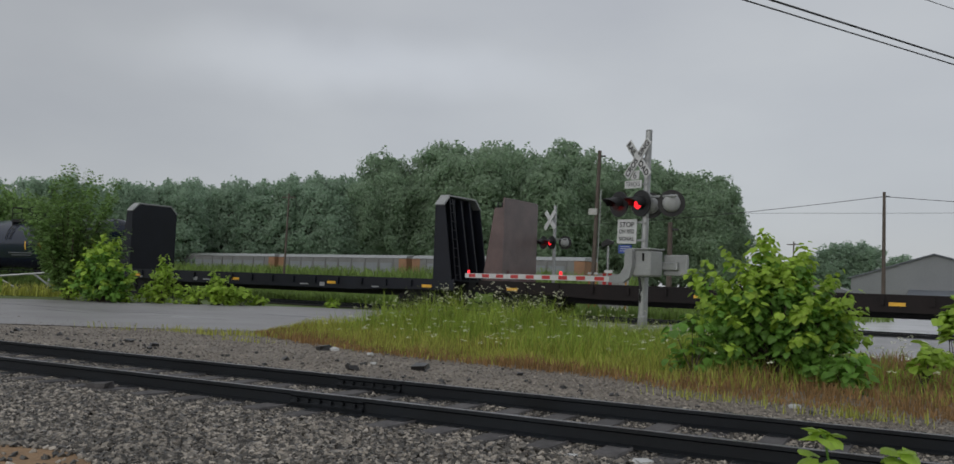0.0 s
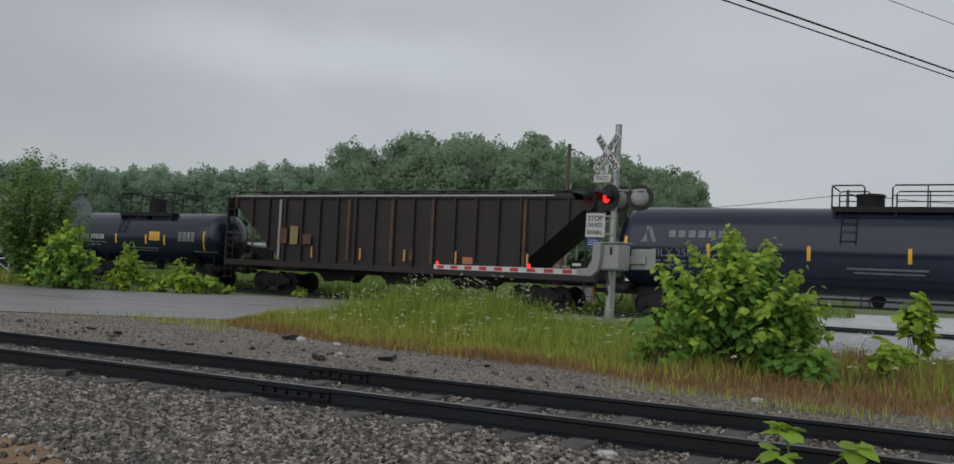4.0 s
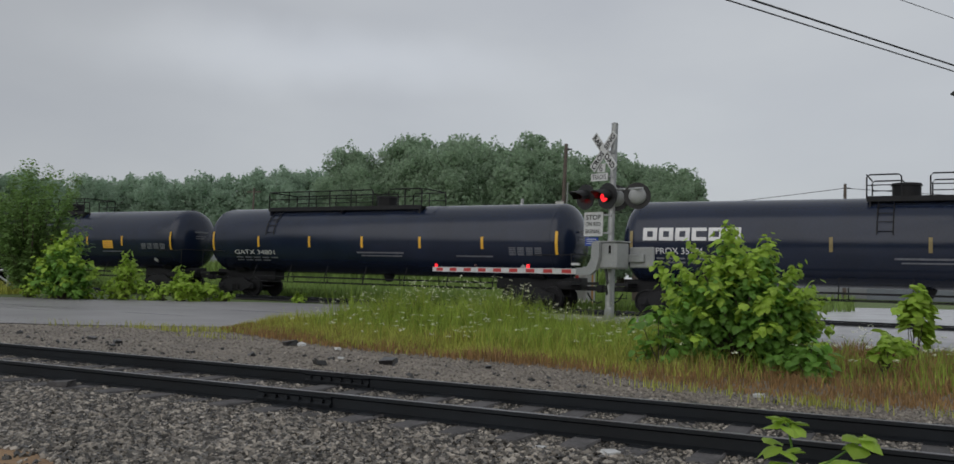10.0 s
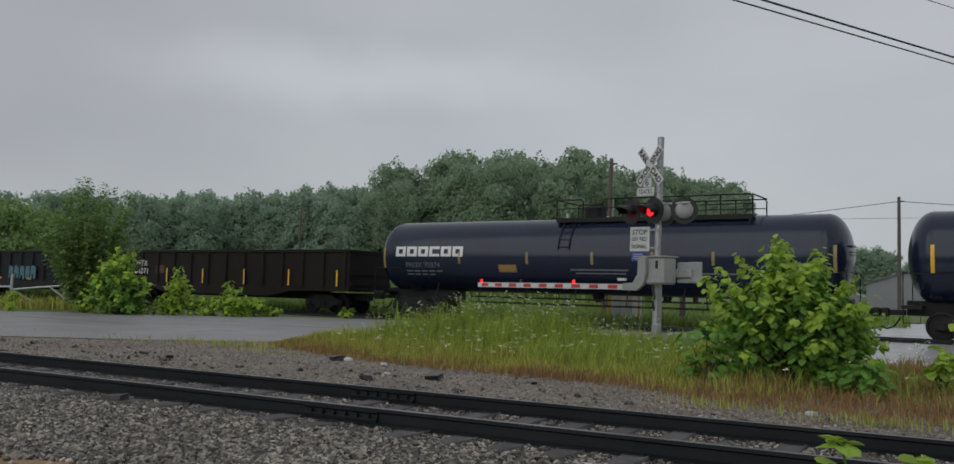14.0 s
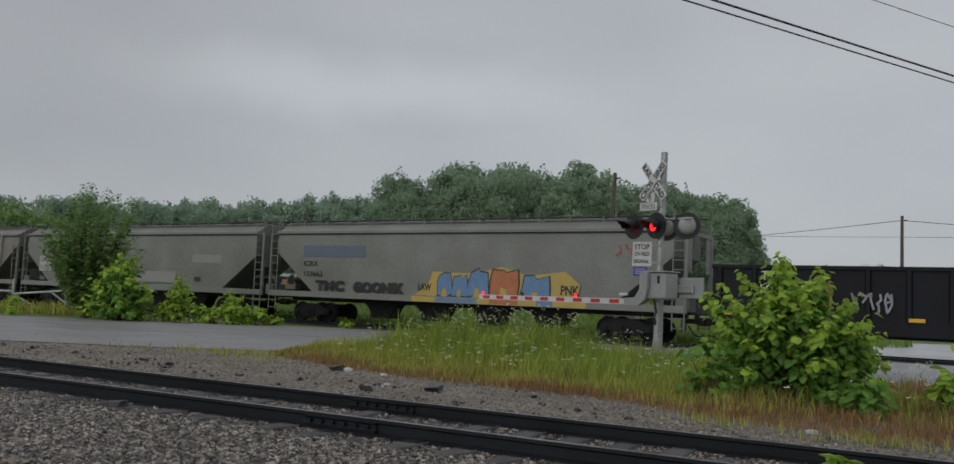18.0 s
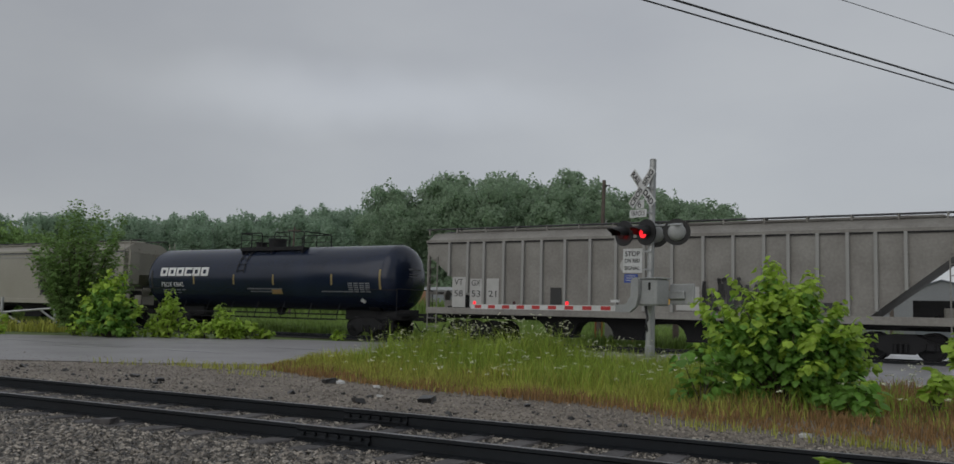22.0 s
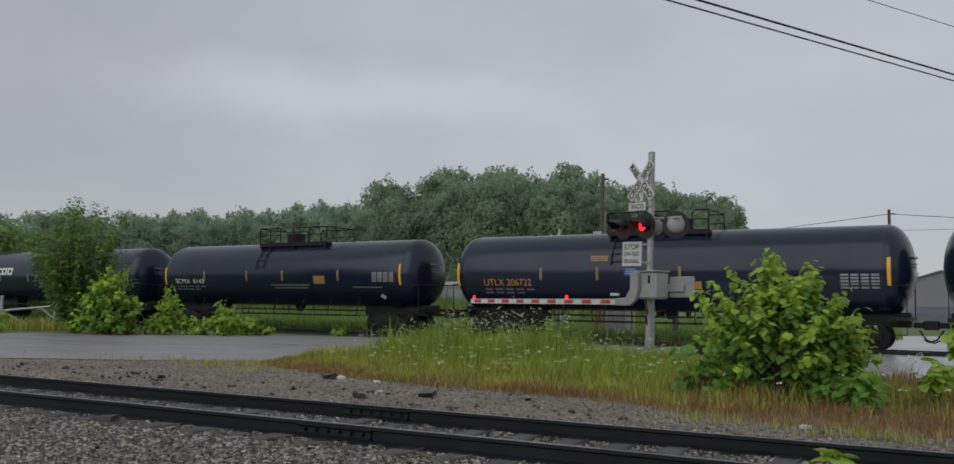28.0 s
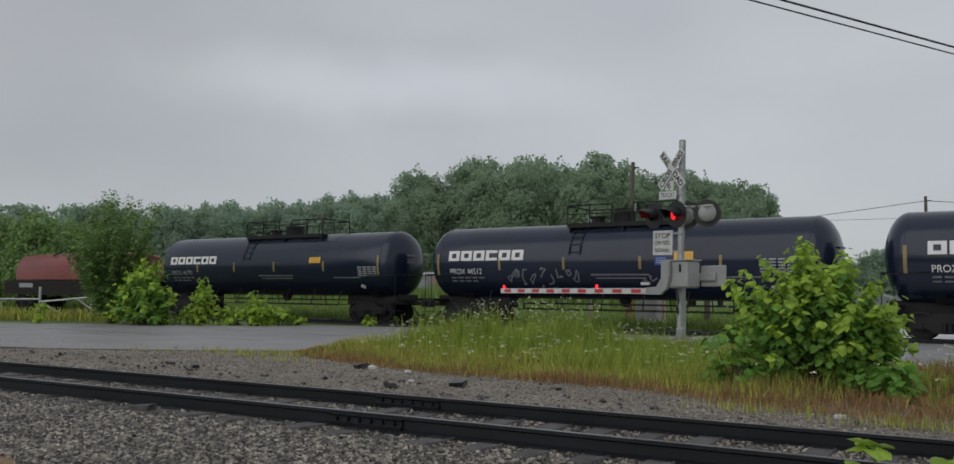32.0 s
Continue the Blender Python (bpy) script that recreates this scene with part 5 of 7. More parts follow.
# ---- crossing signals ----
def lamp_unit(parent, x, y, z, s, aim=0):
    """One flasher at x, y, z: black disc, housing, hood and lens; s = -1 faces -y, s = 1 faces +y; aim turns it about the upright."""
    u = part("background_disc", Form().tube((0, 0, 0), (0, -s * 0.03, 0), 0.3, seg=32), M["lamp_black"], parent, smooth=40, at=pose(x, y, z, 0, 0, aim))
    dome = [[(r * math.cos(6.2832 * i / 24), -s * d, r * math.sin(6.2832 * i / 24)) for i in range(24)] for d, r in ((0.03, 0.2), (0.09, 0.195), (0.13, 0.17), (0.16, 0.12), (0.175, 0.05))]
    part("lamp_housing", Form().loft(dome), M["grey_box"], u, "rounded grey lamp housing", smooth=50)
    n = 16
    v, f = [], []
    for i in range(n + 1):
        q = math.pi * (-0.12 + 1.24 * i / n)
        a, b = math.cos(q), math.sin(q)
        reach = 0.24 + 0.24 * max(0.0, b)
        drop = 0.07 * max(0, b)
        v += [(0.155 * a, s * 0.005, 0.155 * b), (0.155 * a, s * reach, 0.155 * b - drop), (0.167 * a, s * reach, 0.167 * b - drop), (0.167 * a, s * 0.005, 0.167 * b)]
    for i in range(n):
        f += [(i * 4 + k, i * 4 + (k + 1) % 4, i * 4 + 4 + (k + 1) % 4, i * 4 + 4 + k) for k in range(4)]
    part("hood", Form().add(v, f), M["lamp_black"], u)
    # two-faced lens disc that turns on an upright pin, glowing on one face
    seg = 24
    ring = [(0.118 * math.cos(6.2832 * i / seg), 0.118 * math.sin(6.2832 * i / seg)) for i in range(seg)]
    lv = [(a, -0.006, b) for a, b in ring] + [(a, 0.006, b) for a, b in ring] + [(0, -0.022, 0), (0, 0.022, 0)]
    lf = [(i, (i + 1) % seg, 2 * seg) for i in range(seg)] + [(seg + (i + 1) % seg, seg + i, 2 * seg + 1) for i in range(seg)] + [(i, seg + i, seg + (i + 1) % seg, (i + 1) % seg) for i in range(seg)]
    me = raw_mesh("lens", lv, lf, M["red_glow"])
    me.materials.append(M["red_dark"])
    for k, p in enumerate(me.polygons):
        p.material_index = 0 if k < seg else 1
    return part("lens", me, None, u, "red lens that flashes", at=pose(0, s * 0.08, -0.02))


def crossing_signal(label, at, words=True):
    sg = thing("crossing_signal", label, "crossing signal", "level crossing signals", at=at)
    part("mast", Form().tube((0, 0, 0.1), (0, 0, 4.94), 0.075, seg=18), M["steel"], sg, smooth=40)
    part("mast_cap", Form().tube((0, 0, 4.94), (0, 0, 4.97), 0.085, 0.06, seg=18), M["grey_box"], sg, smooth=40)
    part("foundation", Form().box(-0.2, 0.2, -0.2, 0.2, 0.0, 0.14, 0.03), M["concrete"], sg)
    part("base_casting", Form().box(-0.13, 0.13, -0.13, 0.13, 0.14, 0.2, 0.02).tube((0, 0, 0.2), (0, 0, 0.42), 0.12, 0.085, seg=14), M["grey_box"], sg)
    part("junction_box", Form().box(0.02, 0.22, -0.16, -0.02, 0.42, 0.72, 0.02), M["grey_box"], sg)
    cb = part("crossbuck_bracket", Form().box(-0.3, 0.1, -0.1, -0.06, 4.26, 4.32), M["steel"], sg)
    for a, word in ((-49, "RAIL  ROAD"), (49, "CROS  SING")):
        b = part("blade", Form().box(-0.53, 0.53, -0.01, 0.01, -0.1, 0.1), M["sign_white"], cb, "white crossbuck blade", at=pose(-0.18, -0.13 - (0.025 if a > 0 else 0.0), 4.3, 0, -a, 0))
        if words:
            part("lettering", fitted(text_mesh(word, 0.2, M["black_ink"], bold=0.006), -0.5, 0.5, -0.07, 0.07), None, b, at=pose(0, -0.014, 0))
    if words:
        def plate(name, label, x, z, w, h, material="sign_white"):
            return part(name, Form().box(-w / 2, w / 2, -0.01, 0.01, -h / 2, h / 2), M[material], sg, label, at=pose(x, -0.12, z))
        t = plate("tracks_sign", "white sign", -0.32, 3.72, 0.54, 0.18)
        part("lettering", fitted(text_mesh("TRACKS", 0.2, M["black_ink"]), -0.22, 0.22, -0.055, 0.055), None, t, at=pose(0, -0.014, 0))
        t = plate("number_sign", "white sign", -0.27, 3.93, 0.26, 0.2)
        part("lettering", fitted(text_mesh("6", 0.3, M["black_ink"]), -0.05, 0.05, -0.08, 0.08), None, t, at=pose(0, -0.014, 0))
        t = plate("stop_sign_plate", "white regulatory sign", -0.46, 2.63, 0.62, 0.56)
        for word, z, h, w in (("STOP", 0.16, 0.12, 0.24), ("ON RED", 0.0, 0.095, 0.25), ("SIGNAL", -0.17, 0.095, 0.25)):
            part("lettering", fitted(text_mesh(word, 0.2, M["black_ink"], bold=0.004), -w, w, z - h / 2, z + h / 2), None, t, at=pose(0, -0.014, 0))
        t = plate("blue_sign", "blue emergency notice sign", -0.5, 2.22, 0.42, 0.2, "sign_blue")
        part("small_print", flat_shape([(-0.16, 0.16, 0.05 - 0.05 * k, 0.065 - 0.05 * k) for k in range(3)], M["sign_white"]), None, t, at=pose(0, -0.014, 0))
        for z in (2.84, 2.43, 3.72):
            part("sign_bracket", Form().box(-0.45, 0.1, -0.1, -0.07, z - 0.02, z + 0.02), M["steel"], sg)
    part("cross_arm", Form().tube((-0.85, -0.02, 3.42), (0.95, -0.02, 3.42), 0.028, seg=10), M["steel"], sg)
    part("arm_clamp", Form().box(-0.1, 0.1, -0.1, 0.1, 3.36, 3.48, 0.02), M["grey_box"], sg)
    return sg


SIGNAL = crossing_signal("grey level crossing signal with crossbuck and red flashers", pose(-6.17, 19.45, 0.0, 0, 1.4, -27.4))
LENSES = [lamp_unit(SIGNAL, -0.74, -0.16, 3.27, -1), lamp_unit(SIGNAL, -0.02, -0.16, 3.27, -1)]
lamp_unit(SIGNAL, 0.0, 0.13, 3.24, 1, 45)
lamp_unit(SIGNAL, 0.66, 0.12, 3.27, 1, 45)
# gate machine and arm
GATE = thing("crossing_gate", "grey gate machine with lowered red and white striped arm", "crossing gate", at=pose(-6.17, 19.45, 0.0, 0, 0, -27.4))
part("post", Form().tube((0.02, 0.1, 0), (0.02, 0.1, 1.6), 0.06, seg=12), M["steel"], GATE)
part("gate_machine", Form().box(-0.02, 0.56, -0.34, 0.1, 1.6, 2.2, 0.04), M["grey_box"], GATE, "grey gate machine box")
part("machine_lid", Form().box(-0.05, 0.59, -0.37, 0.12, 2.2, 2.23, 0.01), M["grey_box"], GATE)
part("hasp", Form().box(0.36, 0.4, -0.37, -0.34, 1.95, 2.12), M["black_matt"], GATE)
part("counterweight", Form().box(0.5, 1.2, 0.15, 0.23, 1.64, 2.1, 0.02), M["grey_box"], GATE)
part("counterweight_arm", Form().box(0.2, 0.98, 0.08, 0.15, 1.76, 1.94, 0.015), M["steel"], GATE)
part("arm_bracket", Form().prism([(-0.62, 1.45), (-0.16, 1.45), (0.04, 1.58), (0.12, 1.85), (0.12, 2.18), (0.0, 2.24), (-0.12, 2.18), (-0.13, 1.82), (-0.28, 1.63), (-0.62, 1.61)], "y", -0.44, -0.36), M["grey_box"], GATE)
part("cable", Form().path([(0.1, -0.2, 1.62), (0.18, -0.2, 1.3), (0.05, -0.12, 1.15), (0.02, -0.02, 0.95)], 0.03), M["wire"], GATE)
ARM = part("gate_arm", Form().box(-6.65, -0.5, -0.42, -0.38, 1.465, 1.595), M["sign_white"], GATE, "white gate arm")
for i in range(9):
    x = -6.45 + i * 0.665
    part("red_stripe", Form().box(x, x + 0.33, -0.424, -0.376, 1.485, 1.575), M["red_tape"], ARM)
for x, m in ((-6.5, "red_glow"), (-4.6, "red_dark"), (-2.4, "red_glow")):
    part("arm_lamp", Form().box(x - 0.03, x + 0.03, -0.43, -0.37, 1.595, 1.61).tube((x, -0.4, 1.61), (x, -0.4, 1.685), 0.038, 0.034, seg=12), M[m], ARM, "small red arm lamp")
part("arm_bulb_bracket", Form().box(-0.78, -0.52, -0.44, -0.4, 1.67, 1.73), M["sign_white"], GATE)
FAR_SIGNAL = crossing_signal("grey level crossing signal beyond the train", pose(-15.9, 37.0, 0.0, 0, 0, -27.4), words=False)
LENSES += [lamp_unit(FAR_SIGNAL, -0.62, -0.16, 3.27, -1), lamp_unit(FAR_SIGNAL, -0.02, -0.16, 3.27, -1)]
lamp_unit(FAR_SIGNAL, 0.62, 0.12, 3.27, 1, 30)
# far gate: short box, post with hooded lamp and warning panel
BOX = thing("relay_cabinet", "pale steel relay cabinet beyond the tracks", "cabinet", at=pose(-13.9, 39.5, 0, 0, 0, -15))
part("body", Form().box(-0.6, 0.6, -0.4, 0.4, 0.1, 1.85, 0.03), M["panel_white"], BOX)
part("roof", Form().box(-0.68, 0.68, -0.48, 0.48, 1.85, 1.95, 0.02), M["steel"], BOX)
part("door", Form().box(-0.5, 0.5, -0.42, -0.4, 0.25, 1.7), M["panel_white"], BOX)
part("plinth", Form().box(-0.6, 0.6, -0.4, 0.4, 0, 0.1), M["concrete"], BOX)
for x, y, m in ((-15.0, 39.2, "graf_orange"), (-14.6, 39.0, "orange"), (-13.0, 38.6, "orange")):
    b = thing("marker_post", "orange marker post beside the crossing", "marker post", "marker posts", at=pose(x, y, 0))
    part("post", Form().tube((0, 0, 0), (0, 0, 1.9), 0.045, seg=8), M[m], b)
    part("cap", Form().box(-0.08, 0.08, -0.03, 0.03, 1.9, 2.0), M["sign_white"], b)
HOOD = thing("hooded_lamp_post", "grey post with a small hooded lamp", "lamp post", at=pose(-13.6, 37.8, 0))
part("post", Form().tube((0, 0, 0), (0, 0, 3.2), 0.05, seg=8), M["steel"], HOOD)
part("hood", Form().prism([(-0.25, 3.15), (0.25, 3.3), (0.25, 3.4), (-0.05, 3.5), (-0.3, 3.3)], "y", -0.12, 0.12), M["lamp_black"], HOOD)
RED = thing("warning_board", "small red warning board on a post", "sign", at=pose(-13.75, 38.2, 0))
part("post", Form().tube((0, 0, 0), (0, 0, 2.0), 0.03, seg=8), M["steel"], RED)
part("board", Form().box(-0.22, 0.22, -0.02, 0.02, 1.35, 1.95), M["red_tape"], RED)


# ---- plants ----
def big_leaf(size, shape="oval"):
    out = [(0, 0), (0.28, 0.16), (0.42, 0.45), (0.3, 0.78), (0, 1.0), (-0.3, 0.78), (-0.42, 0.45), (-0.28, 0.16)] if shape == "oval" else \
          [(0, 0), (0.3, -0.12), (0.56, 0.18), (0.42, 0.62), (0, 1.0), (-0.42, 0.62), (-0.56, 0.18), (-0.3, -0.12)]
    v = [(a * size, b * size, -0.3 * size * a * a - 0.28 * size * b * b) for a, b in out] + [(0, 0.45 * size, 0.02 * size)]
    return v, [(i, (i + 1) % 8, 8) for i in range(8)]


def small_leaf(size):
    return [(0, 0, 0), (0.36 * size, 0.45 * size, -0.06 * size), (0, size, -0.12 * size), (-0.36 * size, 0.5 * size, -0.06 * size)], [(0, 1, 2), (0, 2, 3)]


def scatter(name, items, leaf, material):
    """Many leaves joined into one mesh; items hold matrices."""
    v0 = np.array(leaf[0])
    n = len(v0)
    a = np.array([[list(r) for r in m] for m in items])
    verts = np.einsum("kij,nj->kni", a[:, :3, :3], v0) + a[:, None, :3, 3]
    faces = [tuple(i + k * n for i in f) for k in range(len(items)) for f in leaf[1]]
    return raw_mesh(name, verts.reshape(-1, 3).tolist(), faces, material)


def random_turn(rng, tilt=60):
    return Euler((radians(rng.uniform(-tilt, tilt)), radians(rng.uniform(-tilt, tilt)), rng.uniform(0, 6.283))).to_matrix().to_4x4()


def crown_points(rng, blobs, count, inner=0.6, turns=None):
    """Leaf places in the shell of each blob; turns collects their outward directions."""
    pts = []
    turns = [] if turns is None else turns
    wsum = sum(b[3] ** 2 for b in blobs)
    for cx, cy, cz, r, fz in blobs:
        for _ in range(int(count * r * r / wsum)):
            d = Vector((rng.gauss(0, 1), rng.gauss(0, 1), rng.gauss(0, 1))).normalized() * r * (inner + (1.12 - inner) * rng.random() ** 0.7) * (rng.uniform(1.0, 1.4) if rng.random() < 0.18 else 1.0)
            pts.append(Vector((cx + d.x, cy + d.y, cz + d.z * fz)))
            turns.append(d.normalized())
    return pts


def tree_kind(seed, height, spread, material, leaves, leaf, low=0.12):
    rng = random.Random(seed)
    trunk = Form()
    trunk.tube((0, 0, 0), (0, 0, height * 0.55), height * 0.016, height * 0.009, seg=8)
    blobs = []
    for i in range(90):
        a = rng.uniform(0, 6.283)
        q = rng.uniform(low, 0.93)
        z = height * q
        rr = spread * (1 - 0.8 * max(0, q - 0.4) ** 1.2) * rng.uniform(0.3, 0.92)
        x, y = rr * math.cos(a), rr * math.sin(a)
        r = spread * rng.uniform(0.11, 0.3) * (1.2 - 0.55 * q)
        blobs.append((x, y, min(z, height - r), r, 0.95))
        if i % 2:
            trunk.tube((0, 0, max(0.1 * height, z - spread * 0.7)), (x * 0.9, y * 0.9, z), height * 0.005, height * 0.0015, seg=5)
    for k in range(16):
        # leaders that stand out of the crown
        a, q = rng.uniform(0, 6.283), rng.uniform(0.74, 0.95)
        rr = spread * (1.28 - q) * rng.uniform(0.2, 1.25)
        blobs.append((rr * math.cos(a), rr * math.sin(a), height * q, spread * rng.uniform(0.05, 0.12), rng.uniform(1.4, 2.4)))
    turns = []
    pts = crown_points(rng, blobs, int(leaves * 0.72), 0.62, turns)
    for _ in range(int(leaves * 0.28)):
        d = Vector((rng.gauss(0, 1), rng.gauss(0, 1), rng.gauss(0, 1))).normalized() * rng.uniform(0.72, 1.0)
        pts.append(Vector((d.x * spread * 0.8, d.y * spread * 0.8, height * (0.5 + 0.4 * d.z))))
        turns.append(d)
    mats = []
    for p, face in zip(pts, turns):
        out = face * 0.4 + Vector((p.x, p.y, 0.0)).normalized() * 0.75 + Vector((rng.gauss(0, 0.45), rng.gauss(0, 0.45), 0.4 + rng.gauss(0, 0.4)))
        mats.append(Matrix.Translation(p) @ out.to_track_quat("Z", "Y").to_matrix().to_4x4() @ Matrix.Rotation(rng.uniform(0, 6.283), 4, "Z") @ Matrix.Scale(rng.uniform(0.6, 1.35), 4))
    return trunk.mesh("trunk", M["bark"]), scatter("crown", mats, small_leaf(leaf), material), height


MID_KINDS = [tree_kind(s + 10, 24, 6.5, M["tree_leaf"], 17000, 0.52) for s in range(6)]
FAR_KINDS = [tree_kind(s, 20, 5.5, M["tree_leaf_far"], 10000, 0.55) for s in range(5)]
NEAR_KINDS = [tree_kind(s + 30, 8, 2.9, M["bush_leaf"], 6000, 0.3) for s in range(2)]


def plant_tree(kind, x, y, h, group, rng, label="tall leafy deciduous tree", wide=1.0):
    k = h / kind[2]
    t = thing("tree", label, "tree", group, at=pose(x, y, -0.05, 0, 0, rng.uniform(0, 360)) @ Matrix.Diagonal((k * wide, k * wide, k, 1)))
    part("trunk", kind[0], None, t)
    part("crown", kind[1], None, t)


def skyline(az):
    """Height of the wood's tree line over the eye as slope, by bearing in degrees."""
    prof = ((-62, 0.083), (-56, 0.09), (-52, 0.094), (-47, 0.1), (-42, 0.108), (-40.8, 0.116), (-38, 0.117), (-35.5, 0.126), (-34.3, 0.142), (-30, 0.161), (-26, 0.162), (-22.5, 0.158), (-19, 0.15), (-16.5, 0.146), (-14.5, 0.135), (-12.5, 0.118), (-11.6, 0.1))
    for (a, s), (b, q) in zip(prof, prof[1:]):
        if a <= az <= b:
            return s + (q - s) * (az - a) / (b - a)
    return prof[0][1] if az < -62 else prof[-1][1]


rng = random.Random(5)
az = -66.0
while az < -12.0:
    for row in range(2):
        a = min(-12.2, az + rng.uniform(-0.5, 0.5))
        d = rng.uniform(160, 174) + row * 14
        h = max(6.0, d * skyline(a) * 1.01 * (rng.uniform(0.93, 1.06) if row else rng.uniform(0.78, 1.02)) + 1.35)
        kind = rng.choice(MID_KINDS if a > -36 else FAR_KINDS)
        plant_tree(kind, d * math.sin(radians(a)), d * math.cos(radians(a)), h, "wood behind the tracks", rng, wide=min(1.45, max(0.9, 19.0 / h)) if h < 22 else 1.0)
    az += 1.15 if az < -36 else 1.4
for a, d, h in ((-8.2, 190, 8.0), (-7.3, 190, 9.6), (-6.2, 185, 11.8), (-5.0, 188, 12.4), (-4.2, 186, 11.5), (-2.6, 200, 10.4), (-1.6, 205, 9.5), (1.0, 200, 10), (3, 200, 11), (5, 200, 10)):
    plant_tree(rng.choice(FAR_KINDS), d * math.sin(radians(a)), d * math.cos(radians(a)), h, "trees behind the shed", rng, "round tree with haze-tinted leaves behind the shed", 1.5)
for a, d, h in ((-59.5, 74, 7.4), (-57.2, 70, 7.2), (-55.6, 78, 7.4)):
    plant_tree(rng.choice(NEAR_KINDS), d * math.sin(radians(a)), d * math.cos(radians(a)), h, "young trees across the tracks", rng, "young tree with fine light leaves", 1.0)


def bush(name, label, x, y, h, w, count, material, leaf, seed, shape="oval", pieces=0, squash=1.0, low=0.1, clumps=14, category="bush", top=0.55):
    """Stems and a crown of leaves; h is the full height and w the full width."""
    rng = random.Random(seed)
    b = thing(name, label, category, at=pose(x, y, 0))
    blobs = []
    for i in range(clumps):
        a = rng.uniform(0, 6.283)
        q = rng.uniform(low, 0.86)
        r = w * rng.uniform(0.11, 0.2)
        rr = (w * 0.5 - r) * math.sqrt(max(0.05, 1 - top * q * q * 1.4)) * rng.uniform(0.3, 1.0)
        blobs.append((rr * math.cos(a), rr * math.sin(a) * squash, min(h * q, h - r), r, 0.95))
        if i < 9:
            part("stem", Form().tube((rng.uniform(-0.06, 0.06) * w, rng.uniform(-0.06, 0.06) * w, 0), (blobs[-1][0], blobs[-1][1], h * q), 0.012 * max(1, h / 2), 0.005, seg=5), M["bark"], b)
    blobs.append((rng.uniform(-0.1, 0.1) * w, 0, h - w * 0.1, w * 0.1, 1.0))
    pts = [p for p in crown_points(rng, blobs, count, 0.35) if p.z > 0.03]
    mats = []
    for p in pts:
        out = math.atan2(p.y, p.x) - math.pi / 2
        mats.append(Matrix.Translation(p) @ Euler((radians(rng.uniform(-55, 10)), radians(rng.uniform(-25, 25)), out + rng.uniform(-1.0, 1.0))).to_matrix().to_4x4() @ Matrix.Scale(rng.uniform(0.5, 1.2), 4))
    mats.sort(key=lambda q: q.translation.y)
    lf = small_leaf(leaf) if shape == "fine" else big_leaf(leaf, shape)
    if pieces:
        me = raw_mesh("leaf", lf[0], lf[1], material)
        for q in mats[:pieces]:
            part("leaf", me, None, b, at=q)
    if mats[pieces:]:
        tagged(part("foliage", scatter("foliage", mats[pieces:], lf, material), None, b), kind="stuff")
    return b


def branched(name, label, x, y, tips, per, leaf, shape, seed, loose, along, materials, pieces=0, category="bush", droop=(-70, 5), wood=0.012):
    """Bent stems that rise from one foot to the tips, with leaves along their outer length; the young leaves at the tips have a colour of their own."""
    rng = random.Random(seed)
    b = thing(name, label, category, at=pose(x, y, 0))
    old, young = [], []
    for px, py, pz in tips:
        base = Vector((px * 0.08 + rng.gauss(0, 0.05), py * 0.08 + rng.gauss(0, 0.05), 0))
        tip = Vector((px, py, pz))
        ctl = Vector((px * 0.55, py * 0.55, pz * 0.62 + rng.gauss(0, 0.05)))
        line = [base * (1 - q) ** 2 + ctl * 2 * q * (1 - q) + tip * q * q for q in [k / 6 for k in range(7)]]
        part("stem", Form().path(line[: 5 if pz > 0.4 else 7], wood * rng.uniform(0.7, 1.3), seg=5), M["bark"], b)
        for k in range(per):
            q = along + (1 - along) * (k + rng.random()) / per
            p = base * (1 - q) ** 2 + ctl * 2 * q * (1 - q) + tip * q * q
            a = rng.uniform(0, 6.283)
            d = Vector((math.cos(a), math.sin(a), rng.uniform(-0.5, 0.5)))
            r = loose * (1.25 - 0.85 * q) * rng.uniform(0.1, 1.0)
            p = p + d * r
            if p.z < 0.04:
                continue
            big = rng.uniform(0.55, 1.2) * (0.75 if q > 0.93 else 1.0)
            m = Matrix.Translation(p) @ Euler((radians(rng.uniform(*droop)), radians(rng.uniform(-20, 20)), a - math.pi / 2)).to_matrix().to_4x4() @ Matrix.Scale(big, 4)
            (young if q > 0.8 and pz > 0.5 else old).append(m)
    old.sort(key=lambda q: q.translation.y)
    lf = small_leaf(leaf) if shape == "fine" else big_leaf(leaf, shape)
    if pieces:
        me = raw_mesh("leaf", lf[0], lf[1], materials[0])
        for q in old[:pieces]:
            part("leaf", me, None, b, at=q)
    tagged(part("foliage", scatter("foliage", old[pieces:], lf, materials[0]), None, b), kind="stuff")
    if young:
        tagged(part("young_foliage", scatter("young_foliage", young, lf, materials[1]), None, b, "yellow-green young leaves"), kind="stuff")
    return b


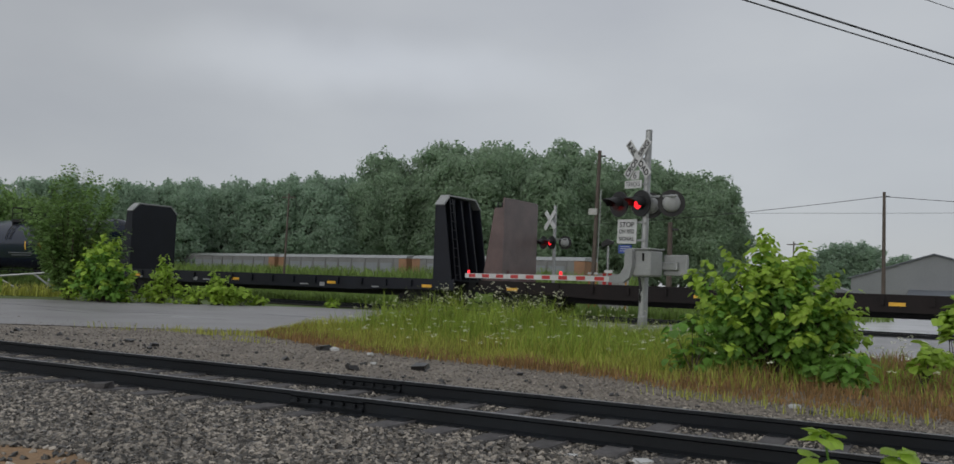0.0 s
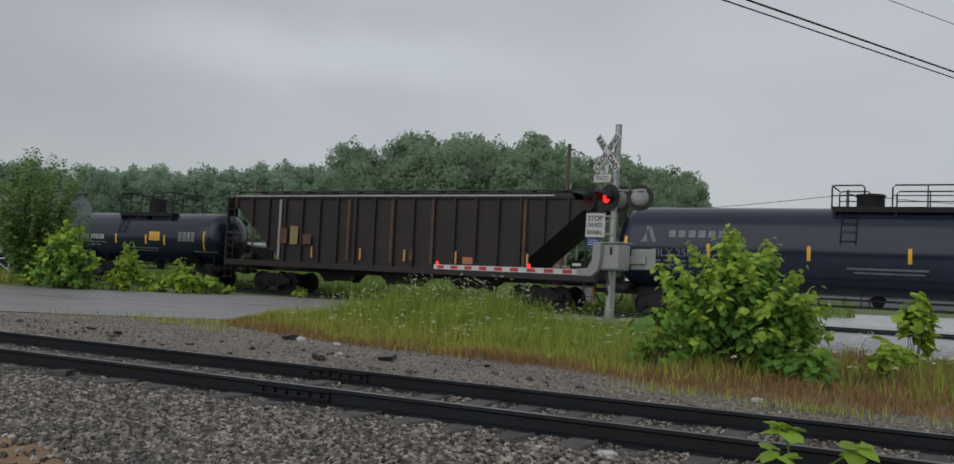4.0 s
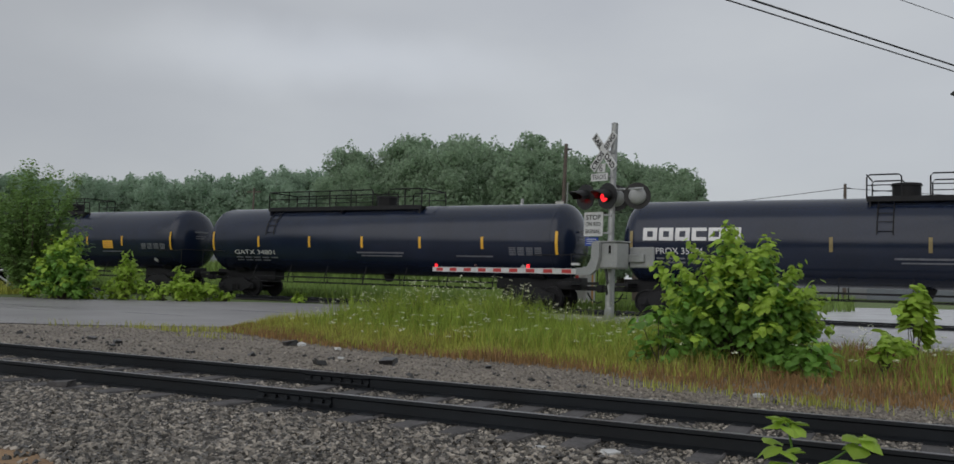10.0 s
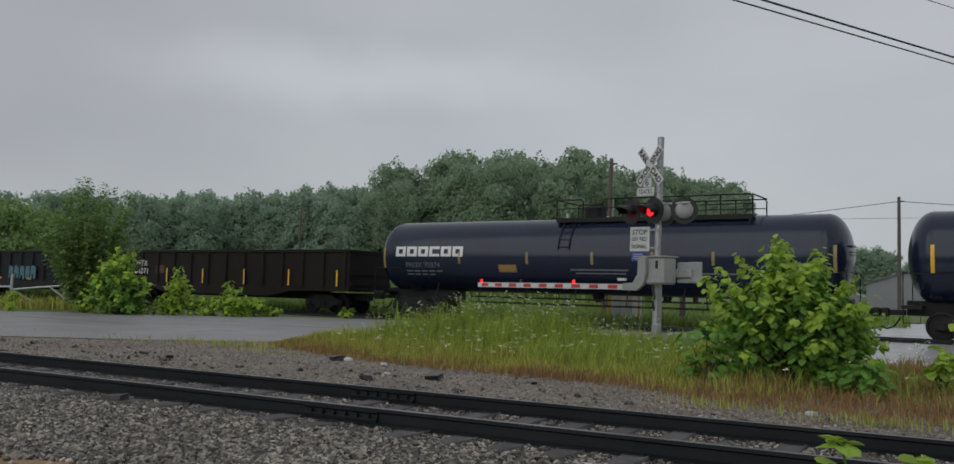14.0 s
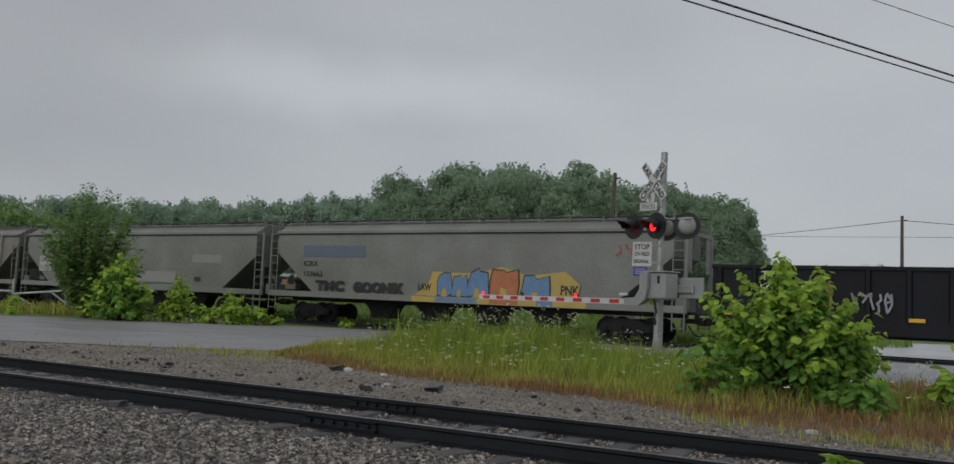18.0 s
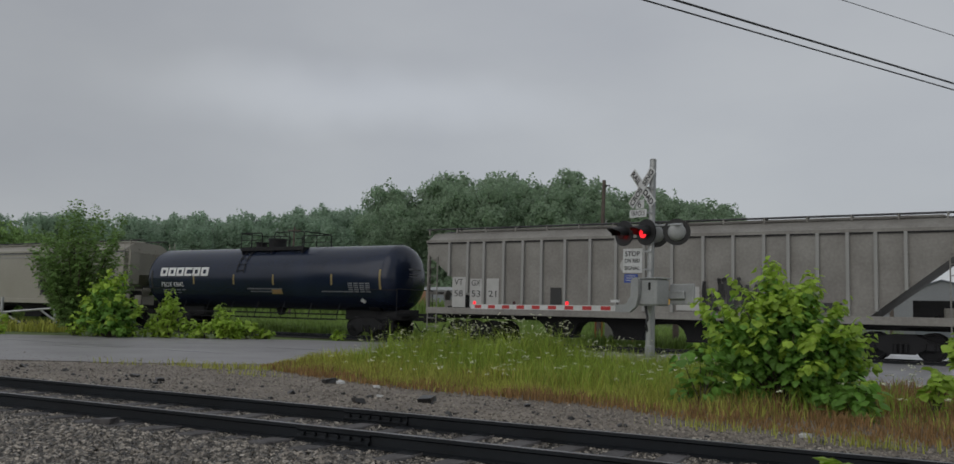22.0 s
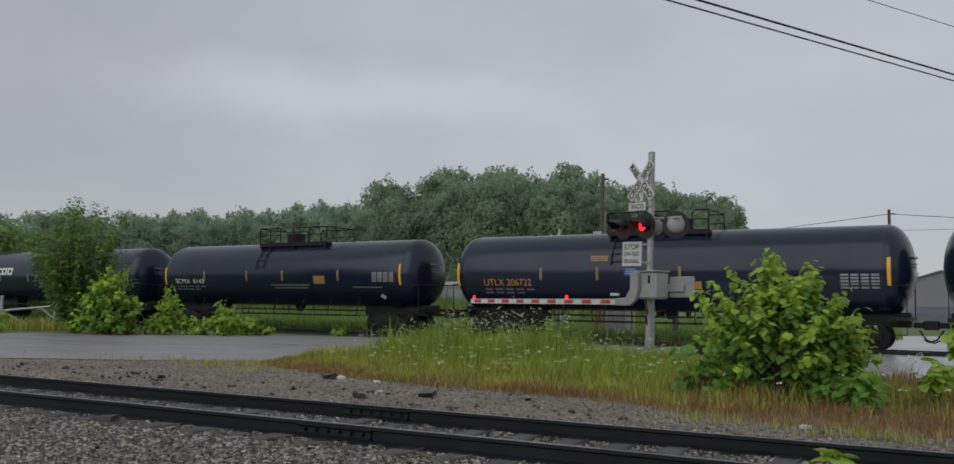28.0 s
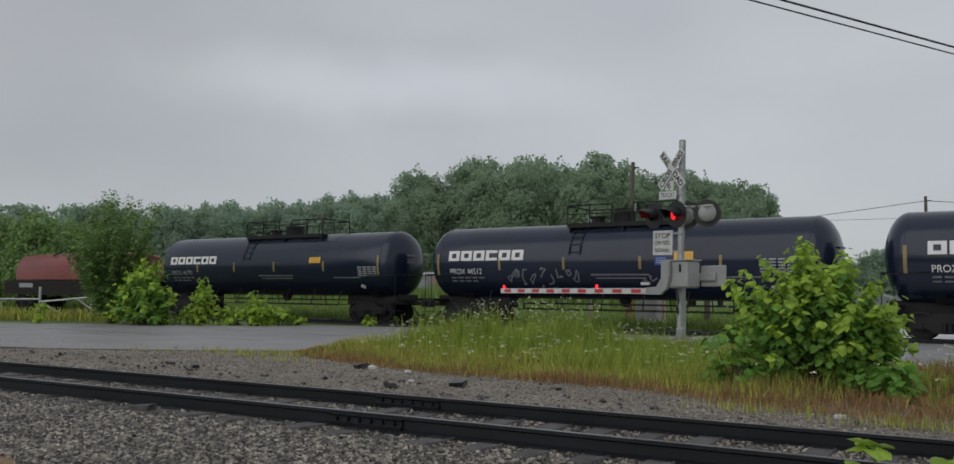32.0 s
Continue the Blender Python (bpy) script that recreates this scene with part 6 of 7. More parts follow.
def dome_tips(seed, count, w, depth, prof, low=0.35):
    """Tips filling a body whose height over its width follows prof, pairs of place (-1 to 1) and height."""
    rng = random.Random(seed)
    out = []
    while len(out) < count:
        u, v = rng.uniform(-1, 1), rng.uniform(-1, 1)
        if u * u * 0.5 + v * v > 1:
            continue
        for (a, p), (c, q) in zip(prof, prof[1:]):
            if a <= u <= c:
                h = p + (q - p) * (u - a) / (c - a)
        h *= math.sqrt(max(0.05, 1 - 0.75 * v * v))
        k = 1 - (1 - low) * rng.random() ** 2.2
        out.append((u * w / 2, v * depth / 2, h * k))
    return out


branched("shrub", "large bright green shrub with heart-shaped leaves", -2.36, 14.4,
         dome_tips(3, 135, 2.65, 2.1, ((-1, 1.15), (-0.85, 1.5), (-0.6, 1.8), (-0.35, 2.0), (-0.15, 2.2), (0.05, 1.95), (0.25, 2.05), (0.4, 1.95), (0.6, 1.65), (0.8, 1.3), (1, 0.75)), 0.2)
         + [(-0.22, -0.2, 2.36), (-0.14, -0.3, 2.28), (-0.34, -0.3, 2.2), (-0.22, 0.1, 2.26), (-0.08, -0.1, 2.2), (0.42, -0.3, 2.14), (0.52, -0.2, 2.06), (0.34, 0.1, 2.1), (-1.4, -0.3, 1.6), (-1.25, -0.4, 1.7), (-1.1, -0.3, 1.85), (-0.8, -0.3, 2.05), (0.9, -0.5, 1.7), (1.15, -0.4, 1.45), (1.3, -0.3, 1.2)],
         46, 0.12, "heart", 3, 0.27, 0.38, (M["shrub_leaf"], M["weed_leaf"]), 290, "bush", (-58, -4))
bush("shrub", "low bright shoots at the foot of the shrub", -1.3, 13.4, 0.75, 0.9, 110, M["shrub_leaf"], 0.15, 4, "heart", 60)
bush("shrub", "low bright shoots at the foot of the shrub", -3.5, 13.6, 1.0, 1.1, 150, M["shrub_leaf"], 0.15, 5, "heart", 60)
branched("bush", "dark green bush with fine leaves beside the road", -33.2, 25.0,
         dome_tips(7, 62, 4.5, 3.2, ((-1, 3.8), (-0.8, 4.6), (-0.6, 4.3), (-0.4, 5.3), (-0.25, 5.9), (-0.1, 5.2), (0.2, 5.7), (0.4, 4.8), (0.7, 5.3), (0.85, 4.4), (1, 3.8)), 0.5)
         + dome_tips(8, 26, 2.2, 2.0, ((-1, 1.8), (0, 3.4), (1, 1.8)), 0.4)
         + 2 * [(-1.5, 0, 5.2), (-0.75, 0.4, 5.9), (-0.3, -0.3, 5.7), (0.6, 0.2, 5.6), (1.5, 0, 5.3), (2.3, 0.3, 5.2), (2.6, -0.2, 4.4), (-2.4, 0, 4.5), (2.4, 0, 3.3), (-2.7, 0.2, 3.0), (-2.5, 0.2, 2.2)],
         150, 0.2, "fine", 7, 0.4, 0.28, (M["bush_leaf"], M["bush_leaf"]), 0, "bush", (-40, 40), 0.016)
branched("shrub", "bright green shrub with large leaves at the road edge", -30.4, 24.4,
         dome_tips(8, 52, 2.7, 2.0, ((-1, 1.2), (-0.6, 2.2), (-0.1, 2.8), (0.3, 2.95), (0.7, 2.3), (1, 1.3)), 0.2),
         30, 0.2, "heart", 8, 0.4, 0.35, (M["shrub_leaf"], M["weed_leaf"]), 0, "bush", (-75, 0), 0.016)
branched("weed", "tall bright green weed with large leaves", -28.7, 26.0, dome_tips(9, 20, 1.1, 1.0, ((-1, 1.3), (-0.4, 2.0), (0.2, 2.15), (0.6, 1.9), (1, 1.5)), 0.4),
         26, 0.17, "heart", 9, 0.22, 0.15, (M["weed_leaf"], M["weed_leaf"]), 0, "weed", (-60, 10), 0.01)
branched("weed", "bright green weed with large leaves", -27.0, 27.4, dome_tips(10, 26, 1.8, 1.2, ((-1, 0.7), (-0.6, 1.2), (-0.2, 1.6), (0.2, 1.55), (0.6, 1.1), (1, 0.8)), 0.4),
         24, 0.16, "heart", 10, 0.25, 0.15, (M["weed_leaf"], M["weed_leaf"]), 0, "weed", (-60, 10), 0.01)
bush("weed", "low bright green weed", -26.4, 28.2, 0.85, 1.3, 100, M["weed_leaf"], 0.22, 11, "heart", 0, 1, 0.15, 8, "weed")
for k, (x, y, h, w) in enumerate(((-31.4, 24.7, 0.9, 1.6), (-29.6, 26.0, 0.9, 1.3), (-28.2, 26.9, 0.8, 1.3), (-29.9, 25.3, 0.7, 1.2), (-35.2, 22.9, 0.9, 1.0), (-37.4, 22.0, 0.9, 1.0), (-23.9, 31.2, 0.5, 0.7), (-26.0, 28.9, 0.5, 0.8), (-30.6, 25.0, 0.95, 1.5), (-29.1, 26.2, 0.8, 1.3), (-28.5, 26.5, 0.9, 1.2), (-27.6, 27.0, 0.8, 1.2), (-26.7, 27.8, 0.6, 1.0), (-32.2, 24.2, 0.6, 1.2))):
    bush("weed", "low yellow-green weed at the road edge", x, y, h, w, 130, M["weed_leaf"], 0.17, 50 + k, "oval", 0, 1, 0.05, 9, "weed")
bush("shrub", "young bright green shrub at the edge of the grass", 0.1, 17.3, 1.45, 1.0, 300, M["weed_leaf"], 0.17, 12, "heart", 60, 1, 0.2, 10)
bush("weed", "yellow-green weed in the dry grass", -0.3, 14.4, 0.75, 0.7, 110, M["weed_leaf"], 0.14, 13, "heart", 40, 1, 0.2, 8, "weed")
bush("shrub", "bright green shrub at the edge of the grass", 1.4, 17.8, 1.0, 1.4, 160, M["weed_leaf"], 0.2, 14, "heart", 0, 1, 0.1, 10)

# young plant beside the near rail
PLANT = thing("weed", "young plant with round bright leaves by the rail", "weed", at=pose(-0.62, 5.9, 0))
rngp = random.Random(77)
part("stem", Form().path([(0, 0, 0), (-0.02, 0, 0.25), (-0.06, 0.0, 0.48)], 0.008), M["shrub_leaf"], PLANT)
part("stem", Form().path([(0, 0, 0), (0.1, 0, 0.2), (0.36, 0.02, 0.4)], 0.007), M["shrub_leaf"], PLANT)
LEAF = raw_mesh("leaf", *big_leaf(0.13, "heart"), M["weed_leaf"])
for cx, cz, n, r in ((-0.06, 0.48, 9, 0.1), (0.36, 0.41, 7, 0.07), (-0.12, 0.2, 4, 0.12), (0.1, 0.2, 4, 0.12), (0.25, 0.14, 5, 0.12), (0.0, 0.08, 8, 0.2), (-0.1, 0.32, 6, 0.14), (0.3, 0.27, 5, 0.12), (-0.02, 0.16, 7, 0.2)):
    for k in range(n):
        a = 6.283 * k / n + rngp.uniform(-0.4, 0.4)
        big = 1.5 if cz < 0.3 else 1.0
        part("leaf", LEAF, None, PLANT, at=pose(cx + r * 0.3 * math.cos(a), r * 0.3 * math.sin(a), cz + rngp.uniform(-0.03, 0.03), rngp.uniform(-30, 25), rngp.uniform(-20, 20), math.degrees(a) - 90) @ Matrix.Scale(big * rngp.uniform(0.7, 1.1), 4))


# ---- grass ----
def blades(name, label, pts, material, hmin, hmax, width, seed, bend=0.4):
    rng = np.random.default_rng(seed)
    n = len(pts)
    p = np.array(pts)
    h = rng.uniform(hmin, hmax, n) * p[:, 2]
    a = rng.uniform(0, 6.283, n)
    d = np.stack([np.cos(a), np.sin(a), np.zeros(n)], 1)
    ba = rng.uniform(0, 6.283, n)
    lean = np.stack([np.cos(ba), np.sin(ba), np.zeros(n)], 1) * (h * bend * rng.uniform(0.2, 1.3, n))[:, None]
    base = np.concatenate([p[:, :2], np.zeros((n, 1))], 1)
    up = np.array([0, 0, 1.0])
    w = width * rng.uniform(0.6, 1.3, n)[:, None]
    mid = base + lean * 0.3 + up * (h * 0.6)[:, None]
    tip = base + lean + up * h[:, None]
    v = np.stack([base - d * w, base + d * w, mid - d * w * 0.7, mid + d * w * 0.7, tip], 1).reshape(-1, 3)
    f = []
    for k in range(0, n * 5, 5):
        f += [(k, k + 1, k + 3, k + 2), (k + 2, k + 3, k + 4)]
    ob = new(name, raw_mesh(name, v.tolist(), f, material))
    return tagged(ob, label, "grass", kind="stuff")


FRONT = ((-13.8, 15.4), (-11.5, 14.1), (-9.4, 13.3), (-7.9, 13.0), (-5.6, 12.7), (-4.5, 12.5), (-3.3, 11.8), (-2.4, 11.4), (-1.0, 11.1), (0.5, 11.1), (6, 11.0), (14, 11))


def front_y(x):
    for (a, p), (b, q) in zip(FRONT, FRONT[1:]):
        if a <= x <= b:
            return p + (q - p) * (x - a) / (b - a)
    return 15.4


# knots of taller growth in the grass: place, radius, extra height
CLUMPS = ((-9.7, 17.3, 1.3, 0.5), (-8.4, 17.6, 0.7, 0.35), (-7.6, 17.5, 0.6, 0.5), (-11.2, 16.6, 0.5, 0.35), (-6.4, 18.3, 0.5, 0.2), (-12.6, 16.2, 0.6, 0.15))


def growth(x, y):
    return sum(h * math.exp(-((x - a) ** 2 + (y - b) ** 2) / r ** 2) for a, b, r, h in CLUMPS)


rg = random.Random(21)
dry, green, mid = [], [], []
for _ in range(66000):
    x = rg.uniform(-13.8, 6)
    y0 = front_y(x) + rg.gauss(0, 0.13)
    y1 = min(19.6, 15.6 + (x + 13.8) * 1.6)
    y = y0 + (y1 - y0) * rg.random() ** 1.15
    e = y - y0
    tuft = noise.noise((x * 0.9, y * 0.9, 0)) + 0.6 * noise.noise((x * 2.6, y * 2.6, 3.0))
    right = max(0.0, min(1.0, (x + 3.8) / 2.2))
    tall = min(0.5, 0.17 + e * 0.095) * (1.0 + 0.65 * tuft) * (1 - 0.4 * right) + growth(x, y)
    u = rg.random()
    bare = 0.35 * noise.noise((x * 0.5, y * 0.5, 4.0))
    if u < max(0.0, 1.05 - e * 0.85) + right * 0.85 + bare:
        dry.append((x, y, tall))
    elif u < max(0.22, 1.55 - e * 0.42) + bare:
        mid.append((x, y, tall))
    else:
        green.append((x, y, tall))
blades("grass_patch", "tall green meadow grass between track and road", green, M["grass_green"], 0.5, 1.15, 0.011, 1)
blades("yellowing_grass", "yellow-green grass in front of the meadow", mid, M["grass_mid"], 0.4, 1.0, 0.01, 3)
blades("dry_grass", "dry orange-brown grass along the gravel", dry, M["grass_dry"], 0.3, 0.85, 0.008, 2)
stalks = [(cx + rg.gauss(0, r), cy + rg.gauss(0, r), h * rg.uniform(0.6, 1.1)) for cx, cy, r, h, n in ((-11.3, 16.7, 0.35, 0.95, 60), (-9.6, 17.6, 1.1, 0.8, 420), (-7.5, 17.7, 0.4, 0.85, 200), (-6.7, 17.9, 0.3, 0.8, 40), (-10.4, 17.0, 0.7, 0.7, 120), (-4.9, 18.2, 0.6, 0.5, 60)) for _ in range(n)]
blades("tall_weeds", "tall slender green weeds at the back of the grass", stalks, M["grass_green"], 0.7, 1.25, 0.012, 4, 0.25)
# pale nodding seed heads on thin stalks
heads = []
for _ in range(130):
    x, y = rg.gauss(-9.2, 1.7), 17.2 + abs(rg.gauss(0, 0.9))
    if x < -13 or y > 19.4:
        continue
    h = min(0.45, 0.3 + growth(x, y)) + growth(x, y) * 0.6 + rg.uniform(0.25, 0.6)
    lean = rg.uniform(0, 6.283)
    for k in range(5):
        q = k * 0.022
        heads.append(Matrix.Translation((x + q * math.cos(lean), y + q * math.sin(lean), h - 6.0 * q * q)) @ random_turn(rg, 50) @ Matrix.Scale(rg.uniform(0.7, 1.2), 4))
tagged(new("grass_seed_heads", scatter("grass_seed_heads", heads, small_leaf(0.036), M["flower"])), "pale nodding seed heads above the grass", "grass", kind="stuff")
meadow = []
for _ in range(26000):
    y = 36.6 + 40 * rg.random() ** 1.7
    x = rg.uniform(-1.65 * y, -0.05 * y)
    if not (x > -9.5 + (y - 31.6) * 0.42 - 1.0):
        meadow.append((x, y, 1.0 + 0.02 * (y - 36)))
blades("far_meadow_grass", "green meadow grass beyond the train", meadow, M["shade_toned_grass"], 0.25, 0.6, 0.05, 5)
field = []
for _ in range(14000):
    q = rg.uniform(-8, 150)
    y = 92.5 + 0.186 * q - abs(rg.gauss(0, 4))
    field.append((-36.5 - 0.982 * q, y, 1.0 + 0.25 * noise.noise((q * 0.15, 0, 0))))
blades("tall_field_weeds", "tall weeds in front of the parked cars", field, M["shade_toned_grass"], 1.4, 3.1, 0.12, 6)
verge = []
for _ in range(5000):
    q = 0.66 * rg.random()
    x, y = -60 + q * 36.5, 9.8 + q * 21.0
    x += rg.gauss(0, 0.5)
    y += abs(rg.gauss(0, 0.9)) + 2.3
    verge.append((x, y, 1.0))
blades("verge_grass", "yellow-green grass along the road edge", verge, M["grass_mid"], 0.2, 0.7, 0.03, 7)
# white umbels of wild carrot in the grass
umb = []
for _ in range(330):
    x = rg.gauss(-9.2, 1.3) if rg.random() < 0.35 else rg.uniform(-12.5, 1.5)
    y0 = front_y(x)
    y1 = min(19.4, 15.6 + (x + 13.8) * 1.6)
    y = y0 + 0.6 + max(0.0, y1 - y0 - 0.6) * rg.random() ** 0.7
    h = min(0.5, 0.26 + (y - y0) * 0.075) * rg.uniform(0.7, 1.4) + growth(x, y) * rg.uniform(0.7, 1.2)
    for k in range(9):
        a, r = rg.uniform(0, 6.283), 0.05 * math.sqrt(rg.random())
        umb.append(Matrix.Translation((x + r * math.cos(a), y + r * math.sin(a), h + rg.uniform(-0.01, 0.015))) @ random_turn(rg, 22) @ Matrix.Scale(rg.uniform(0.6, 1.2), 4))
tagged(new("wild_carrot_flowers", scatter("wild_carrot_flowers", umb, small_leaf(0.046), M["flower"])), "white wild carrot flowers in the grass", "flowers", kind="stuff")


# ---- cables, poles, street lamp ----
def cable(label, a, b, sag=0.0, r=0.02, n=16):
    a, b = Vector(a), Vector(b)
    pts = [a.lerp(b, i / n) - Vector((0, 0, sag * 4 * (i / n) * (1 - i / n))) for i in range(n + 1)]
    return tagged(new("overhead_cable", Form().path(pts, r, seg=6).mesh("overhead_cable", M["wire"], smooth=60)), label, "cable", "overhead cables")


def wire_line(slope_a, az_a, slope_b, az_b, z):
    p = [Vector(((z - 1.35) / s * math.sin(radians(a)), (z - 1.35) / s * math.cos(radians(a)), z)) for s, a in ((slope_a, az_a), (slope_b, az_b))]
    d = p[1] - p[0]
    return p[0] - d * 4.5, p[1] + d * 2.4


ENDS = []
for sa, aa, sb, ab, z, r in ((0.3235, -11.75, 0.2371, 0.19, 7.6, 0.017), (0.3216, -10.1, 0.2439, 0.18, 7.9, 0.024)):
    a, b = wire_line(sa, aa, sb, ab, z)
    cable("black overhead utility cable", a, b, r=r)
    ENDS.append((a, b))
a, b = wire_line(0.345, -5.707, 0.2728, 2.5527, 8.6)
cable("thin grey service cable", a, b, r=0.009)
ENDS.append((a, b))


def utility_pole(label, x, y, h, lean=0.0, arm=False, turn=0.0, box=False):
    p = thing("utility_pole", label, "utility pole", at=pose(x, y, 0, 0, lean, turn))
    part("pole", Form().tube((0, 0, 0), (0, 0, h), 0.16, 0.11, seg=10), M["pole"], p, smooth=40)
    if arm:
        part("cross_arm", Form().box(-1.1, 1.1, -0.06, 0.06, h - 0.6, h - 0.45), M["pole"], p)
    part("insulator", Form().tube((0.1, 0, h - 0.35), (0.4, 0, h - 0.35), 0.05, seg=8), M["wire"], p)
    if box:
        part("terminal_box", Form().box(-0.45, 0.1, -0.25, -0.13, h - 4.1, h - 3.7), M["panel_white"], p, "small white terminal box")
        part("riser_pipe", Form().tube((0.25, -0.05, 0), (0.25, -0.05, h - 2.5), 0.03, seg=8), M["steel"], p)
    return p


def at_bearing(az, d):
    return d * math.sin(radians(az)), d * math.cos(radians(az))


for k in (0, 1):
    for e, h in ((ENDS[0], 8.0), (ENDS[2], 8.8)):
        utility_pole("wooden utility pole carrying the overhead cables", e[k].x, e[k].y, h, 0, True, -28)
utility_pole("brown wooden utility pole beyond the tracks", *at_bearing(-3.42, 75), 9.45)
utility_pole("leaning wooden utility pole behind the crossing", *at_bearing(-20.75, 56), 9.95, 1.6, box=True)
utility_pole("thin wooden utility pole in front of the wood", *at_bearing(-40.6, 118), 12.1, 1.2, True)
utility_pole("distant utility pole with cross arm", *at_bearing(-8.45, 160), 10.2, 0, True)
utility_pole("slim grey pole behind the gate", *at_bearing(-15.9, 44), 4.6)
px, py = at_bearing(-3.42, 75)
cable("distant black overhead cable", (px - 62, py + 52, 10.6), (px, py, 9.1), 0.8, 0.025)
cable("distant black overhead cable", (px, py, 9.1), (px + 40, py + 12, 8.2), 0.5, 0.025)
cable("distant black overhead cable", (-70, 150, 15.0), (40, 150, 14.4), 0.4, 0.03)

LAMP = thing("street_lamp", "dark flat street lamp head on a long arm", "street lamp", at=pose(4.2, 30.0, 0))
part("pole", Form().tube((0, 0, 0), (0, 0, 7.9), 0.09, 0.07, seg=12), M["steel"], LAMP, smooth=40)
part("arm", Form().path([(0, 0, 7.6), (-1.2, 0, 7.75), (-2.35, 0, 7.48)], 0.035), M["steel"], LAMP)
part("lamp_head", Form().prism([(-3.05, 7.27), (-2.95, 7.22), (-2.25, 7.38), (-2.25, 7.5), (-2.5, 7.5), (-2.95, 7.34)], "y", -0.14, 0.14), M["lamp_black"], LAMP, "flat black lamp head")

# ---- shed ----
SHED = thing("metal_shed", "grey metal shed with a low gabled roof", "shed", at=pose(0, 0, 0))
y0 = 110.0
part("wall", Form().prism([(-10.0, 0), (9.0, 0), (9.0, 3.3), (-1.5, 6.13), (-10.0, 3.35)], "y", y0, y0 + 30), M["shed"], SHED)
part("roof", Form().prism([(-10.3, 3.25), (-1.5, 6.16), (9.3, 3.25), (9.3, 3.38), (-1.5, 6.3), (-10.3, 3.38)], "y", y0 - 0.3, y0 + 30.3), M["shed_dark"], SHED)
for k in range(20):
    part("wall_rib", Form().box(-9.9 + k * 1.0, -9.84 + k * 1.0, y0 - 0.03, y0, 0, min(3.3 + (k * 1.0 + 0.1) * 0.33, 6.1 - max(0, k - 8.4) * 0.27)), M["shed"], SHED)
part("lean_to", Form().prism([(y0 - 6, 0), (y0 - 6, 1.5), (y0, 2.2), (y0, 0)], "x", -4.0, 9.0), M["shed_dark"], SHED)
part("side_shed", Form().prism([(-18.0, 0), (-10.2, 0), (-10.2, 1.6), (-14.0, 2.7), (-18.0, 1.7)], "y", y0 + 8, y0 + 20), M["shed"], SHED)

# ---- parked autoracks beyond the meadow ----
for i in range(5):
    q = 14.4 + i * 28.6
    x, y = -36.5 - 0.982 * q, 97.5 + 0.186 * q
    c = thing("autorack_car", "parked silver autorack car with brown ends", "autorack car", "parked autoracks", at=pose(x, y, 0, 0, 0, -10.7))
    part("side_panel", Form().box(-13.2, 13.2, -1.48, 1.48, 1.3, 4.25), M["rack_silver"], c)
    part("roof", Form().prism([(-1.58, 4.25), (1.58, 4.25), (1.2, 4.6), (0, 4.72), (-1.2, 4.6)], "x", -13.7, 13.7), M["steel"], c)
    for s in (-1, 1):
        part("end_door", Form().box(min(s * 12.3, s * 13.75), max(s * 12.3, s * 13.75), -1.5, 1.5, 1.2, 4.2), M["rack_brown"], c)
        truck(c, s * 10.6)
    for k in range(9):
        xx = -11.2 + k * 2.8
        part("side_post", Form().box(xx - 0.06, xx + 0.06, -1.56, -1.48, 1.3, 4.25), M["rack_silver"], c)
        if k < 8:
            part("screen", Form().box(xx + 0.25, xx + 2.55, -1.51, -1.48, 1.6, 3.6), M["patch"], c, "grey perforated screen")
    part("underframe", Form().box(-13.6, 13.6, -1.4, 1.4, 0.75, 1.3), M["black_matt"], c)

# ---- pipe barrier at the road edge ----
BAR = thing("pipe_barrier", "bent grey pipe barrier beside the road", "barrier", at=pose(-40.2, 26.2, 0, 0, 0, 38))
part("post", Form().tube((0, 0, 0), (0, 0, 1.55), 0.07, seg=10), M["steel"], BAR)
part("post", Form().tube((2.4, 0, 0), (2.4, 0, 1.35), 0.06, seg=10), M["steel"], BAR)
part("top_rail", Form().tube((0, 0, 0.82), (3.6, 0, 1.2), 0.05, seg=8), M["steel"], BAR)
part("brace", Form().tube((0.1, 0, 0.75), (1.3, 0, 0.1), 0.05, seg=8), M["steel"], BAR)
part("brace", Form().tube((1.7, 0, 1.0), (2.9, 0, 0.1), 0.05, seg=8), M["steel"], BAR)
part("top_rail", Form().tube((0, 0, 0.95), (-6, 0, 0.9), 0.05, seg=8), M["steel"], BAR)

# ---- crossing panels, road wear, debris ----
sheet("concrete_strip", [(-22, 37.0), (-5.4, 37.0), (-5.0, 38.0), (-22, 38.0)], 0.03, M["concrete"], "pale concrete strip along the next track", "pavement")
PUD = random.Random(9)
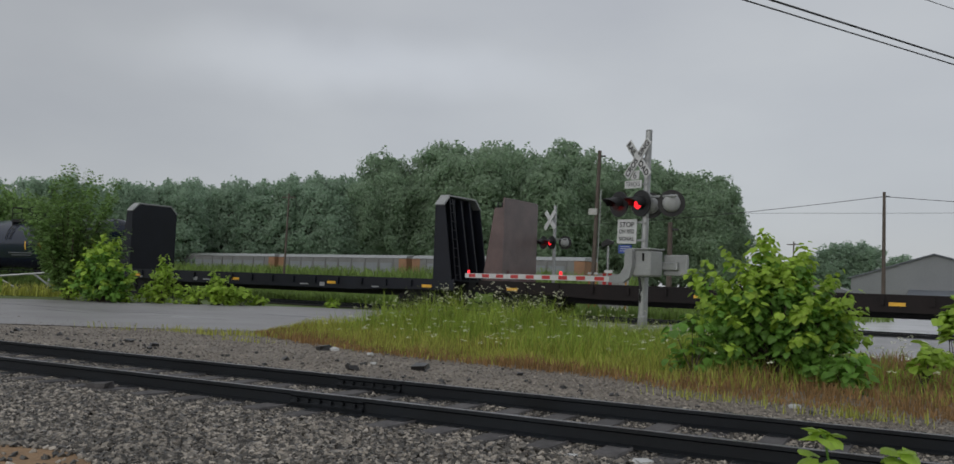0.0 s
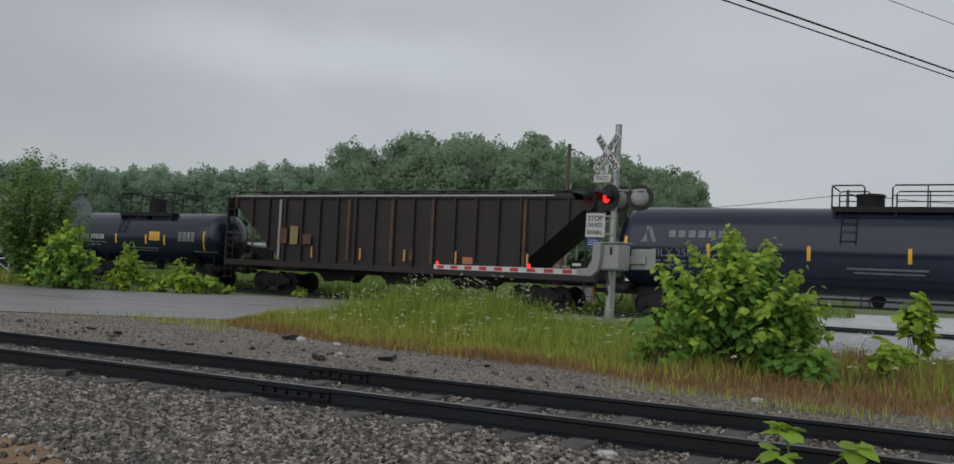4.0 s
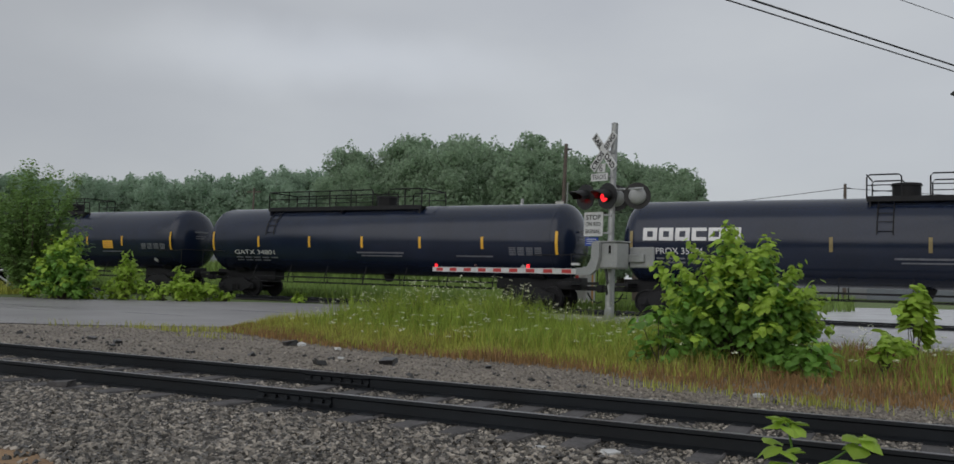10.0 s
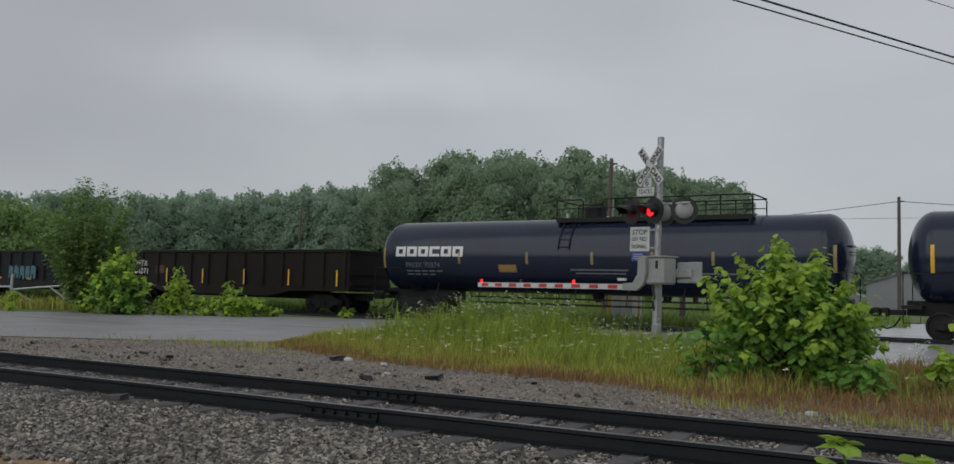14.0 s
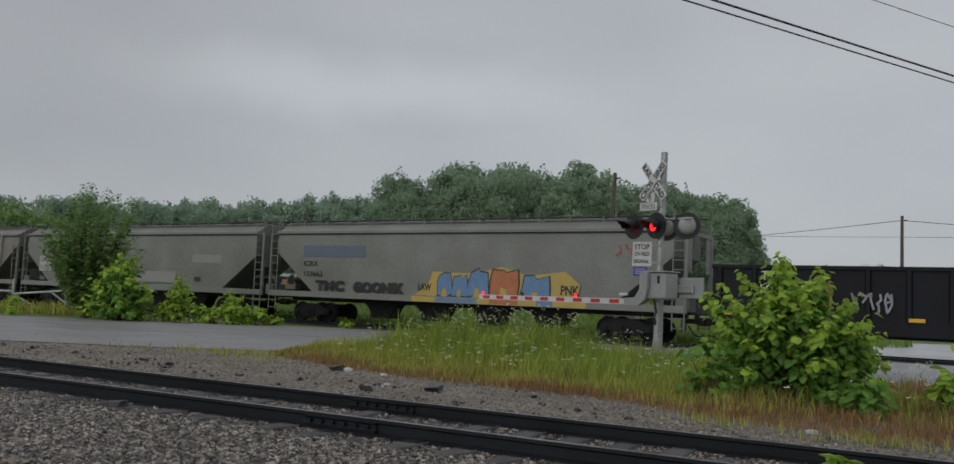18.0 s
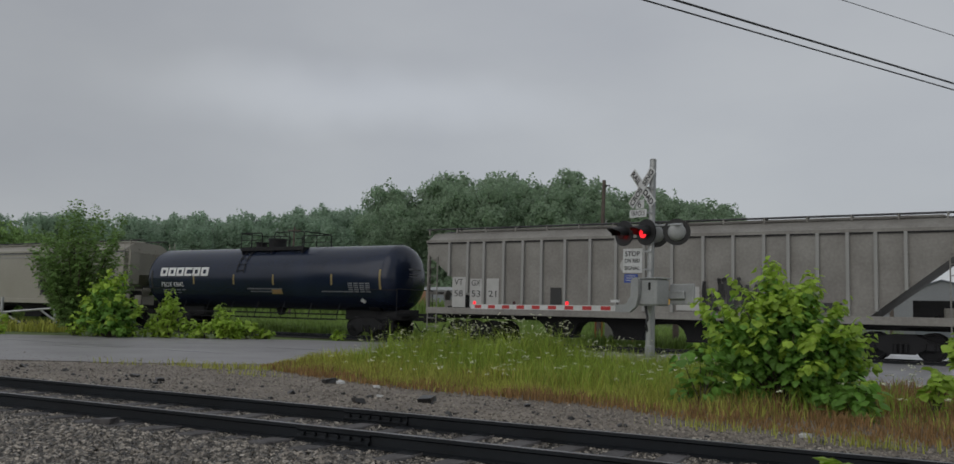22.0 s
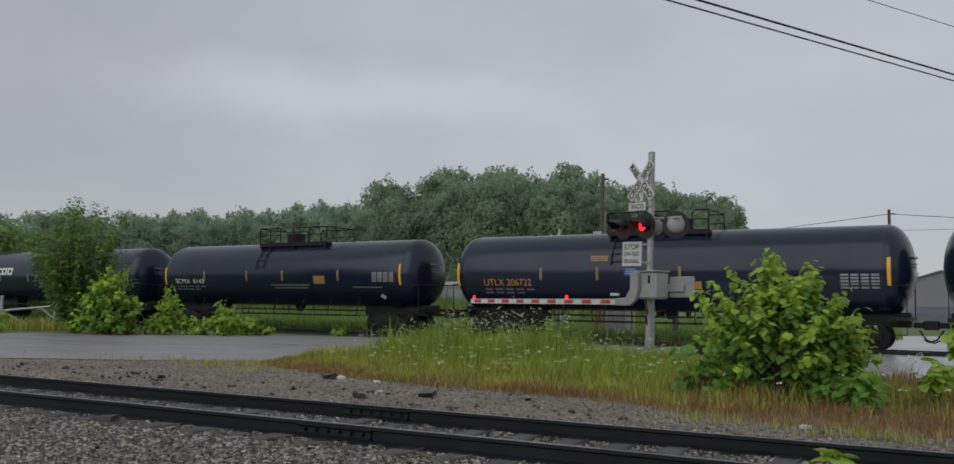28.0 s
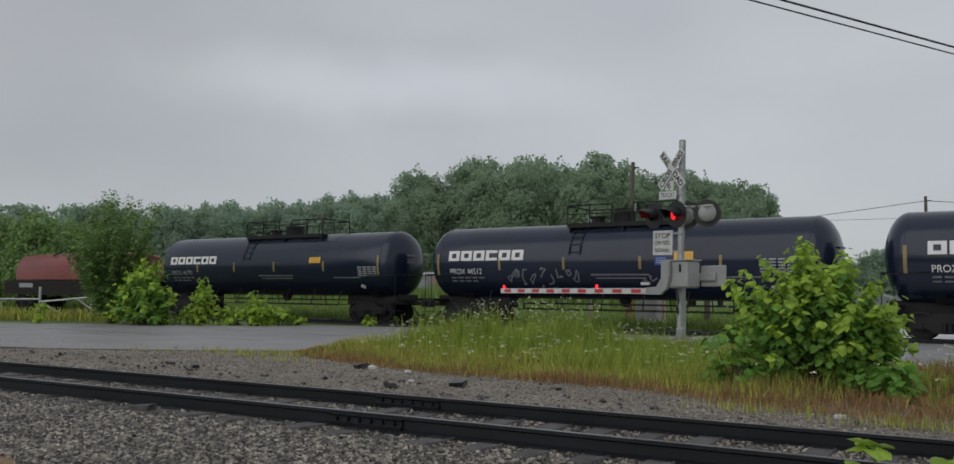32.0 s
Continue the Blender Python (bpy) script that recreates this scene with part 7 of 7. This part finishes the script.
for k in range(26):
    x, y = PUD.uniform(-36, -16), 0
    y = 13.4 + (x + 34) * 0.35 + PUD.uniform(1.5, 8.5)
    a = PUD.uniform(0.4, 0.9)
    L, W = PUD.uniform(1.0, 3.5), PUD.uniform(0.015, 0.045)
    pts = [Vector((x + L * q * math.cos(a) + PUD.uniform(-0.05, 0.05), y + L * q * math.sin(a) + PUD.uniform(-0.06, 0.06), 0)) for q in (0, 0.25, 0.5, 0.75, 1)]
    n = Vector((-math.sin(a), math.cos(a), 0)) * W
    vs = [(p + n).to_tuple() for p in pts] + [(p - n).to_tuple() for p in pts]
    part("tar_crack", raw_mesh("tar_crack", vs, [(i, i + 1, 6 + i, 5 + i) for i in range(4)], M["tar"]), None, road, "dark crack in the asphalt", at=pose(0, 0, 0.009))
for k in range(5):
    cx, cy, r = ((-28, 19.5, 1.6), (-24, 18, 1.1), (-20, 19, 1.4), (-31, 19.0, 1.2), (-19, 23, 1.5))[k]
    pts = [(cx + r * (1 + 0.3 * math.sin(3 * q + k)) * math.cos(q), cy + 0.09 * r * (1 + 0.5 * math.cos(2 * q + k)) * math.sin(q), 0) for q in [6.283 * i / 18 for i in range(18)]]
    # the patch's pale colour stands in for sky reflected in it
    part("wet_patch", raw_mesh("wet_patch", pts, [tuple(range(18))], M["wet"]), None, road, "pale glossy wet patch", at=pose(0, 0, 0.008))
edge = [(-19.9 - 5 * q, 12.75 - 1.7 * q) for q in (0, 0.5, 1, 2, 3)]
pts = [(x, y, 0) for x, y in edge] + [(x + 0.05, y - 0.16, 0) for x, y in reversed(edge)]
part("broken_edge", raw_mesh("broken_edge", pts, [tuple(range(len(pts)))], M["tar"]), None, road, "dark broken asphalt edge", at=pose(0, 0, 0.01))


def lump(rng, r, flat=0.6):
    f = Form()
    v = [(x * r * rng.uniform(0.7, 1.2), y * r * rng.uniform(0.6, 1.1), z * r * flat * rng.uniform(0.7, 1.2)) for x in (-1, 1) for y in (-1, 1) for z in (-1, 1)]
    return f.add(v, [(0, 1, 3, 2), (4, 6, 7, 5), (0, 4, 5, 1), (2, 3, 7, 6), (0, 2, 6, 4), (1, 5, 7, 3)])


RD = random.Random(31)
for x, y, r, m, label in ((-7.02, 11.4, 0.13, "tar", "dark lump of broken asphalt"), (-7.75, 10.65, 0.09, "tar", "dark lump of broken asphalt"), (-10.2, 13.1, 0.12, "tar", "dark flat piece of debris"), (-10.0, 13.15, 0.07, "litter", "pale scrap of litter"),
                    (-8.0, 11.55, 0.05, "litter", "pale scrap of litter"), (-2.05, 6.6, 0.07, "litter", "pale torn scrap on the ballast"), (-8.35, 6.75, 0.12, "tie", "broken piece of tie"), (-2.6, 6.5, 0.045, "litter", "pale scrap on the ballast"),
                    (-1.6, 11.0, 0.06, "litter", "white scrap on the gravel"), (-9.0, 12.9, 0.05, "litter", "pale scrap of litter"), (-12.6, 11.3, 0.08, "tar", "dark lump of broken asphalt"), (-13.6, 11.6, 0.07, "tar", "dark lump of broken asphalt"), (-5.6, 11.9, 0.05, "tar", "dark lump of broken asphalt")):
    ob = new("debris", lump(RD, r, 0.35).mesh("debris", M[m]))
    ob.matrix_basis = pose(x, y, r * 0.3, RD.uniform(-8, 8), RD.uniform(-8, 8), RD.uniform(0, 180))
    tagged(ob, label, "debris", "debris on the gravel")

# ---- ballast stones ----
STONES = [lump(random.Random(100 + k), 0.5, 0.62) for k in range(12)]


def stones(name, label, spots, material, seed):
    rng = random.Random(seed)
    vs, fs = [], []
    base = [np.array(s.v) for s in STONES]
    for x, y, z, r in spots:
        k = rng.randrange(12)
        m = np.array(random_turn(rng, 40).to_3x3())
        off = len(vs)
        vs += (base[k] @ m.T * r + np.array((x, y, z))).tolist()
        fs += [tuple(i + off for i in f) for f in STONES[k].f]
    return tagged(new(name, raw_mesh(name, vs, fs, material)), label, "ballast", kind="stuff")


RS = random.Random(55)
spots, single = [], []
while len(spots) < 78000:
    y = RS.uniform(3.3, 9.9)
    x = RS.uniform(-1.75 * y - 1.2, 0.14 * y + 0.4)
    if abs(y - NEAR) < 0.06 or abs(y - FAR) < 0.06:
        continue
    z = 0.0 if 6.6 < y < 9.3 else 0.012
    if x < -3.4 and y < 4.3 + 0.2 * noise.noise((x * 1.3, y * 1.3, 2.0)) - max(0.0, x + 5.6) * 0.3 and RS.random() < 0.93:
        continue
    if 6.66 < y < 9.2 and RS.random() < (0.75 if y < NEAR else 0.5) and min(abs(x - q) for q in TIES[:58]) < 0.1:
        continue
    r = RS.uniform(0.016, 0.05) * (0.8 if 6.7 < y < 9.2 else 1.0)
    if -3.6 < x < -1.2 and 5.0 < y < 6.3 and len(single) < 300:
        single.append((x, y, z + 0.01, r))
    else:
        spots.append((x, y, z, r))
stones("ballast_stones", "grey crushed ballast stones round the track", spots, M["stone"], 3)
far_spots = []
for _ in range(16000):
    x = RS.uniform(-24, 2.5)
    y = 9.7 + (front_y(max(-13.8, min(13, x))) - 9.6) * RS.random()
    far_spots.append((x, y, -0.008, RS.uniform(0.008, 0.034) * (1.6 if RS.random() < 0.03 else 1)))
stones("gravel_stones", "small pale gravel stones beside the track", far_spots, M["pebble"], 4)
crumbs = []
for _ in range(210):
    x = RS.uniform(-24, -4) if RS.random() < 0.7 else RS.uniform(-24, 1)
    y = 9.75 + abs(RS.gauss(0, 0.9)) + (0.9 if RS.random() < 0.3 else 0)
    if y < front_y(max(-13.8, x)) - 0.2 and not (x < -15 and y > 12.6 + (x + 19.4) * 0.4):
        crumbs.append((x, y, 0.0, RS.uniform(0.02, 0.065) * (1.9 if RS.random() < 0.08 else 1)))
stones("asphalt_crumbs", "dark crumbs of broken asphalt on the gravel", crumbs, M["tar"], 6)
weeds = []
for cx, cy, n in ((-15.4, 14.4, 60), (-14.4, 14.2, 110), (-16.6, 13.7, 40), (-13.6, 14.7, 160), (-12.4, 13.4, 60), (-0.8, 10.6, 120), (1.0, 10.7, 140), (-2.6, 11.0, 100)):
    weeds += [(cx + RS.gauss(0, 0.4), cy + RS.gauss(0, 0.12), 1.0) for _ in range(n)]
blades("sparse_weeds", "sparse dry weeds at the edge of the gravel", weeds, M["grass_mid"], 0.05, 0.2, 0.008, 9)
bed = bpy.data.objects["ballast_bed"]
ONE = [s.mesh("stone", M["stone"]) for s in STONES]
for i, (x, y, z, r) in enumerate(single):
    part("stone", ONE[i % 12], None, bed, at=Matrix.Translation((x, y, z)) @ random_turn(RS, 40) @ Matrix.Scale(r, 4))


def motions():
    # steady speed from the first moment to the last
    way = np.polynomial.Polynomial.fit([2.0 * k for k in range(len(RUN))], RUN, 7)
    times = [0.0, 0.1, 0.2, 0.5, 1.0] + [2.0 * k for k in range(1, 16)] + [31.0, 31.5, 31.8, 31.9, 32.0]
    for i, car in enumerate(CARS):
        x = sum(BODIES[i]) / 2
        walk(car, [(t, pose(*on_line(x + float(way(t) - way(0.0))), MAIN, 0, 0, SKEW)) for t in times])
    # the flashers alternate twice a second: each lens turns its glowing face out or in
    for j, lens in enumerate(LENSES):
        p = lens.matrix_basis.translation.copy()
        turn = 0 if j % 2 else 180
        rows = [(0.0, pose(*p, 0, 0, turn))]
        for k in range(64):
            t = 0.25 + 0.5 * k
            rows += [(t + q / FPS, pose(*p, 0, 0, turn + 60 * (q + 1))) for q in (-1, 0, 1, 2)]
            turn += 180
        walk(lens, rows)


motions()
